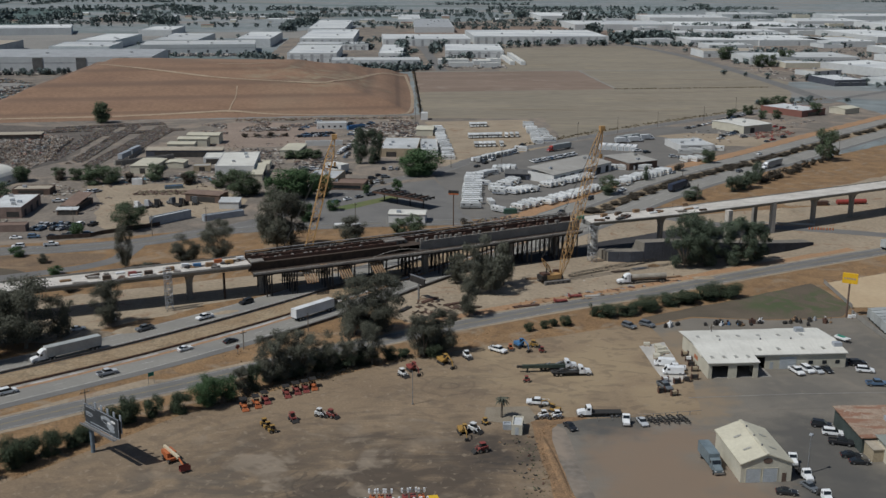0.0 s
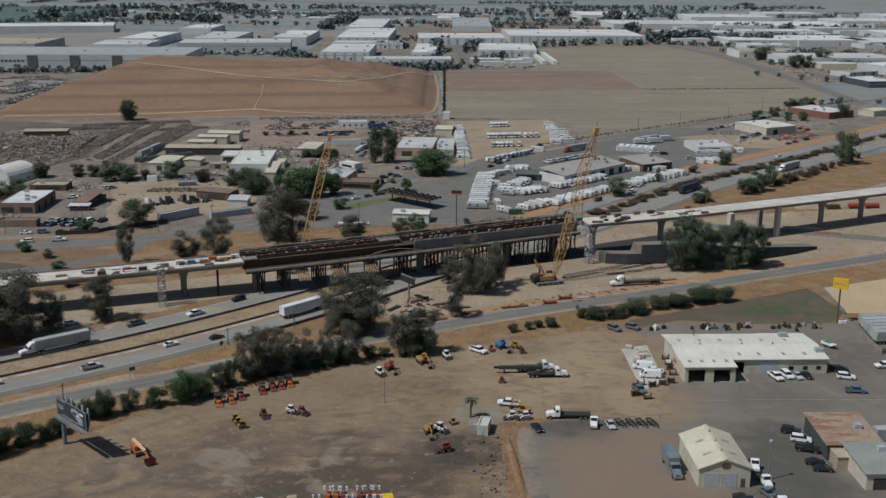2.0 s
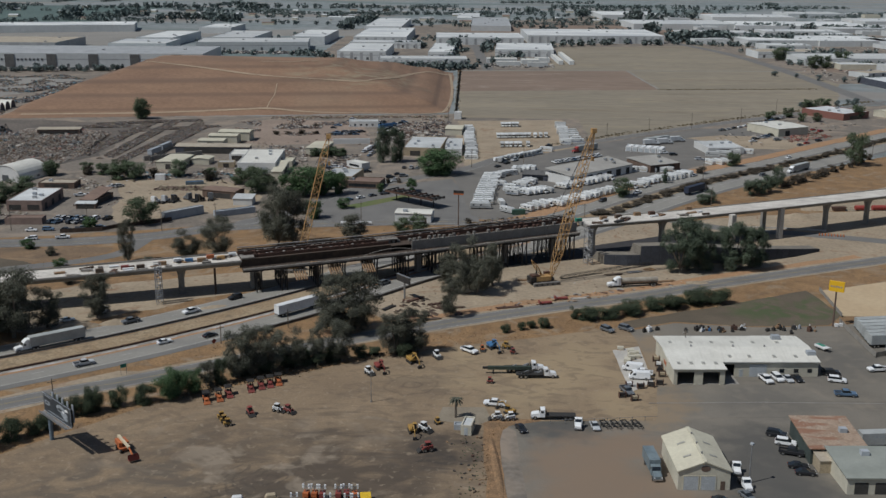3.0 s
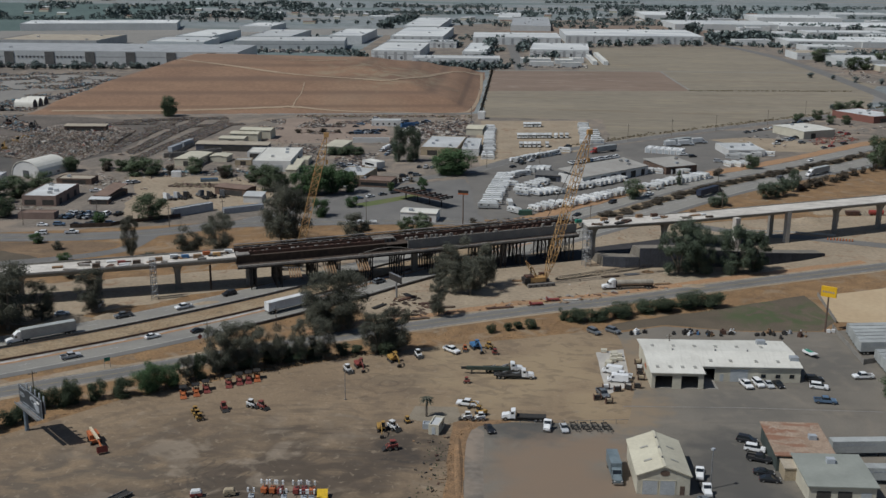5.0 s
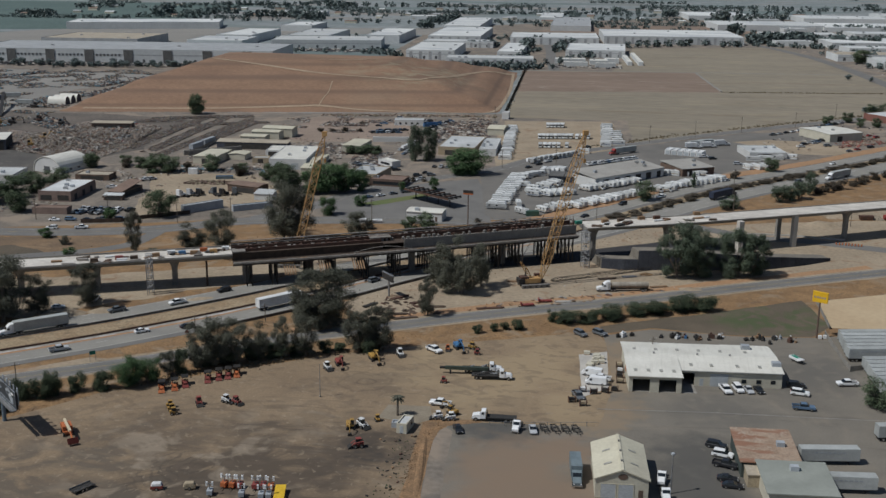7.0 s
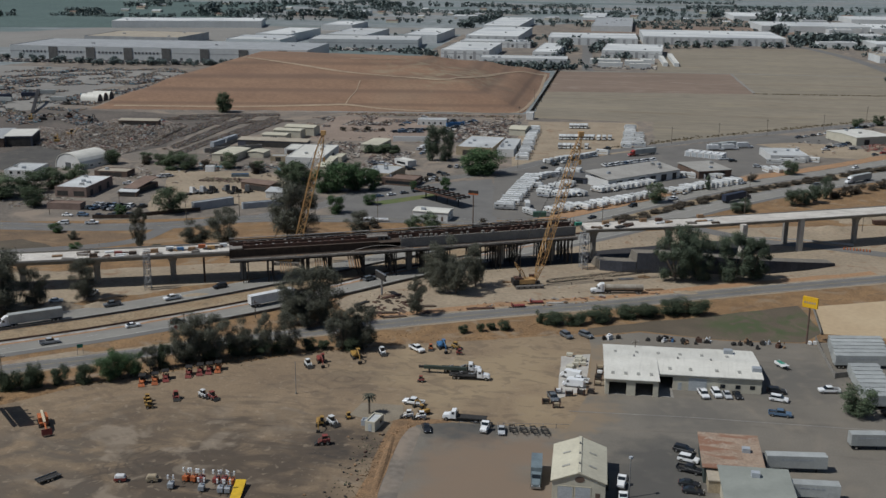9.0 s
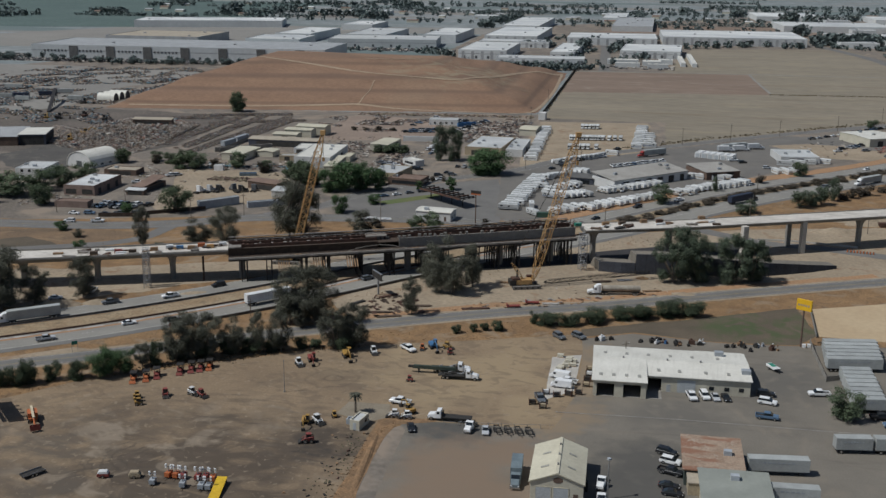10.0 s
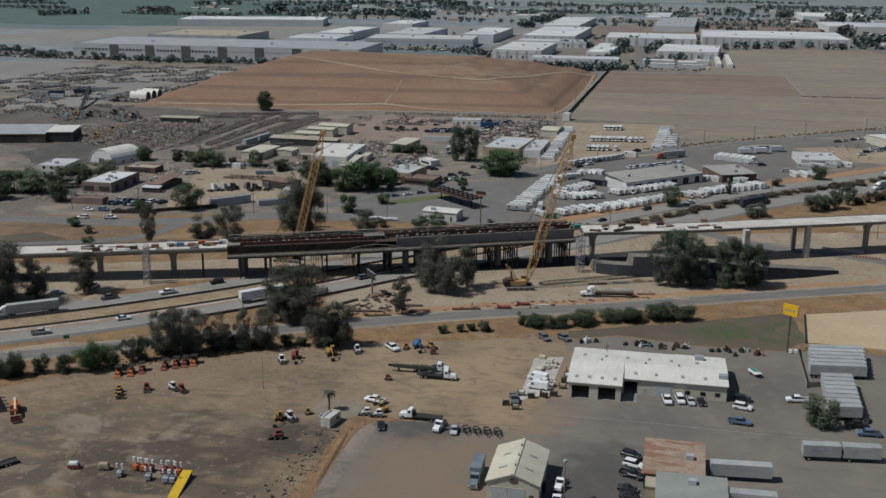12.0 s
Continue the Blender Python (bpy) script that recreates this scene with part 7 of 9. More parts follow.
for x, y, L, W in ((12, 1225, 34, 16), (44, 1215, 20, 22), (58, 1236, 16, 14), (20, 1185, 26, 10), (52, 1180, 22, 9)):
    building("small white yard building with flat roof", x, y, L, W, 5, 3, wh_wall, metal_white, "flat", units=1)
building("white yard office with flat roof", -76, 732, 20, 9, 4, 8, wall_white, roof_pale, "flat", front=[(-6, 1.4, 1, 2.2, glass), (-2, 1.4, 1, 2.2, glass), (2, 1.4, 1, 2.2, glass), (6, 1.4, 1, 2.2, glass)])
for x, y in ((-60, 726), (-58, 730)):
    building("blue shipping container in the far yard", x, y, 10, 2.6, 2.6, 30, blue_paint, blue_paint, "flat", name="shipping_container", category="container")


# ---- the works: cranes, piles, barriers ----
def lattice(bm, a, b, half, lace, bars=0.11, ends=3.0):
    """A square lattice boom from a to b, drawn in at both ends."""
    a, b = Vector(a), Vector(b)
    way = (b - a).normalized()
    u = way.cross(Vector((0, 0, 1))).normalized()
    v = way.cross(u)
    length = (b - a).length
    n = max(4, int(length / lace))

    def corner(s, i):
        w = half * min(1, 0.25 + s / ends * 0.75, 0.25 + (length - s) / ends * 0.75)
        return a + way * s + u * w * (1, 1, -1, -1)[i] + v * w * (1, -1, -1, 1)[i]
    for k in range(n):
        s, t = length * k / n, length * (k + 1) / n
        for i in range(4):
            rod(bm, corner(s, i), corner(t, i), bars, sides=4)
            rod(bm, corner(s, i), corner(t, (i + 1) % 4), bars * 0.7, sides=4)
            rod(bm, corner(t, i), corner(t, (i + 1) % 4), bars * 0.6, sides=4)
    return bm


track_steel = mat("track_steel", (0.23, 0.215, 0.195), (0.13, 0.12, 0.11), 0.7, 0.2, s1=0.8, s2=4)


def crawler_crane(x, y, turn, tip, label):
    root = thing("crawler_crane", label, "crane", pose(x, y, 0.05, 0, 0, turn))
    inv = root.matrix_basis.inverted()
    for s in (-2.7, 2.7):
        part("track", bevelled(boxes((-5.0, 5.0, s - 0.6, s + 0.6, 0, 1.15)), 0.4), track_steel, root)
        for a in range(-4, 5, 2):
            part("roller", rod(bmesh.new(), (a, s - 0.66, 0.55), (a, s + 0.66, 0.55), 0.34, sides=8), under, root)
    part("car_body", boxes((-1.6, 1.6, -2.0, 2.0, 0.5, 1.3)), dark_steel, root)
    part("upper_works", bevelled(boxes((-3.6, 2.2, -1.6, 1.6, 1.35, 3.0)), 0.12), crane_yellow, root)
    part("engine_cover", bevelled(boxes((-5.0, -2.2, -1.5, 1.5, 3.02, 3.7)), 0.15), rust_steel, root, "rusty brown engine cover")
    part("counterweight", bevelled(boxes((-5.8, -3.62, -1.9, 1.9, 1.4, 3.0)), 0.15), dark_steel, root)
    part("cab", bevelled(boxes((1.0, 3.0, 1.65, 3.0, 1.4, 3.7)), 0.15), rust_steel, root)
    part("cab_glass", boxes((2.5, 3.04, 1.8, 2.85, 2.3, 3.4)), glass, root)
    part("mast", rod(bmesh.new(), (-3.0, 0, 3.6), (-3.0, 0, 6.6), 0.3, 0.2, 6), dark_steel, root)
    foot = Vector((2.6, 0, 2.0))
    top = inv @ Vector(tip)
    part("boom", lattice(bmesh.new(), foot, top, 1.25, 2.9, 0.13, 7.0), crane_yellow, root, "yellow lattice boom")
    part("gantry", lattice(bmesh.new(), (-1.0, 0, 3.3), (-5.0, 0, 9.0), 0.6, 2.0, 0.09), crane_yellow, root)
    bm = bmesh.new()
    for s in (-0.5, 0.5):
        rod(bm, (-5.0, s, 9.0), top, 0.06, sides=4)
    part("pendant", bm, dark_steel, root)
    bm = bmesh.new()
    rod(bm, top, top - Vector((0, 0, 9)), 0.07, sides=4)
    part("hoist_rope", bm, dark_steel, root)
    part("hook_block", bevelled(boxes((top.x - 0.4, top.x + 0.4, top.y - 0.4, top.y + 0.4, top.z - 10.5, top.z - 9)), 0.1), crane_yellow, root)
    part("boom_head", bevelled(boxes((top.x - 0.9, top.x + 0.9, top.y - 0.7, top.y + 0.7, top.z - 0.6, top.z + 1.0)), 0.15), crane_yellow, root)
    return root


crawler_crane(40.1, 366.5, 22, (56.1, 373.6, 54.0), "yellow crawler crane with tall lattice boom on pale soil")
crawler_crane(-52.9, 374.6, 8, (-38.3, 377, 50), "yellow crawler crane with tall lattice boom behind the bridge")
laid = thing("boom_section", "dark lattice boom section lying on the ground", "crane part", pose(0, 0, 0))
part("lattice", lattice(bmesh.new(), (46, 372, 0.7), (84, 396, 0.7), 0.6, 2.2, 0.08, 0.5), dark_steel, laid)


def heap(name, label, x, y, a, b, h, turn, material, seed=0, flat=0.0, kind="", square=1.0):
    """A mound of loose stuff; flat: share of its breadth that is level on top."""
    bm = bmesh.new()
    rings, n = 7, 26
    rows = []

    def sq(v):
        return math.copysign(abs(v) ** square, v)
    for j in range(rings + 1):
        r = 1 - j / rings * (1 - flat)
        z = h * (j / rings) ** 0.9
        rows.append([bm.verts.new((a * r * (1 + 0.16 * noise.noise(Vector((math.cos(q), math.sin(q), j * 0.35 + seed)))) * sq(math.cos(q)), b * r * (1 + 0.16 * noise.noise(Vector((math.sin(q), math.cos(q), seed + 4)))) * sq(math.sin(q)),
                                   z * (1 + 0.15 * noise.noise(Vector((q, j, seed)))) - 0.15)) for q in [math.tau * k / n for k in range(n)]])
    for u, v in zip(rows, rows[1:]):
        for k in range(n):
            bm.faces.new((u[k], u[(k + 1) % n], v[(k + 1) % n], v[k]))
    bm.faces.new(rows[-1])
    ob = part(name, bm, material)
    ob.matrix_basis = pose(x, y, 0.0, 0, 0, turn)
    return tagged(ob, label, "pile", kind=kind)


gravel_top = mat("gravel_top", (0.215, 0.19, 0.155), (0.16, 0.143, 0.12), 0.95, s1=0.2, s2=2, fine=0.2)
# the retaining wall of the ramp: dark panels, filled up behind
panel_slate = mat("panel_slate", (0.062, 0.066, 0.078), (0.046, 0.049, 0.058), 0.9, s1=0.25, s2=2.5, fine=0.25, shift=0.1)
ramp_wall = thing("retaining_wall", "dark slate panel retaining wall with soil filled behind", "wall", pose(0, 0, 0))
WALL = [(63.5, 393.5, 3.9), (72, 392.5, 4.2), (77, 393.2, 4.2), (77.2, 393.2, 7.6), (88, 395.2, 7.6), (105, 398, 6.6), (125, 403, 5.0), (139, 411, 3.2), (151, 420, 1.2)]
for (x0, y0, h0), (x1, y1, h1) in zip(WALL, WALL[1:]):
    n = max(1, int(math.hypot(x1 - x0, y1 - y0) / 3))
    for k in range(n):
        a, b = k / n, (k + 1) / n
        p, q = Vector((x0 + (x1 - x0) * a, y0 + (y1 - y0) * a, 0)), Vector((x0 + (x1 - x0) * b, y0 + (y1 - y0) * b, 0))
        hp, hq = h0 + (h1 - h0) * a, h0 + (h1 - h0) * b
        if (q - p).length < 1:
            continue
        u = (q - p).normalized() * 0.03
        s = Vector((-u.y, u.x, 0)).normalized() * 0.3
        up = Vector((0, 0, 1))
        corners = [p + u, q - u, q - u + s, p + u + s]
        verts = corners + [corners[0] + up * hp, corners[1] + up * hq, corners[2] + up * hq, corners[3] + up * hp]
        new("panel", mesh_of("panel", verts, [(3, 2, 1, 0), (4, 5, 6, 7), (0, 1, 5, 4), (1, 2, 6, 5), (2, 3, 7, 6), (3, 0, 4, 7)], panel_slate)).parent = ramp_wall
verts, faces = [], []
for k, (x, y, h) in enumerate(WALL):
    verts += [(x - 0.1, y + 0.35, 0), (x - 0.1, y + 0.35, h - 0.35), (x - 2.5, y + 5.5, h - 0.2), (x - 4, y + 9, 0)]
    if k:
        faces += [(4 * k - 4 + i, 4 * k + i, 4 * k + i + 1, 4 * k - 3 + i) for i in range(3)]
faces += [(0, 1, 2, 3), tuple(4 * len(WALL) - 4 + i for i in (3, 2, 1, 0))]
new("fill", mesh_of("fill", verts, faces, gravel_top)).parent = ramp_wall
heap("soil_mound", "pile of pale excavated soil", -108, 306, 9, 4, 2.4, 30, pale_soil, 3)
heap("soil_mound", "pile of pale excavated soil", -96, 312, 6, 3, 1.6, 20, pale_soil, 4)
heap("soil_mound", "long pile of brown soil", 157, 480, 12, 5, 2.2, 15, pale_soil, 5)
heap("soil_mound", "pile of reddish soil beside the track", 80, 388, 3, 2, 1.0, 15, dry_grass, 6)
heap("soil_mound", "pile of loose soil under the bridge", 62, 385, 8, 4, 1.6, 20, pale_soil, 7)
for k, (x, y, a, b, h, t) in enumerate([(45, 376, 9, 4, 1.2, 25), (30, 372, 6, 3, 1.5, 10), (95, 372, 5, 2.5, 1.0, 0), (-70, 330, 6, 2, 0.9, 30), (140, 432, 9, 3, 1.2, 20), (175, 500, 14, 6, 3, 20)]):
    heap("soil_mound", "low pile of pale graded soil", x, y, a, b, h, t, pale_soil, 10 + k)
heap("soil_berm", "low reddish dirt berm beside the yard", 26.0, 222, 1.3, 20, 0.7, 6, berm_soil, 8, 0.3)

# loose timber, pipes and steel round the works
def stack(label, x, y, turn, length, n, material, name="timber_stack", w=0.3, h=0.2):
    root = thing(name, label, "material stack", pose(x, y, 0.03, 0, 0, turn), "stacks at the works")
    r = random.Random(int(x * 10))
    for k in range(min(n, 10)):
        row, col = divmod(k, 6)
        u = r.uniform(-0.5, 0.5)
        part("piece", boxes((-length / 2 + u, length / 2 + u, (col - 3) * w * 1.15, (col - 3) * w * 1.15 + w, row * h * 1.05, row * h * 1.05 + h)), material, root)


for row in [("stack of rusty steel beams", -4, 344, 50, 7, 14, rust_steel), ("stack of dark timber planks", -3, 326, 15, 10, 18, dark_timber), ("stack of brown timber planks", 2, 323, 25, 8, 12, form_ply), ("stack of yellow lumber", 84, 373, 20, 6, 18, lumber),
            ("stack of rusty steel beams", 4, 340, 30, 7, 10, rust_steel), ("stack of pale pipes on the ground", 51.5, 349.5, 12, 5, 12, concrete), ("stack of dark timber planks", 28, 338, 20, 9, 12, rust_steel), ("stack of timber forms", 20, 366, 60, 5, 12, form_ply),
            ("stack of timber forms", 66, 380, 20, 6, 12, form_ply), ("stack of grey steel plates", 74, 384, 20, 5, 6, grey_steel), ("stack of steel beams", -12, 334, 60, 6, 10, dark_steel), ("stack of brown planks", 9, 336, 15, 8, 12, form_ply), ("stack of pale sawn lumber", 33, 370, 5, 5, 12, lumber)]:
    stack(*row)
for x, y, t in ((40, 342.5, 20), (45.5, 348, 15)):
    root = thing("work_trailer", "low red work trailer beside the road", "trailer", pose(x, y, 0.05, 0, 0, t) @ Matrix.Diagonal((0.75, 0.75, 0.75, 1)))
    part("bed", bevelled(boxes((-3, 3, -1.1, 1.1, 0.6, 1.1)), 0.05), red_paint, root)
    part("headboard", boxes((-3, -2.6, -1.0, 1.0, 1.1, 2.0)), red_paint, root)
    for s in (-1.0, 1.0):
        wheel(root, 0.4, s), wheel(root, -0.6, s)
tank = thing("tank_truck", "white tractor with long dusty tan tank trailer on the works", "truck", pose(72, 366, 0.05, 0, 0, 192))
cab(tank, P_WHITE, 6.8)
part("tank", rod(bmesh.new(), (-8.5, 0, 2.2), (4.6, 0, 2.2), 1.05, sides=16), mat("tank_tan", (0.36, 0.32, 0.26), (0.24, 0.21, 0.17), 0.6, s1=0.4), tank, "dusty tan tank")
part("frame", boxes((-8.4, 5.4, -0.6, 0.6, 0.8, 1.2)), under, tank)
for xx in (3.4, 4.6, -7.4, -6.2):
    for s in (-1, 1):
        wheel(tank, xx, s, 0.5, 0.45)
for x, y, c, lab in ((-101, 335.5, red_paint, "red"), (-90, 341, lumber, "brown"), (-82, 345, blue_paint, "blue"), (-78, 346, lumber, "brown"), (-72, 349, crane_yellow, "yellow"), (-96, 336.5, form_ply, "brown"), (-69, 353, box_white, "white"), (-86, 345, box_white, "white"), (-108, 331, form_ply, "brown"), (-76, 350, orange, "orange"),
                     (64, 411, lumber, "brown"), (70, 414, form_ply, "brown"), (78, 419, lumber, "brown"), (84, 421, rust_steel, "rusty"), (54, 405, green_paint, "green"), (100, 431, lumber, "brown")):
    p, way, side = deck_frame(x)
    root = thing("material_crate", lab + " crate of building material on the deck", "crate", Matrix.Translation((x, max(y, p.y + 1.6), p.z + 0.03)) @ pose(0, 0, 0, 0, 0, 25), "crates on the bridge deck")
    part("load", bevelled(boxes((-1.3, 1.3, -0.7, 0.7, 0.15, 1.3)), 0.06), c, root)
    part("pallet", boxes((-1.4, 1.4, -0.8, 0.8, 0, 0.14)), lumber, root)

r = random.Random(8)
for k in range(46):
    x = r.uniform(-118, -67) if k < 26 else r.uniform(58, 110)
    p, way, side = deck_frame(x)
    at = p + side * r.uniform(1.0, 8.6) + Vector((0, 0, 0.035))
    c, lab = r.choice(((lumber, "sawn timber"), (form_grey, "grey form panels"), (rust_steel, "rusty reinforcing steel"), (box_white, "white wrapped goods"), (weathered_rail, "pale boards"), (dark_steel, "dark steel parts"), (form_ply, "brown plywood")))
    root = thing("deck_bundle", "bundle of " + lab + " lying on the deck", "material stack", Matrix.Translation(at) @ pose(0, 0, 0, 0, 0, 24 + r.gauss(0, 25)), "bundles on the bridge deck")
    L, w, h = r.uniform(0.5, 2.4), r.uniform(0.25, 0.8), r.uniform(0.2, 0.7)
    part("load", bevelled(boxes((-L, L, -w, w, 0.1, 0.1 + h)), 0.04), c, root)
    part("bearer", boxes((-L * 0.7, -L * 0.5, -w, w, 0, 0.1), (L * 0.5, L * 0.7, -w, w, 0, 0.1)), lumber, root)

# barriers, rails and poles
rail = mat("guard_rail", (0.10, 0.088, 0.078), (0.06, 0.053, 0.048), 0.7, s1=0.4)


def barrier(line, d, material, label, w=0.4, h=0.82):
    pts = offset(line, d)
    verts, faces = [], []
    for k, p in enumerate(pts):
        way = pts[min(k + 1, len(pts) - 1)] - pts[max(k - 1, 0)]
        s = Vector((-way.y, way.x, 0)).normalized() * w / 2
        verts += [p - s + Vector((0, 0, 0.05)), p - s * 0.5 + Vector((0, 0, h)), p + s * 0.5 + Vector((0, 0, h)), p + s + Vector((0, 0, 0.05))]
        if k:
            for i in range(3):
                faces.append((4 * k - 4 + i, 4 * k - 3 + i, 4 * k + 1 + i, 4 * k + i))
    tagged(new("road_barrier", mesh_of("road_barrier", verts, faces, material)), label, "barrier", kind="structure")


near_part = [p for p in freeway if p.x < 60]
barrier(near_part, 6.0, rail, "dark weathered freeway barrier", 0.5, 0.7)
barrier(near_part, -4.9, rust_steel, "low rusty brown freeway barrier", 0.45, 0.6)
barrier([p for p in freeway if -70 < p.x < 20], -18.6, rail, "dark freeway side barrier", 0.5, 0.9)
barrier(smooth_line([(124, 451.5), (140, 452.5), (162, 449)]), 4.6, concrete, "pale concrete road barrier")
for k in range(9):
    root = thing("traffic_barrel", "orange and white traffic barrel", "traffic barrel", pose(158 + k * 1.2, 446.5 - k * 0.2, 0.05), "traffic barrels")
    part("barrel", rod(bmesh.new(), (0, 0, 0.08), (0, 0, 1.0), 0.32, 0.24, 10), orange, root)
    part("base", rod(bmesh.new(), (0, 0, 0), (0, 0, 0.08), 0.42, sides=10), rubber, root)


def pole(x, y, h, label, arm=0.0, name="utility_pole", material=None, cross=True):
    root = thing(name, label, "pole", pose(x, y, 0.02, 0, 0, 40))
    part("pole", rod(bmesh.new(), (0, 0, 0), (0, 0, h), 0.17, 0.11, 8), material or bark, root)
    if cross:
        part("crossarm", boxes((-1.2, 1.2, -0.08, 0.08, h - 1.0, h - 0.85)), material or bark, root)
        for s in (-1.05, 0, 1.05):
            part("insulator", rod(bmesh.new(), (s, 0, h - 0.85), (s, 0, h - 0.6), 0.06), box_white, root)
    else:
        part("lamp_head", bevelled(boxes((-0.35, 0.35, -0.35, 0.35, h - 0.3, h + 0.1)), 0.05), box_grey, root)


pole(82, 218, 9.6, "tall grey lamp pole in the asphalt yard", name="lamp_pole", material=grey_steel, cross=False)
lot_pole = thing("lamp_pole", "thin grey metal pole in the dirt yard", "pole", pose(-7.3, 256, 0.02))
part("pole", rod(bmesh.new(), (0, 0, 0), (0, 0, 9.2), 0.11, 0.07, 8), grey_steel, lot_pole)
part("base", rod(bmesh.new(), (0, 0, 0), (0, 0, 0.35), 0.3, sides=10), old_concrete, lot_pole)
for x, y, h in [(-183, 424, 10), (-153, 432, 11), (-37, 446, 11), (5, 586, 10), (88, 690, 11), (118, 716, 11), (150, 742, 11), (190, 775, 11), (128, 560, 9), (34, 602, 9), (60, 460, 9), (122, 500, 9), (-100, 442, 10), (-68, 452, 10), (165, 545, 9), (240, 640, 9), (225, 820, 12), (-120, 430, 9), (-19, 760, 11), (-22, 870, 11), (170, 480, 9),
                (80, 300, 7), (-88, 246, 8), (-58, 296, 6), (-41, 312, 6)]:
    pole(x, y, h, "brown wooden utility pole with crossarm")


def fence(points, h, label, material, step=3.0, board=True):
    root = thing("fence", label, "fence", pose(0, 0, 0))
    for (x0, y0), (x1, y1) in zip(points, points[1:]):
        a, b = Vector((x0, y0, 0)), Vector((x1, y1, 0))
        n = max(1, int((b - a).length / step))
        turn = math.degrees(math.atan2(y1 - y0, x1 - x0))
        for k in range(n):
            p, q = a.lerp(b, k / n), a.lerp(b, (k + 1) / n)
            ob = part("panel" if board else "rail", boxes((0.06, (q - p).length - 0.06, -0.03, 0.03, 0.15, h - 0.1)) if board else boxes((0.06, (q - p).length - 0.06, -0.03, 0.03, h - 0.15, h - 0.08)), material, root)
            ob.matrix_basis = pose(p.x, p.y, 0.02, 0, 0, turn)
            ob = part("post", boxes((-0.06, 0.06, -0.06, 0.06, 0, h)), material, root)
            ob.matrix_basis = pose(p.x, p.y, 0.02, 0, 0, turn)


fence([(-160.7, 421.7), (-144.7, 426.5), (-141.6, 431), (-128, 442), (-121, 447)], 2.0, "dark board fence along the road", dark_timber, 4)
fence([(-16, 790), (-30, 1125)], 2.4, "dark fence along the field", dark_timber, 12)
fence([(-178, 585), (-180, 640)], 2.4, "grey sheet fence of the scrap yard", old_concrete, 8)
fence([(136, 337), (136.5, 366)], 1.6, "grey wall round the sand field", old_concrete, 4)
fence([(39, 246), (50, 247.5), (66, 250.5)], 1.2, "thin wire fence with grey posts", grey_steel, 3, False)

# ---- signs ----
poster_dark = mat("poster_dark", (0.035, 0.04, 0.045), (0.05, 0.055, 0.06), 0.6, s1=0.4)
poster_grey = mat("poster_grey", (0.33, 0.35, 0.37), (0.22, 0.24, 0.26), 0.6, s1=0.9, s2=5, fine=0.3)
board_at = Vector((-76.3, 223.2, 0))
billboard = thing("billboard", "tall roadside billboard with dark poster on one post", "billboard", pose(board_at.x, board_at.y, 0.03, 0, 0, -42))
part("post", rod(bmesh.new(), (-6.0, 0.3, 0), (-6.0, 0.3, 7.5), 0.5, sides=14), mat("post_blue", (0.15, 0.19, 0.22), (0.11, 0.14, 0.17), 0.6, s1=0.5), billboard)
part("poster", bevelled(boxes((-7.2, 7.0, -0.3, 0.0, 7.5, 12.0)), 0.05), poster_dark, billboard, "dark poster")
part("backing", boxes((-7.1, 6.9, 0.02, 0.25, 7.6, 11.8)), dark_steel, billboard)
for k, (u, v, a, b, m) in enumerate([(2.0, 10.5, 2.3, 0.95, poster_grey), (3.6, 9.5, 1.7, 0.8, poster_grey), (1.6, 10.2, 1.2, 0.4, poster_dark), (4.2, 8.7, 1.2, 0.5, poster_grey), (4.9, 10.9, 0.9, 0.35, box_white), (3.1, 10.1, 0.7, 0.22, box_white)]):
    bm = bmesh.new()
    bmesh.ops.create_circle(bm, cap_ends=True, radius=1, segments=18, matrix=pose(u, -0.31 - 0.006 * k, v, 90) @ Matrix.Diagonal((a, b, 1, 1)))
    part("poster_shape", bm, m, billboard)
for k, (a, b, z) in enumerate([(-6.8, -2.6, 11.5), (-6.6, -4.0, 10.2), (-6.6, -3.6, 9.8), (-6.6, -4.4, 9.4), (-5.0, 3.4, 8.0)]):
    part("poster_bar", boxes((a, b, -0.33, -0.302, z, z + 0.2)), poster_grey, billboard)
part("frame", boxes((-7.3, 7.1, -0.4, -0.305, 7.35, 7.5), (-7.3, 7.1, -0.4, -0.305, 12.0, 12.1), (7.0, 7.12, -0.4, -0.305, 7.5, 12.0)), poster_grey, billboard)
for k in range(5):
    part("top_strut", boxes((-3.9 + k * 2.6, -3.2 + k * 2.6, 0.3, 0.5, 8.6, 13.0)), poster_grey, billboard, "pale upright behind the poster")
part("catwalk", boxes((-7.6, 6.4, -1.5, -0.45, 7.1, 7.2), (-7.6, 6.4, -1.55, -1.5, 7.2, 7.7)), grey_steel, billboard)

sign_yellow = mat("sign_yellow", (0.72, 0.42, 0.02), (0.66, 0.37, 0.02), 0.5, s1=0.5, fine=0.04)
tall_sign = thing("pole_sign", "square yellow sign on a tall dark post", "sign", pose(130.6, 327.6, 0.03, 0, 0, -28))
part("post", rod(bmesh.new(), (0, 0, 0), (0, 0, 12.0), 0.32, 0.26, 10), wall_brown, tall_sign)
part("sign_box", bevelled(boxes((-2.3, 2.3, -0.4, 0.4, 11.6, 14.9)), 0.08), sign_yellow, tall_sign)
for k in range(5):
    part("letter_bar", boxes((-1.8 + k * 0.75, -1.25 + k * 0.75, -0.43, -0.404, 12.9, 13.5)), wall_tan, tall_sign)
gas_sign = thing("pole_sign", "dark and orange sign on a tall brown post", "sign", pose(5, 449, 0.03, 0, 0, -10))
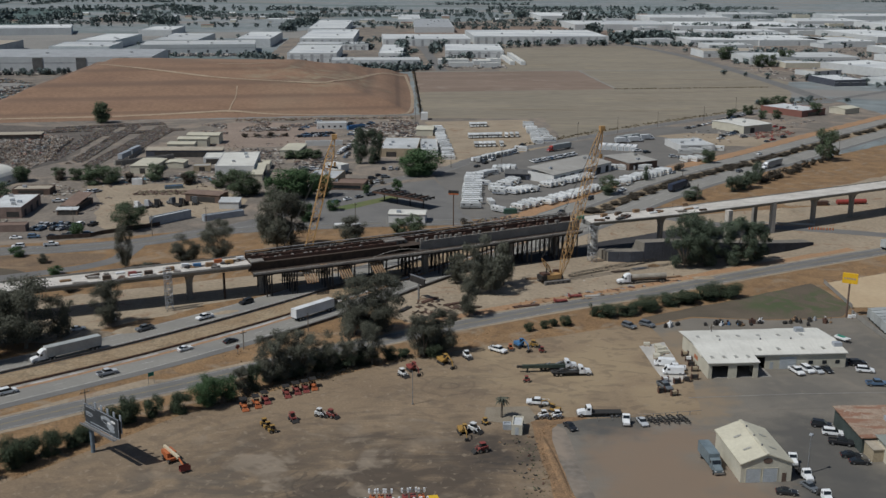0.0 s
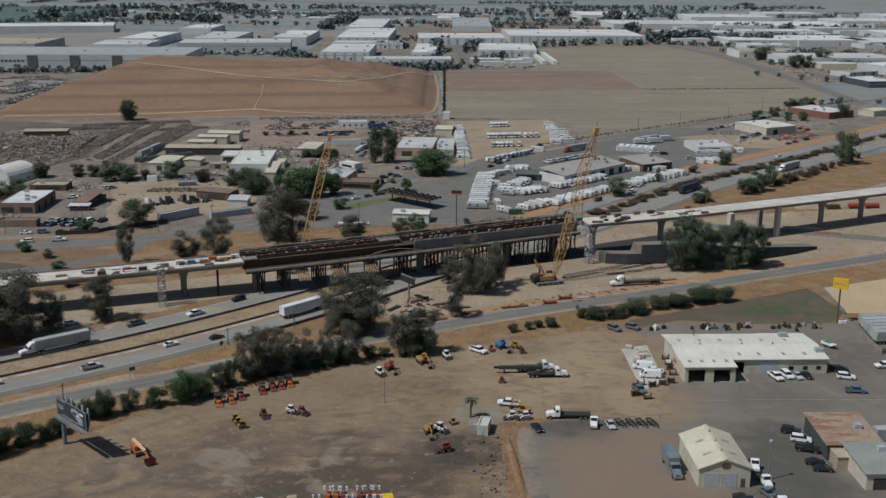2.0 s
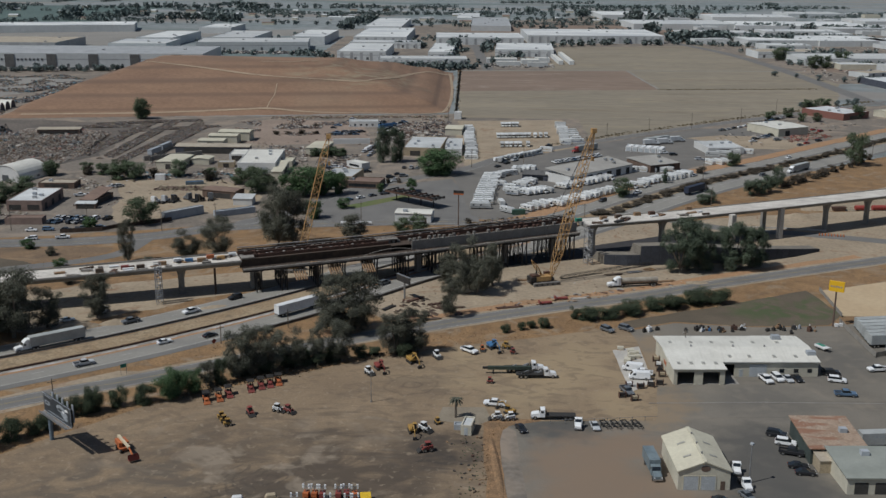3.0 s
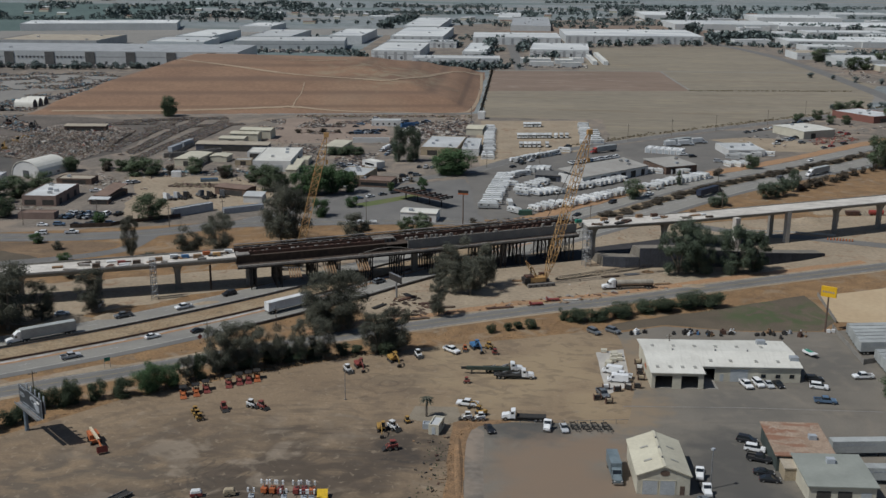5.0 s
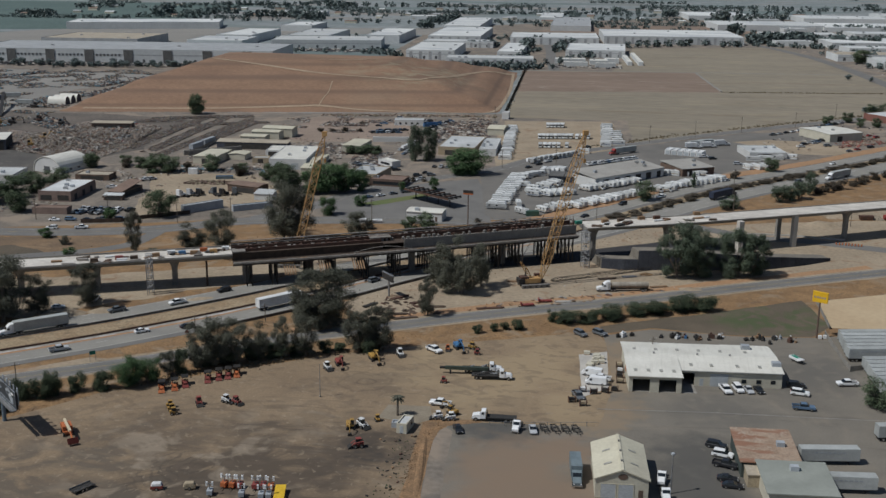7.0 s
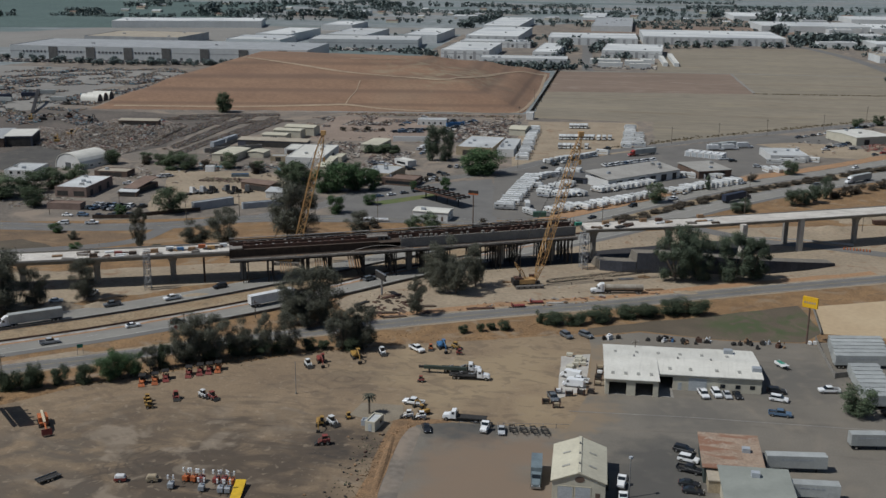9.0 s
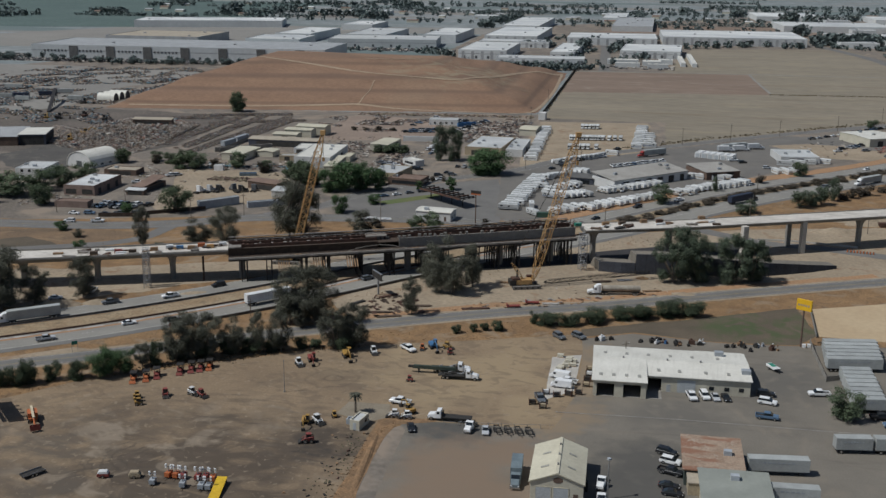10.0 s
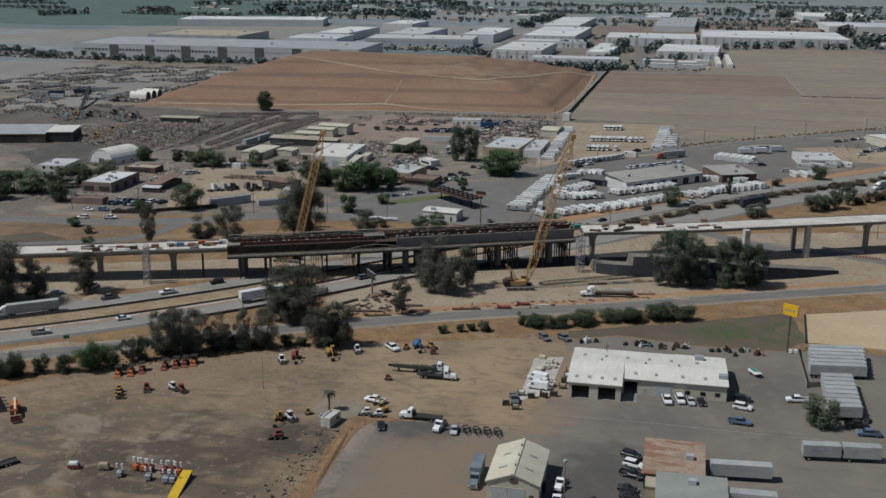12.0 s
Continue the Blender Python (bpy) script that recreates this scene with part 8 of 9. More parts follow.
part("post", rod(bmesh.new(), (0, 0, 0), (0, 0, 14.8), 0.25, sides=8), wall_brown, gas_sign)
part("sign_box", bevelled(boxes((-2.2, 2.2, -0.3, 0.3, 14.6, 15.8)), 0.06), dark_steel, gas_sign)
part("sign_band", boxes((-2.2, 2.2, -0.32, 0.32, 14.0, 14.58)), orange, gas_sign)
small_board = thing("billboard", "small roadside billboard seen from behind beside the freeway", "billboard", pose(-8, 344.5, 0.05, 0, 0, -49))
part("post", rod(bmesh.new(), (0, 0.4, 0), (0, 0.4, 5.4), 0.35, sides=10), grey_steel, small_board)
part("panel", bevelled(boxes((-3.8, 3.8, -0.2, 0.1, 5.8, 8.0)), 0.05), dark_steel, small_board)
part("panel_edge", boxes((-3.8, 3.8, -0.25, 0.45, 8.0, 8.2)), grey_steel, small_board, "pale top edge")
part("bracing", boxes((-3.6, 3.6, 0.1, 0.6, 5.9, 6.05), (-3.6, 3.6, 0.1, 0.6, 7.4, 7.55)), dark_steel, small_board)
green_sign = thing("road_sign", "green road sign on two posts", "sign", pose(-78, 269, 0.05, 0, 0, 40))
part("panel", boxes((-0.8, 0.8, -0.04, 0.0, 2.2, 3.3)), green_paint, green_sign)
for s in (-0.8, 0.8):
    part("post", boxes((s - 0.05, s + 0.05, 0.0, 0.1, 0, 3.3)), grey_steel, green_sign)
work_sign = thing("road_sign", "orange diamond road works sign on a post", "sign", pose(-59, 292, 0.05, 0, 0, 45))
bm = boxes((-0.6, 0.6, -0.03, 0.0, -0.6, 0.6))
bmesh.ops.transform(bm, matrix=pose(0, 0, 2.2, 0, 45, 0), verts=bm.verts)
part("panel", bm, red_paint, work_sign)
part("post", boxes((-0.05, 0.05, 0, 0.08, 0, 2.2)), grey_steel, work_sign)

# ---- hire machines in the dirt yard ----
def tracks(root, L, W, h, w=0.35):
    for s in (-W / 2, W / 2):
        part("track", bevelled(boxes((-L / 2, L / 2, s - w / 2, s + w / 2, 0, h)), 0.12), under, root)


def boom_lift(x, y, turn):
    root = thing("boom_lift", "orange telescopic boom lift with white boom on the dirt", "machine", pose(x, y, 0.03, 0, 0, turn))
    part("chassis", bevelled(boxes((-1.7, 1.7, -1.1, 1.1, 0.5, 1.1)), 0.08), orange, root)
    for a in (-1.5, 1.5):
        for s in (-1.1, 1.1):
            wheel(root, a, s, 0.5, 0.4)
    part("turret", bevelled(boxes((-2.4, 0.9, -1.15, -0.35, 1.15, 2.2), ), 0.12), orange, root)
    part("turret", bevelled(boxes((-2.4, 0.9, 0.35, 1.15, 1.15, 2.2)), 0.12), orange, root)
    bm = bmesh.new()
    box(bm, -3.2, 4.6, -0.28, 0.28, 2.1, 2.65)
    part("boom", bm, mat("boom_cream", (0.62, 0.52, 0.36), (0.52, 0.43, 0.3), 0.5), root, "cream boom")
    part("jib", rod(bmesh.new(), (4.5, 0, 2.3), (7.0, 0, 1.3), 0.22, sides=6), orange, root)
    part("basket", boxes((7.0, 8.0, -1.2, 1.2, 0.5, 0.62), (7.0, 7.06, -1.2, 1.2, 0.62, 1.7), (7.94, 8.0, -1.2, 1.2, 0.62, 1.7)), red_paint, root)


def compact(x, y, turn, colour, label, name="skid_steer", arm=True, size=1.0):
    root = thing(name, label, "machine", pose(x, y, 0.04, 0, 0, turn) @ Matrix.Diagonal((size, size, size, 1)))
    part("body", bevelled(prism(bmesh.new(), [(-1.3, 0.45), (0.8, 0.45), (0.9, 0.9), (0.2, 1.1), (-1.3, 1.35)], -0.55, 0.55), 0.06), colour, root)
    part("cab", bevelled(prism(bmesh.new(), [(-0.8, 1.1), (0.5, 1.0), (0.35, 2.05), (-0.7, 2.05)], -0.5, 0.5), 0.06), glass, root)
    part("cab_roof", bevelled(boxes((-0.75, 0.45, -0.55, 0.55, 2.06, 2.16)), 0.03), colour, root)
    for a in (-0.75, 0.55):
        for s in (-0.72, 0.72):
            wheel(root, a, s, 0.42, 0.3)
    if arm:
        for s in (-0.62, 0.62):
            bm = bmesh.new()
            rod(bm, (-1.2, s, 1.5), (0.9, s, 1.2), 0.1, sides=4)
            rod(bm, (0.9, s, 1.2), (1.6, s, 0.35), 0.1, sides=4)
            part("lift_arm", bm, colour, root)
        part("bucket", prism(bmesh.new(), [(1.4, 0.1), (2.2, 0.05), (2.2, 0.15), (1.6, 0.7), (1.4, 0.7)], -0.85, 0.85), under, root)


def excavator(x, y, turn, colour, label, size=1.0):
    root = thing("excavator", label, "machine", pose(x, y, 0.04, 0, 0, turn) @ Matrix.Diagonal((size, size, size, 1)))
    tracks(root, 3.0, 1.7, 0.6, 0.45)
    part("house", bevelled(prism(bmesh.new(), [(-1.7, 0.7), (1.0, 0.7), (1.0, 1.3), (-0.2, 1.5), (-1.7, 1.6)], -1.0, 1.0), 0.1), colour, root)
    part("cab", bevelled(prism(bmesh.new(), [(-0.3, 1.3), (1.0, 1.3), (0.9, 2.5), (-0.2, 2.5)], 0.1, 0.95), 0.08), glass, root)
    part("cab_roof", boxes((-0.3, 0.95, 0.05, 1.0, 2.51, 2.6)), colour, root)
    bm = bmesh.new()
    rod(bm, (0.8, -0.2, 1.3), (2.6, -0.2, 3.0), 0.2, 0.18, 5)
    rod(bm, (2.6, -0.2, 3.0), (4.4, -0.2, 2.2), 0.18, 0.15, 5)
    part("boom", bm, colour, root)
    part("stick", rod(bmesh.new(), (4.4, -0.2, 2.3), (4.9, -0.2, 0.7), 0.15, 0.12, 5), colour, root)
    part("bucket", prism(bmesh.new(), [(4.4, 0.1), (5.2, 0.1), (5.2, 0.8), (4.9, 0.9), (4.5, 0.5)], -0.7, 0.3), under, root)


def canopy_tractor(x, y, turn, colour):
    def build(m):
        root = thing("canopy_tractor", ("orange" if colour is orange else "red") + " compact tractor with dark canopy on dirt", "machine", m)
        part("hood", bevelled(prism(bmesh.new(), [(0.2, 0.5), (1.5, 0.5), (1.55, 0.95), (1.3, 1.2), (0.2, 1.3)], -0.42, 0.42), 0.08), colour, root)
        part("deck", bevelled(boxes((-1.2, 0.2, -0.7, 0.7, 0.55, 0.8)), 0.05), colour, root)
        part("seat", bevelled(boxes((-0.9, -0.3, -0.3, 0.3, 0.8, 1.35)), 0.08), under, root)
        part("loader_bucket", prism(bmesh.new(), [(2.2, 0.1), (2.8, 0.1), (2.8, 0.2), (2.4, 0.75), (2.2, 0.75)], -0.85, 0.85), colour, root)
        for s in (-0.55, 0.55):
            part("loader_arm", rod(rod(bmesh.new(), (0.2, s, 1.1), (1.6, s, 1.15), 0.07, sides=4), (1.6, s, 1.15), (2.3, s, 0.5), 0.07, sides=4), colour, root)
            part("fender", bevelled(prism(bmesh.new(), [(-1.2, 0.85), (-0.9, 1.3), (-0.2, 1.3), (0.1, 0.85)], s * 1.1, s * 1.6), 0.04), colour, root)
        for a in (-1.0, 0.15):
            for s in (-0.55, 0.55):
                part("post", boxes((a - 0.04, a + 0.04, s - 0.04, s + 0.04, 0.8, 2.25)), under, root)
        part("canopy", bevelled(boxes((-1.6, 0.7, -0.95, 0.95, 2.25, 2.4)), 0.04), dark_steel, root)
        for a, r in ((-0.6, 0.55), (1.1, 0.36)):
            for s in (-0.72, 0.72):
                wheel(root, a, s, r, 0.3)
        return root
    placed(("canopy_tractor", colour.name), build, x, y, turn, 0.03, "compact tractors in the yard")


def light_tower(x, y, turn, colour, label):
    def build(m):
        root = thing("light_tower", label, "light tower", m)
        part("housing", bevelled(boxes((-0.9, 0.9, -0.6, 0.6, 0.35, 1.35)), 0.1), colour, root)
        part("drawbar", boxes((0.9, 2.0, -0.06, 0.06, 0.4, 0.5)), under, root)
        part("mast", boxes((-0.08, 0.08, -0.08, 0.08, 1.35, 2.7)), grey_steel, root)
        part("crossbar", boxes((-0.06, 0.06, -0.75, 0.75, 2.6, 2.7)), grey_steel, root)
        for s in (-0.62, 0.62):
            for z in (2.35, 2.9):
                part("lamp", bevelled(boxes((-0.18, 0.12, s - 0.2, s + 0.2, z - 0.2, z + 0.2)), 0.06), lamp_white, root)
        for s in (-0.65, 0.65):
            wheel(root, -0.1, s, 0.32, 0.2)
        return root
    placed(("tower", colour.name), build, x, y, turn, 0.03, "light towers in the yard")


boom_lift(-61.6, 223.4, -52)
for x, y, c in ((-50.3, 253.2, orange), (-47.5, 255.2, orange), (-45.6, 257.7, red_paint), (-40.7, 261.9, red_paint), (-38.4, 264.2, red_paint), (-36.2, 265.6, red_paint), (-34.3, 267.2, orange)):
    canopy_tractor(x, y, -78 + (x * 37) % 17, c)
for k, (x, y) in enumerate(((-43.2, 242.6), (-42, 240.6), (-40.6, 238.6))):
    compact(x, y, 30, yellow_paint, "small yellow roller with dark canopy", "road_roller", False, 0.9)
compact(-36.8, 245.6, -60, red_paint, "small red and black loader", "compact_loader")
compact(-30.3, 248.2, -20, box_white, "small white and black utility loader")
compact(-27.4, 247.6, -30, red_paint, "small red utility loader")
excavator(-8.2, 279.6, -62, red_paint, "red and white excavator with bucket down", 1.0)
compact(-10.6, 275.4, -50, box_white, "white skid steer loader at the yard edge", size=1.05)
excavator(0.6, 285.2, -58, yellow_paint, "orange-yellow excavator at the yard edge", 1.1)
compact(7.4, 289.6, -60, box_white, "white skid steer loader at the yard edge", size=1.05)
excavator(23.2, 298.8, -60, blue_paint, "blue backhoe with grey arm at the yard edge", 1.05)
compact(27.5, 299, -20, yellow_paint, "small yellow loader beside the backhoe")
compact(20.4, 296.6, -80, orange, "small orange machine beside a pickup", size=0.8)
compact(29.6, 294.6, 10, red_paint, "small red machine lying by the fence", "trencher", False, 0.8)
excavator(5.2, 238.6, -75, yellow_paint, "yellow excavator with black arm in the yard", 0.95)
compact(8, 239.4, -35, box_white, "white skid steer loader in the yard", size=1.1)
compact(11, 243.8, -60, yellow_paint, "small yellow roller in the yard", "road_roller", False, 0.8)
compact(9.6, 228.4, 200, red_paint, "red and white mini loader on dark soil", size=1.1)
compact(25.6, 247.6, 190, box_white, "white skid steer loader beside the berm", size=1.0)
compact(28.9, 247.6, 190, box_white, "white skid steer loader beside the berm", size=1.0)
excavator(28.8, 251.4, 140, yellow_paint, "yellow loader with raised black arm", 0.9)
compact(23.1, 271.6, 180, red_paint, "small red machine with upright mast", "pile_driver", False, 0.8)
for k, (x, y) in enumerate([(-14.4, 204), (-12.6, 204.1), (-10.9, 204.1), (-7.5, 204.4), (-5.8, 204.8), (-4.0, 204.6)]):
    light_tower(x, y, -95 + k * 3, orange if k in (0, 1, 5) else red_paint, "orange light tower with four white lamps" if k in (0, 1, 5) else "red light tower with four white lamps")
for k, (x, y) in enumerate([(-16.2, 200), (-9.2, 200.4), (-4.9, 200.6), (-3.3, 200.8)]):
    light_tower(x, y, -80, box_grey, "grey light tower with white lamps")
for x, y, c, lab in ((-28.5, 200.4, red_paint, "red and white towed compressor"), (-21.6, 201.9, wall_tan, "tan towed compressor with rounded hood")):
    root = thing("compressor", lab + " on the dirt", "machine", pose(x, y, 0.03, 0, 0, 17))
    part("base", bevelled(boxes((-1.3, 1.3, -0.75, 0.75, 0.35, 0.95)), 0.08), c, root)
    part("hood", bevelled(prism(bmesh.new(), [(-1.25, 0.96), (1.25, 0.96), (0.95, 1.65), (-0.95, 1.65)], -0.72, 0.72, 0.15), 0.12), box_white if c is red_paint else c, root)
    part("drawbar", boxes((1.3, 2.3, -0.06, 0.06, 0.4, 0.5)), under, root)
    for s in (-0.8, 0.8):
        wheel(root, 0, s)
ramp_thing = thing("loading_ramp", "long yellow steel loading ramp on the dirt", "ramp", pose(-0.7, 199.4, 0.03, 0, 0, 101))
part("deck", prism(bmesh.new(), [(-5.4, 0.05), (5.4, 1.25), (5.4, 1.4), (-5.4, 0.2)], -1.15, 1.15), mat("ramp_yellow", (0.62, 0.40, 0.03), (0.55, 0.34, 0.03), 0.5, s1=0.6), ramp_thing)
for a in (2.0, 5.0):
    for s in (-1.0, 1.0):
        part("leg", boxes((a - 0.08, a + 0.08, s - 0.08, s + 0.08, 0, 0.95 if a < 3 else 1.2)), under, ramp_thing)
low = thing("flat_trailer", "small dark flat trailer in the yard", "trailer", pose(-44.3, 197.4, 0.03, 0, 0, 60))
part("bed", boxes((-2.6, 2.6, -1.0, 1.0, 0.5, 0.65)), under, low)
part("side_rail", boxes((-2.6, 2.6, -1.05, -0.98, 0.66, 0.95), (-2.6, 2.6, 0.98, 1.05, 0.66, 0.95)), grey_steel, low)
for s in (-1.05, 1.05):
    wheel(low, 0.3, s), wheel(low, -0.6, s)
# trailers, pad and small things by the fence
for k in range(4):
    root = thing("trailer_chassis", "bare dark trailer chassis on wheels", "trailer", pose(52.6 + k * 2.6, 246.0 + k * 0.25, 0.03, 0, 0, -70), "trailer chassis in a row")
    part("frame", boxes((-2.2, 2.2, -0.7, -0.55, 0.5, 0.75), (-2.2, 2.2, 0.55, 0.7, 0.5, 0.75), (-0.2, 0.2, -0.55, 0.55, 0.52, 0.72), (-2.2, -1.9, -0.55, 0.55, 0.52, 0.72), (1.9, 2.2, -0.55, 0.55, 0.52, 0.72)), under, root)
    part("drawbar", rod(bmesh.new(), (2.2, 0, 0.6), (3.4, 0, 0.45), 0.07), under, root)
    for a in (-0.6, 0.5):
        for s in (-0.85, 0.85):
            wheel(root, a, s, 0.36, 0.24)
boat = thing("motor_boat", "small white and lime boat on a trailer", "boat", pose(121.4, 305.6, 0.05, 0, 0, -61))
part("hull", bevelled(prism(bmesh.new(), [(-2.4, 0.6), (1.6, 0.6), (2.7, 1.35), (-2.4, 1.3)], -0.95, 0.95, 0.05), 0.1), box_white, boat)
part("cockpit", boxes((-2.0, 0.8, -0.7, 0.7, 1.3, 1.36)), green_paint, boat)
part("trailer_frame", boxes((-2.3, 3.2, -0.1, 0.1, 0.35, 0.5), (-0.8, -0.6, -0.9, 0.9, 0.3, 0.45)), under, boat)
wheel(boat, -0.7, -0.95, 0.3, 0.2), wheel(boat, -0.7, 0.95, 0.3, 0.2)
rng = random.Random(33)
for k in range(11):
    x, y = rng.uniform(61, 66), rng.uniform(286, 301)
    root = thing("wrapped_pallet", "pallet of cream wrapped goods on the pad", "pallet", pose(x, y, 0.05, 0, 0, rng.uniform(-10, 10)), "pallets on the pad")
    part("load", bevelled(boxes((-0.9, 0.9, -0.6, 0.6, 0.15, rng.uniform(0.8, 1.5))), 0.08), wall_cream, root)
    part("pallet", boxes((-0.95, 0.95, -0.65, 0.65, 0, 0.14)), lumber, root)
for k in range(34):
    f = rng.random()
    x, y = 70 + f * 54, 318.5 + f * 4.0 + rng.gauss(0, 1.3)
    c, lab = rng.choice(((under, "black machine part"), (under, "black machine part"), (rubber, "pile of old tyres"), (box_grey, "grey bin"), (box_white, "white tank"), (rust_steel, "rusty frame"), (dark_steel, "dark steel drum"), (blue_paint, "blue drum"), (lumber, "wooden crate")))
    root = thing("stored_item", lab + " stored behind the workshop", "storage", pose(x, y, 0.05, 0, 0, rng.uniform(0, 90)), "items behind the workshop")
    w, d, h = rng.uniform(0.35, 1.0), rng.uniform(0.3, 0.7), rng.uniform(0.5, 1.4)
    if k % 3:
        part("body", bevelled(boxes((-w, w, -d, d, 0, h)), 0.12), c, root)
    else:
        part("body", rod(bmesh.new(), (-w, 0, d), (w, 0, d), d, sides=10), c, root)
    part("fitting", boxes((-w * 0.5, w * 0.2, -d * 0.3, d * 0.3, h * 0.9, h * 1.25 + 0.2)), c, root)
for k, (x, y) in enumerate([(61, 272), (64, 271), (67, 272.5), (69.5, 274), (58.5, 264.5), (61.5, 262.5), (70.8, 284), (70.9, 288), (70.7, 292), (70.9, 280)]):
    root = thing("material_rack", "rusty rack of stored parts beside the workshop", "rack", pose(x, y, 0.05, 0, 0, rng.uniform(-20, 20)), "racks beside the workshop")
    for a in (-0.9, 0.9):
        part("post", boxes((a - 0.06, a + 0.06, -0.5, 0.5, 0, 1.6)), rust_steel, root)
    part("shelf", boxes((-0.84, 0.84, -0.5, 0.5, 0.5, 0.6)), under, root)
    part("load", bevelled(boxes((-0.7, 0.7, -0.4, 0.4, 0.6, 1.3)), 0.06), rng.choice((box_white, dark_steel, wall_tan)), root)
for x, y in ((139.5, 333), (141, 333.4)):
    root = thing("storage_tank", "small white plastic tank", "tank", pose(x - 8, y - 6, 0.03))
    part("tank", bevelled(boxes((-0.5, 0.5, -0.5, 0.5, 0.15, 1.1)), 0.1), box_white, root)
    part("pallet", boxes((-0.55, 0.55, -0.55, 0.55, 0, 0.14)), lumber, root)

# scattered tyres, boards and scrap along the berm
for k in range(38):
    x, y = 24 - abs(rng.gauss(0, 5.5)), rng.uniform(196, 238)
    c, lab = rng.choice(((dark_steel, "dark"), (rubber, "black"), (lumber, "brown wooden"), (rust_steel, "rusty"), (under, "black"), (form_ply, "brown")))
    root = thing("scrap_piece", lab + " piece of scrap on the dirt", "scrap", pose(x, y, 0.03, 0, 0, rng.uniform(0, 180)) @ Matrix.Diagonal((0.6, 0.6, 0.6, 1)), "scrap along the berm")
    part("block", bevelled(boxes((-rng.uniform(0.3, 0.9), 0.6, -0.3, rng.uniform(0.1, 0.5), 0, rng.uniform(0.2, 0.6))), 0.1), c, root)
building("grey bundle of pipes under a sheet", 16.2, 241.5, 2, 2, 1.4, 0, box_grey, box_grey, "flat", name="covered_stack", category="stack")

# the palm by the cabin
palm = thing("palm_tree", "short fan palm with ragged green crown", "palm", pose(15.2, 248, 0.03))
part("trunk", rod(bmesh.new(), (0, 0, 0), (0.1, 0, 5.2), 0.3, 0.22, 9), bark, palm)
for k in range(26):
    q, up = k * 2.4, 0.9 - (k % 5) * 0.38
    bm = bmesh.new()
    way = Vector((math.cos(q), math.sin(q), 0))
    side = Vector((-math.sin(q), math.cos(q), 0))
    spine = [Vector((0.1, 0, 5.2)) + way * (r * 1.9) + Vector((0, 0, up * r * 1.4 - r * r * 1.25)) for r in (0, 0.35, 0.7, 1.0)]
    ws = (0.05, 0.2, 0.26, 0.03)
    rows = [(bm.verts.new(p - side * w + Vector((0, 0, -w * 0.3))), bm.verts.new(p + Vector((0, 0, 0.05))), bm.verts.new(p + side * w + Vector((0, 0, -w * 0.3)))) for p, w in zip(spine, ws)]
    for r0, r1 in zip(rows, rows[1:]):
        bm.faces.new((r0[0], r0[1], r1[1], r1[0]))
        bm.faces.new((r0[1], r0[2], r1[2], r1[1]))
    part("frond", bm, leaves_grey, palm)

canopy = thing("forecourt_canopy", "long dark steel canopy frame over the forecourt", "canopy", pose(-18, 492, 0.03, 0, 0, -38))
for k in range(9):
    a = -15 + k * 3.75
    part("cross_beam", boxes((a - 0.25, a + 0.25, -4.4, 4.4, 4.7, 5.2)), rust_steel if k % 2 else dark_steel, canopy)
for s in (-4.2, -1.4, 1.4, 4.2):
    part("long_beam", boxes((-15.4, 15.4, s - 0.2, s + 0.2, 4.25, 4.69)), dark_steel, canopy)
part("fascia", boxes((-15.5, 15.5, -4.55, -4.41, 4.2, 5.1)), rust_steel, canopy)
for a in (-12, -4, 4, 12):
    part("post", boxes((a - 0.2, a + 0.2, -0.2, 0.2, 0, 4.24)), dark_steel, canopy)
part("roof_sheet", boxes((-15.2, 15.2, -4.3, 4.3, 4.1, 4.2)), roof_dark, canopy)
for x in (-36, -43):
    root = thing("white_tank", "long white tank lying beside the road", "tank", pose(x, 447.5, 0.05, 0, 0, 12))
    part("shell", rod(bmesh.new(), (-3.2, 0, 0.8), (3.2, 0, 0.8), 0.8, sides=14), box_white, root)
    for a in (-2, 2):
        part("saddle", boxes((a - 0.2, a + 0.2, -0.6, 0.6, 0, 0.3)), concrete, root)
bin_green = thing("waste_bin", "green waste container beside the sales lot", "container", pose(31, 474, 0.05, 0, 0, 10))
part("tub", bevelled(boxes((-3, 3, -1.3, 1.3, 0.1, 2.2)), 0.08), mat("bin_green", (0.05, 0.10, 0.07), (0.04, 0.08, 0.06), 0.6), bin_green)
part("skid", boxes((-2.8, 2.8, -1.0, -0.8, 0, 0.1), (-2.8, 2.8, 0.8, 1.0, 0, 0.1)), under, bin_green)

# things left under the east deck
tank_red = mat("tank_red", (0.33, 0.06, 0.05), (0.24, 0.05, 0.04), 0.6, s1=0.5)
for x, y in ((190.5, 496.2), (198.6, 497.4)):
    root = thing("steel_tank", "red steel tank lying on pale soil under the bridge", "tank", pose(x, y, 0.04, 0, 0, 8), "red tanks under the bridge")
    part("shell", rod(bmesh.new(), (-3.2, 0, 1.35), (3.2, 0, 1.35), 1.15, sides=16), tank_red, root)
    for a in (-2, 2):
        part("saddle", boxes((a - 0.2, a + 0.2, -0.9, 0.9, 0, 0.5)), under, root)
root = thing("waste_skip", "rusty brown waste skip under the bridge", "container", pose(179.5, 494.5, 0.04, 0, 0, 10))
part("tub", prism(bmesh.new(), [(-2.6, 0.15), (2.6, 0.15), (3.2, 2.0), (-3.2, 2.0)], -1.2, 1.2), rust_steel, root)
part("skid", boxes((-2.4, 2.4, -0.9, -0.7, 0, 0.15), (-2.4, 2.4, 0.7, 0.9, 0, 0.15)), under, root)
bm = bmesh.new()
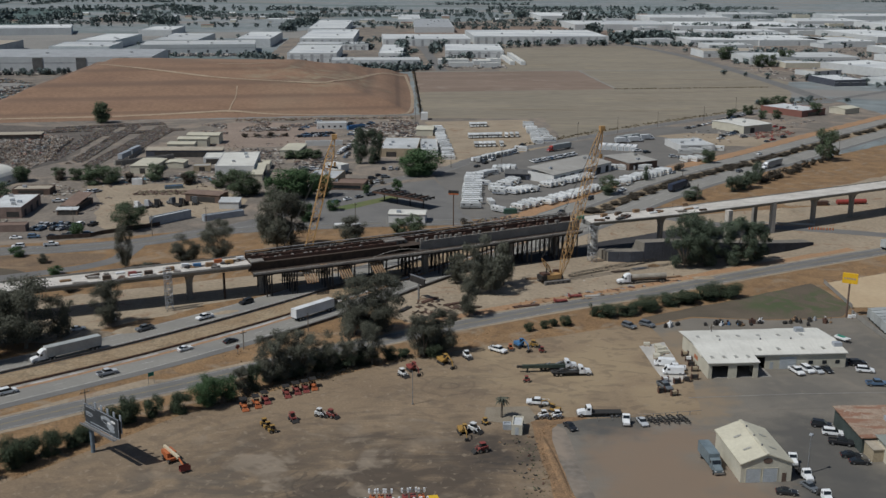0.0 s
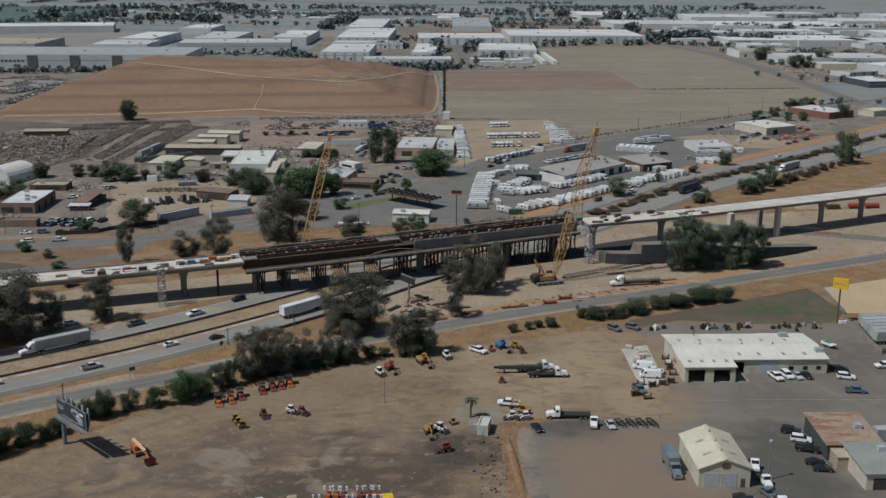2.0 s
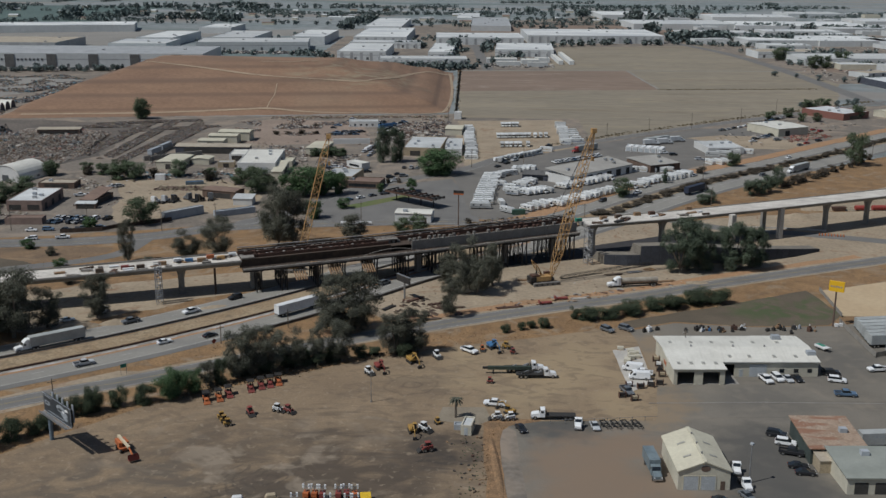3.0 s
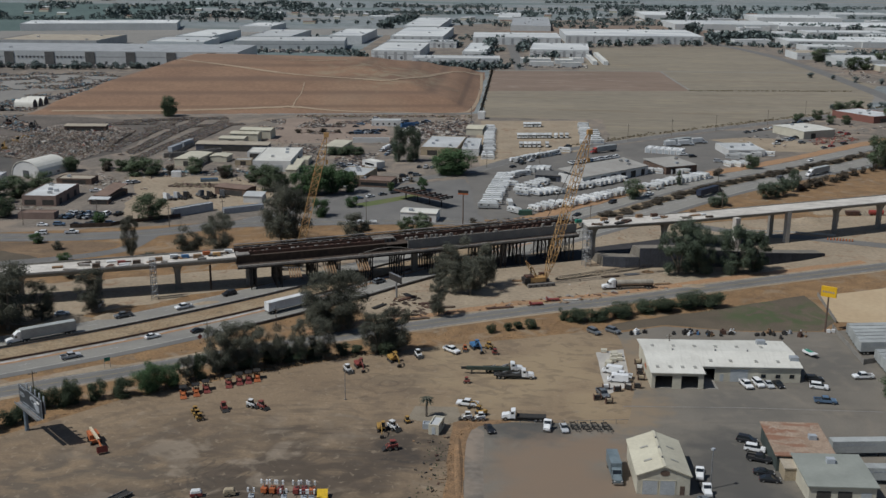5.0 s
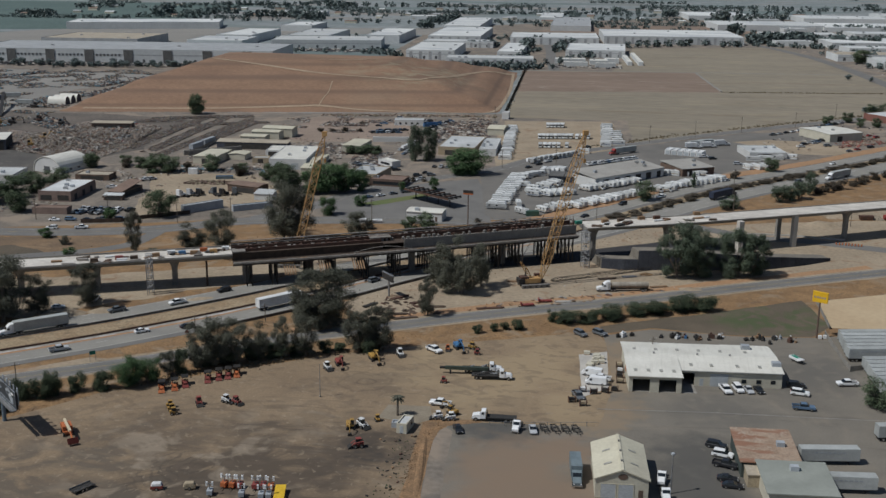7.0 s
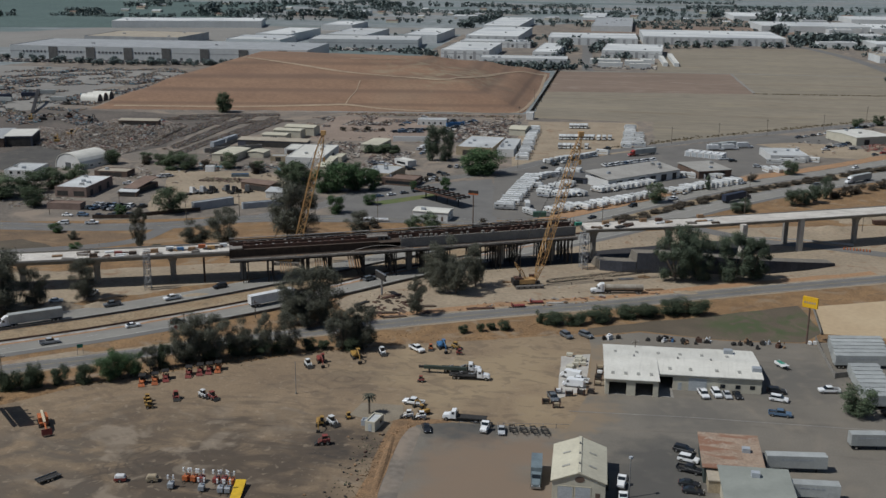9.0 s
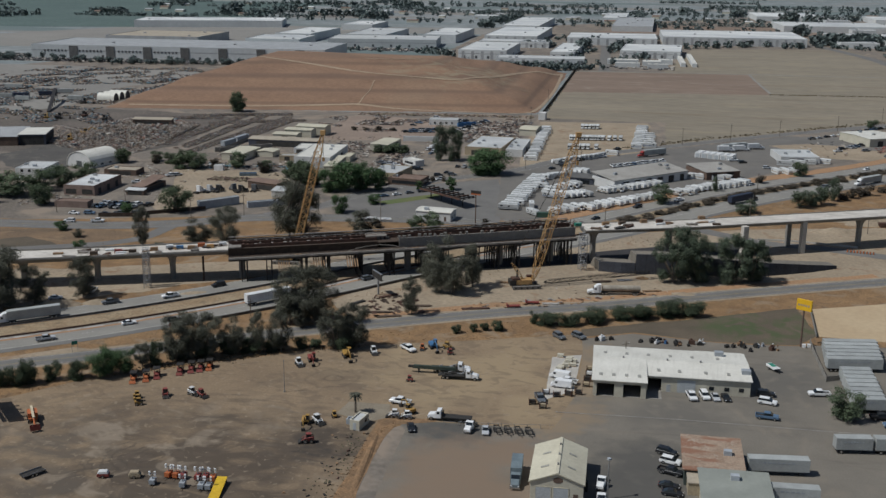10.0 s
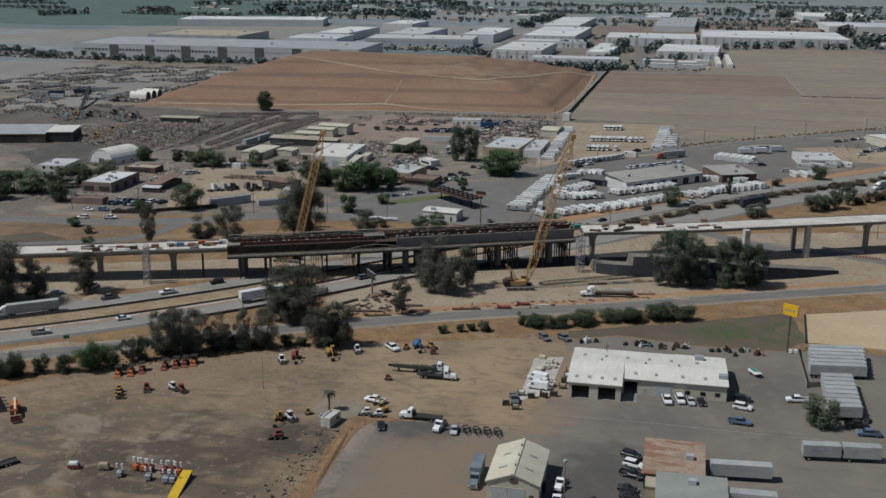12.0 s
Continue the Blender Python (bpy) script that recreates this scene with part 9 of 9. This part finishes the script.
bmesh.ops.create_grid(bm, x_segments=22, y_segments=16, size=1.0)
for v in bm.verts:
    d = math.hypot(v.co.x, v.co.y)
    v.co.z = 1.9 * max(0.0, 1 - d) ** 0.8 * (0.8 + 0.5 * noise.noise(v.co * 3.0)) - 0.05
    v.co.x, v.co.y = v.co.x * 3.6, v.co.y * 2.6
tagged(part("soil_heap", bm, dusty_slab), "small heap of brown soil under the bridge", "soil heap").location = (185, 496.5, 0.04)

# the scrap yard's conveyor and grab
conveyor = thing("scrap_conveyor", "long dark inclined conveyor of the scrap yard", "machine", pose(-386, 736, 0.03, 0, 0, 118))
bm = bmesh.new()
box(bm, -34, 34, -1.2, 1.2, -0.4, 0.4, m=pose(0, 0, 5.2, 0, -8, 0))
part("belt_frame", bm, dark_steel, conveyor)
for a in (-25, -10, 5, 20, 32):
    z = 5.2 + a * 0.139
    part("leg", boxes((a - 0.25, a + 0.25, -1.3, -0.9, 0, z), (a - 0.25, a + 0.25, 0.9, 1.3, 0, z)), dark_steel, conveyor)
for x, y, t, c in ((-330, 690, 40, rust_steel), (-352, 676, 120, yellow_paint)):
    excavator(x, y, t, c, "large scrap handler with raised arm", 1.5)

for x, y, t, c in ((-140, 480, 70, P_WHITE), (-136, 483, 75, P_SILVER), (-132, 485, 80, P_BLACK), (-126, 489, 140, P_GREY), (-121, 487, 60, P_BLACK), (-116, 491, 100, P_GREY)):
    root = thing("semi_tractor", "old semi tractor unit parked on pale dirt", "truck", pose(x, y, 0.05, 0, 0, t))
    cab(root, c, 0.6, True)
    for a in (-3.1, -1.9):
        for b in (-0.95, 0.95):
            wheel(root, a, b, 0.5, 0.5, False)


# vehicles, goods and brush standing about the yards
rng = random.Random(71)
for x, y, t, c, kind in [(-173, 514, 60, P_WHITE, "pickup"), (-170, 516, 50, P_SILVER, "suv"), (-181, 493, 20, P_WHITE, "pickup"), (-177, 495, 15, P_SILVER, "sedan"), (-66, 524, 60, P_BLACK, "suv"), (-63, 527, 60, P_SILVER, "sedan"), (-60, 522, 50, P_WHITE, "pickup"),
                         (-36.6, 552, 10, P_BLACK, "suv"), (-33.4, 560.6, 20, P_BLACK, "sedan"), (-30, 556, 15, P_GREY, "suv"), (-57, 567, 20, P_BLACK, "pickup"), (-54, 569, 20, P_GREY, "suv"), (-51, 566, 20, P_BLACK, "suv"), (-66, 575, 0, P_WHITE, "sedan"), (-70, 577, 0, P_SILVER, "suv"), (-73, 574, 0, P_BLACK, "sedan"), (-76, 578, 0, P_GREY, "pickup"),
                         (-59, 640, 75, P_WHITE, "van"), (-60, 634, 75, P_WHITE, "van"), (-61, 628, 75, P_SILVER, "suv"), (19.4, 607, 40, P_WHITE, "van"), (43, 632, 30, P_WHITE, "pickup"), (38.8, 582, 20, P_WHITE, "suv"), (181, 690, 30, P_WHITE, "pickup"), (198, 697, 20, P_GREY, "suv"), (192, 706, 30, P_SILVER, "sedan"), (233, 745, 40, P_RED, "sedan"), (226, 738, 40, P_RED, "pickup"), (236, 738, 40, P_RED, "suv"),
                         (214, 687, 35, P_RED, "sedan"), (224, 697, 35, P_BLACK, "suv"), (208, 680, 35, P_GREY, "sedan"), (123, 636, 20, P_BLACK, "suv"), (118, 641, 20, P_WHITE, "pickup"), (136, 622, 10, P_SILVER, "suv"), (140, 619, 10, P_GREY, "sedan")]:
    car(c, kind, x, y, t, 0.05, "parked cars in the yards")
for x, y in [(-128, 690), (-120.5, 691), (-112.5, 692), (-102, 694), (-118, 722), (-108, 724)]:
    tree("shrub", x, y, rng.uniform(2.5, 4), rng.uniform(4, 6), group="brown shrubs in the far yard")
for x, y, h, w in [(-163, 396.5, 4.5, 6), (-140, 372, 3.5, 6), (-70, 519, 13, 9), (-62, 523, 9, 8), (-88, 612, 5, 8), (-79, 616, 5.5, 8), (-72, 615, 4.5, 6), (-104, 525, 11, 12), (-112, 530, 9, 10)]:
    tree("far_round" if y < 400 else "far_green", x, y, h, w)
for k, (x, y, t, L) in enumerate([(-182.5, 608, 84, 14), (-181.5, 625, 84, 14), (116.2, 677, 30, 11), (122, 683, 30, 11), (-450, 768, 10, 14), (-440, 775, 10, 14), (-425, 790, 20, 14), (-421, 808, 20, 14), (-481, 826, 5, 16), (-426, 757, 5, 12), (-387, 770, 10, 12)]):
    parked_trailer(x, y, t, L, box_grey if k < 2 else trailer_dark if k in (5, 6) else trailer_side, group="trailers in the yards", stripe=False)
for x, y, t in [(-345, 680, 20), (-333, 693, 60), (-309, 681, 100), (-372, 757, 10), (-289, 622, 40), (-284, 597, 120)]:
    excavator(x, y, t, yellow_paint if y < 650 else dark_steel, "scrap handling machine on oily ground", 1.6)
parked_trailer(119.5, 225.8, 6, 13.6, trailer_side, stripe=True)
fence([(133.6, 331), (133.8, 322), (135.2, 300), (139.2, 302)], 1.8, "low grey board fence beside the trailers", old_concrete, 4)


# ---- scrap yards, stored goods and dry brush ----
def scatter(name, label, polygon, count, size, materials, seed, height=0.0, flat=0.4, category="scrap", gaps=-1.0):
    """Many small pieces lying in a part of the plan, heaped up by height in the middle."""
    r = random.Random(seed)
    xs, ys = [p[0] for p in polygon], [p[1] for p in polygon]
    cx, cy = sum(xs) / len(xs), sum(ys) / len(ys)
    reach = max(max(xs) - min(xs), max(ys) - min(ys)) / 2

    def inside_of(x, y):
        odd = False
        for (x0, y0), (x1, y1) in zip(polygon, polygon[1:] + polygon[:1]):
            if (y0 > y) != (y1 > y) and x < (x1 - x0) * (y - y0) / (y1 - y0) + x0:
                odd = not odd
        return odd
    for material in materials:
        verts, faces = [], []
        for k in range(count // len(materials)):
            for _ in range(40):
                x, y = r.uniform(min(xs), max(xs)), r.uniform(min(ys), max(ys))
                if inside_of(x, y) and noise.noise(Vector((x * 0.045, y * 0.045, seed))) > gaps:
                    break
            lump = 0.5 + 0.5 * noise.noise(Vector((x * 0.06, y * 0.06, seed)))
            z = height * lump * max(0, 1 - math.hypot(x - cx, y - cy) / reach) * r.random()
            m = pose(x, y, z, r.uniform(-25, 25), r.uniform(-25, 25), r.uniform(0, 180))
            a, b, c = (size * r.uniform(0.3, 1.3), size * r.uniform(0.2, 0.7), size * flat * r.uniform(0.2, 1.0))
            n = len(verts)
            verts += [m @ Vector(v) for v in ((-a, -b, 0), (a, -b, 0), (a, b, 0), (-a, b, 0), (-a, -b, c), (a, -b, c), (a, b, c), (-a, b, c))]
            faces += [tuple(n + i for i in f) for f in ((4, 5, 6, 7), (0, 1, 5, 4), (1, 2, 6, 5), (2, 3, 7, 6), (3, 0, 4, 7))]
        tagged(new(name, mesh_of(name, verts, faces, material)), label, category, kind="stuff")


scrap_pale = mat("scrap_pale", (0.43, 0.395, 0.345), (0.27, 0.24, 0.21), 0.6, s1=0.4, s2=2, fine=0.3)
scrap_tan = mat("scrap_tan", (0.34, 0.255, 0.19), (0.21, 0.16, 0.122), 0.8, s1=0.3, s2=2, fine=0.3)
scrap_rust = mat("scrap_rust", (0.155, 0.10, 0.08), (0.105, 0.074, 0.06), 0.85, s1=0.3, s2=2, fine=0.3)
scrap_dark = mat("scrap_dark", (0.095, 0.09, 0.09), (0.065, 0.062, 0.062), 0.8, s1=0.3, s2=2, fine=0.3)
scrap_grey = mat("scrap_grey", (0.25, 0.235, 0.215), (0.15, 0.14, 0.13), 0.7, s1=0.4, s2=2, fine=0.3)
scrap_red = mat("scrap_red", (0.26, 0.075, 0.055), (0.18, 0.06, 0.05), 0.7, s1=0.4)
scrap_teal = mat("scrap_teal", (0.12, 0.21, 0.24), (0.1, 0.15, 0.18), 0.7, s1=0.4)
weeds = mat("dry_brush", (0.2, 0.165, 0.11), (0.15, 0.125, 0.085), 0.9, s1=0.3, s2=2, fine=0.3)


def strip(x0, y0, x1, y1, w):
    """A long narrow plot from one place to another."""
    a, b = Vector((x0, y0)), Vector((x1, y1))
    s = (b - a).orthogonal().normalized() * w / 2
    return [tuple(a + s), tuple(b + s), tuple(b - s), tuple(a - s)]


MIX = [scrap_pale, scrap_grey, scrap_tan, scrap_pale, scrap_tan, scrap_rust, scrap_pale, scrap_tan, scrap_grey, scrap_rust, scrap_pale, scrap_tan]
scatter("scrap_heap", "wide heap of mixed shredded scrap metal", [(-302, 592), (-274, 576), (-228, 560), (-224, 600), (-236, 680), (-268, 704), (-300, 698), (-300, 645)], 21000, 0.62, MIX, 1, 8)
scatter("scrap_heap", "heap of mixed scrap metal", [(-332, 655), (-321, 630), (-302, 612), (-290, 612), (-305, 642)], 3000, 0.65, MIX, 2, 4)
scatter("scrap_heap", "larger wrecks and machines lying on the scrap heap", [(-298, 600), (-274, 580), (-230, 570), (-230, 640), (-262, 700), (-298, 690)], 420, 1.5, [scrap_dark, scrap_grey, scrap_red, scrap_dark, scrap_pale, scrap_teal], 3, 7, 0.5, gaps=0.0)
for k, row in enumerate([(-224, 600, -226, 735, 9), (-207, 592, -212, 738, 9), (-196, 585, -192, 735, 8), (-234, 690, -175, 722, 10), (-262, 722, -195, 748, 13), (-186, 640, -184, 725, 7), (-272, 706, -236, 716, 12)]):
    scatter("stored_parts", "row of rusty parts and wrecks", strip(*row), 2900, 0.7, [scrap_rust, scrap_dark, scrap_rust, weeds, scrap_dark, scrap_grey], 10 + k, 1.2, gaps=-0.3)
for k, row in enumerate([(-120, 690, -92, 700, 12), (-120, 735, -60, 752, 14), (-128, 712, -128, 760, 14), (-150, 700, -160, 745, 16), (-45, 700, -30, 770, 16)]):
    scatter("stored_parts", "old parts and wrecks in the far yard", strip(*row), 500, 1.1, [scrap_rust, scrap_dark, scrap_tan, scrap_pale], 20 + k, 0.6, gaps=-0.1)
for k, row in enumerate([(-515, 870, -475, 930, 12), (-440, 745, -410, 800, 12), (-500, 940, -425, 985, 14), (-425, 900, -350, 955, 14), (-390, 770, -345, 870, 10), (-392, 690, -345, 665, 16), (-345, 705, -302, 672, 22), (-470, 850, -450, 905, 12), (-560, 830, -500, 840, 14), (-450, 690, -415, 735, 14), (-540, 900, -500, 960, 14), (-480, 760, -450, 830, 12), (-520, 790, -490, 835, 10)]):
    scatter("stored_goods", "wrecks and containers on the salvage yard", strip(*row), 620, 1.5, [scrap_dark, scrap_rust, scrap_tan, scrap_pale, scrap_dark, scrap_teal], 30 + k, 1.0, 0.6, gaps=-0.1)
for k, (poly, n) in enumerate([([(-560, 830), (-480, 860), (-345, 890), (-340, 960), (-420, 1040), (-560, 1010)], 4200), ([(-480, 690), (-345, 660), (-345, 750), (-380, 860), (-500, 820)], 3600)]):
    scatter("stored_goods", "scattered wrecks and parts on the salvage yard", poly, n, 1.1, [scrap_dark, scrap_rust, scrap_tan, scrap_pale, scrap_dark, scrap_teal, weeds], 60 + k, 0.6, 0.6, gaps=0.08)
for k, row in enumerate([(-489, 804, -476, 841, 10), (-491, 863, -489, 911, 10), (-447, 757, -430, 770, 9), (-392, 895, -383, 936, 12), (-387, 954, -368, 971, 12), (-367, 827, -364, 887, 12), (-510, 935, -500, 1000, 8)]):
    scatter("stored_goods", "closely parked wrecks on the salvage yard", strip(*row), 420, 1.9, [scrap_dark, scrap_teal, scrap_pale, scrap_dark, scrap_rust], 90 + k, 0.4, 0.7)
scatter("stored_goods", "wrecks and parts in the far yard", strip(-129, 722, -104, 722, 9), 260, 1.4, [scrap_dark, scrap_pale, scrap_rust], 98, 0.4, 0.6)
scatter("stored_goods", "reddish goods beside the cream hall", [(205, 690), (240, 716), (232, 735), (205, 712)], 160, 1.4, [scrap_red, scrap_rust, scrap_tan], 99, 0.2, 0.4)
scatter("stored_goods", "rusty goods beside the yard buildings", [(-176, 472), (-172, 472), (-164, 492), (-158, 492), (-162, 470), (-158, 480), (-164, 496), (-176, 496)], 90, 0.9, [scrap_rust, scrap_dark, scrap_pale], 40, 0.5)
scatter("stored_goods", "goods stacked between the sheds", [(-180, 536), (-115, 544), (-110, 560), (-180, 556)], 260, 1.1, [scrap_rust, scrap_dark, scrap_pale, scrap_teal], 41, 0.8)
scatter("stored_goods", "goods stacked between the sheds", [(-140, 590), (-90, 590), (-85, 645), (-120, 645)], 360, 1.1, [scrap_rust, scrap_dark, scrap_pale], 42, 0.8)
scatter("stored_goods", "old parts behind the sheds", [(-80, 560), (-60, 560), (-62, 620), (-85, 620)], 320, 1.2, [scrap_dark, scrap_rust, scrap_pale], 43, 0.5)
scatter("stored_goods", "parts stacked in the yard", [(-150, 510), (-118, 512), (-122, 520), (-150, 518)], 300, 1.1, [scrap_rust, weeds], 44, 0.8)
scatter("stored_goods", "dark rubble round the mound foot", [(-150, 760), (-20, 778), (-20, 788), (-150, 770)], 300, 1.2, [scrap_tan, weeds, scrap_rust], 45, 0.6)
scatter("stored_goods", "old vehicles and parts at the far edge", [(-60, 660), (-14, 665), (-16, 760), (-58, 752)], 500, 1.6, [scrap_dark, scrap_pale, scrap_rust], 46, 0.5)
scatter("stored_goods", "loose material on the bridge works", [(-12, 318), (20, 336), (110, 382), (100, 390), (30, 380), (-10, 345)], 46, 0.4, [form_ply, scrap_pale, rust_steel], 47, 0.0)
scatter("stored_goods", "loose material under the deck", [(-60, 356), (60, 410), (60, 425), (-60, 372)], 80, 0.6, [scrap_dark, form_ply, scrap_pale], 48, 0.0)
scatter("stored_goods", "clutter beside the sales lot", [(8, 445), (40, 452), (50, 470), (20, 466)], 260, 1.0, [scrap_dark, weeds, scrap_rust], 49, 0.5)
scatter("stored_goods", "cars and clutter among the far sheds", [(165, 660), (230, 720), (280, 790), (220, 790), (150, 690)], 130, 1.2, [scrap_pale, scrap_dark, scrap_tan], 50, 0.0)
scatter("far_vehicles", "cars parked before the long warehouse", [(-640, 1052), (-340, 1085), (-340, 1108), (-640, 1080)], 2600, 2.2, [scrap_dark, scrap_pale, scrap_dark], 51, 0.0, 0.6, "cars")
scatter("far_vehicles", "cars parked on the wide lot", [(-820, 1055), (-640, 1050), (-640, 1120), (-820, 1135)], 1400, 2.2, [scrap_dark, scrap_pale, scrap_dark], 57, 0.0, 0.6, "cars")
scatter("far_vehicles", "cars and trucks parked between warehouses", [(-380, 1300), (-200, 1300), (-200, 1335), (-380, 1335)], 500, 2.4, [scrap_pale, scrap_dark], 52, 0.0, 0.6, "cars")
scatter("far_vehicles", "cars and trucks parked between warehouses", [(0, 1165), (70, 1160), (70, 1200), (0, 1205)], 160, 2.0, [scrap_pale, scrap_dark, scrap_pale], 53, 0.0, 0.7, "cars")
scatter("far_vehicles", "cars and trucks in the industrial district", [(336, 1050), (560, 1100), (800, 1500), (320, 1500)], 1200, 1.7, [scrap_pale, scrap_dark, scrap_pale, scrap_dark], 54, 0.0, 0.6, "cars", 0.1)
scatter("far_vehicles", "trucks parked beside the far warehouses", [(-90, 1600), (40, 1620), (40, 1700), (-90, 1700)], 500, 2.5, [scrap_dark, scrap_pale], 55, 0.0, 0.7, "cars")


def brush(name, label, line, width, count, size, seed, material=weeds):
    """Tufts of dry brush along a line."""
    r = random.Random(seed)
    verts, faces = [], []
    for k in range(count):
        p = line[r.randrange(len(line))]
        x, y = p.x + r.gauss(0, width), p.y + r.gauss(0, width)
        for j in range(5):
            q, s = r.uniform(0, math.tau), size * r.uniform(0.4, 1.2)
            u = Vector((math.cos(q), math.sin(q), 0)) * s
            lean = Vector((r.uniform(-0.4, 0.4), r.uniform(-0.4, 0.4), 1)) * s * 0.8
            c = Vector((x + r.uniform(-0.5, 0.5) * size, y + r.uniform(-0.5, 0.5) * size, 0))
            n = len(verts)
            verts += [c - u * 0.5, c + u * 0.5, c + u * 0.2 + lean, c - u * 0.3 + lean * 0.8]
            faces.append((n, n + 1, n + 2, n + 3))
    tagged(new(name, mesh_of(name, verts, faces, material)), label, "brush", kind="stuff")


edge = smooth_line([(-110, 195), (-93, 216), (-74, 240), (-34, 274), (0, 295), (38, 312), (64, 324)], 2)
brush("dry_brush", "dry brush along the yard fence", edge, 1.0, 500, 0.2, 1, dry_grass)
brush("dry_brush", "grey weeds between road and yard", smooth_line([(0, 303), (20, 312), (40, 322), (60, 330), (100, 348)], 2), 2.0, 260, 0.22, 2, dry_grass)
brush("dry_brush", "dark weeds under the trees", smooth_line([(-60, 255), (-20, 284), (0, 294)], 2), 1.3, 400, 0.4, 3)
brush("dry_brush", "dry brush on the freeway bank", [p for p in offset(freeway, -25) if -60 < p.x < 300], 3.0, 400, 0.3, 4, dry_grass)
brush("dry_brush", "dry brush beyond the bridge", smooth_line([(-180, 350), (-100, 385), (-40, 420), (20, 445)], 3), 7, 300, 0.3, 5, dry_grass)
brush("dry_brush", "tufts along the berm", smooth_line([(24, 195), (24, 230), (27, 248)], 2), 0.7, 140, 0.25, 6, dry_grass)
brush("green_weeds", "low green weeds at the edge of the dirt", smooth_line([(20, 205), (21, 225), (19, 236)], 2), 1.6, 90, 0.25, 9, leaves)
brush("dry_brush", "dark brush along the field fence", smooth_line([(-15, 785), (-30, 1125)], 4), 0.8, 600, 0.7, 7)
brush("dry_brush", "weeds along the field road", offset([p for p in access if 60 < p.x < 330], 9), 2.0, 500, 0.9, 8)
brush("dry_brush", "dark brush along the field edge", smooth_line([(158, 976), (230, 985), (300, 995)], 3), 1.0, 300, 0.9, 10)
scatter("stored_goods", "clutter among the sheds and yards", [(-190, 500), (-100, 500), (-60, 530), (-60, 700), (-120, 700), (-190, 560)], 560, 0.8, [scrap_dark, scrap_rust, scrap_pale, scrap_tan, weeds], 70, 0.3, gaps=0.12)
scatter("stored_goods", "clutter along the yard roads", [(-260, 430), (-190, 430), (-180, 520), (-215, 560), (-270, 520)], 500, 0.8, [scrap_dark, scrap_rust, scrap_pale, weeds], 71, 0.3, gaps=0.1)
scatter("loose_timber", "loose rusty bars and timbers at the works", [(-14, 322), (6, 322), (12, 330), (0, 346), (-10, 340)], 70, 1.3, [rust_steel, form_ply, dark_timber], 72, 0.5, 0.15)
scatter("loose_timber", "loose timbers along the works track", [(20, 332), (60, 352), (90, 370), (88, 374), (56, 358), (18, 338)], 60, 1.4, [lumber, weathered_rail, rust_steel, orange_soil], 73, 0.0, 0.12)
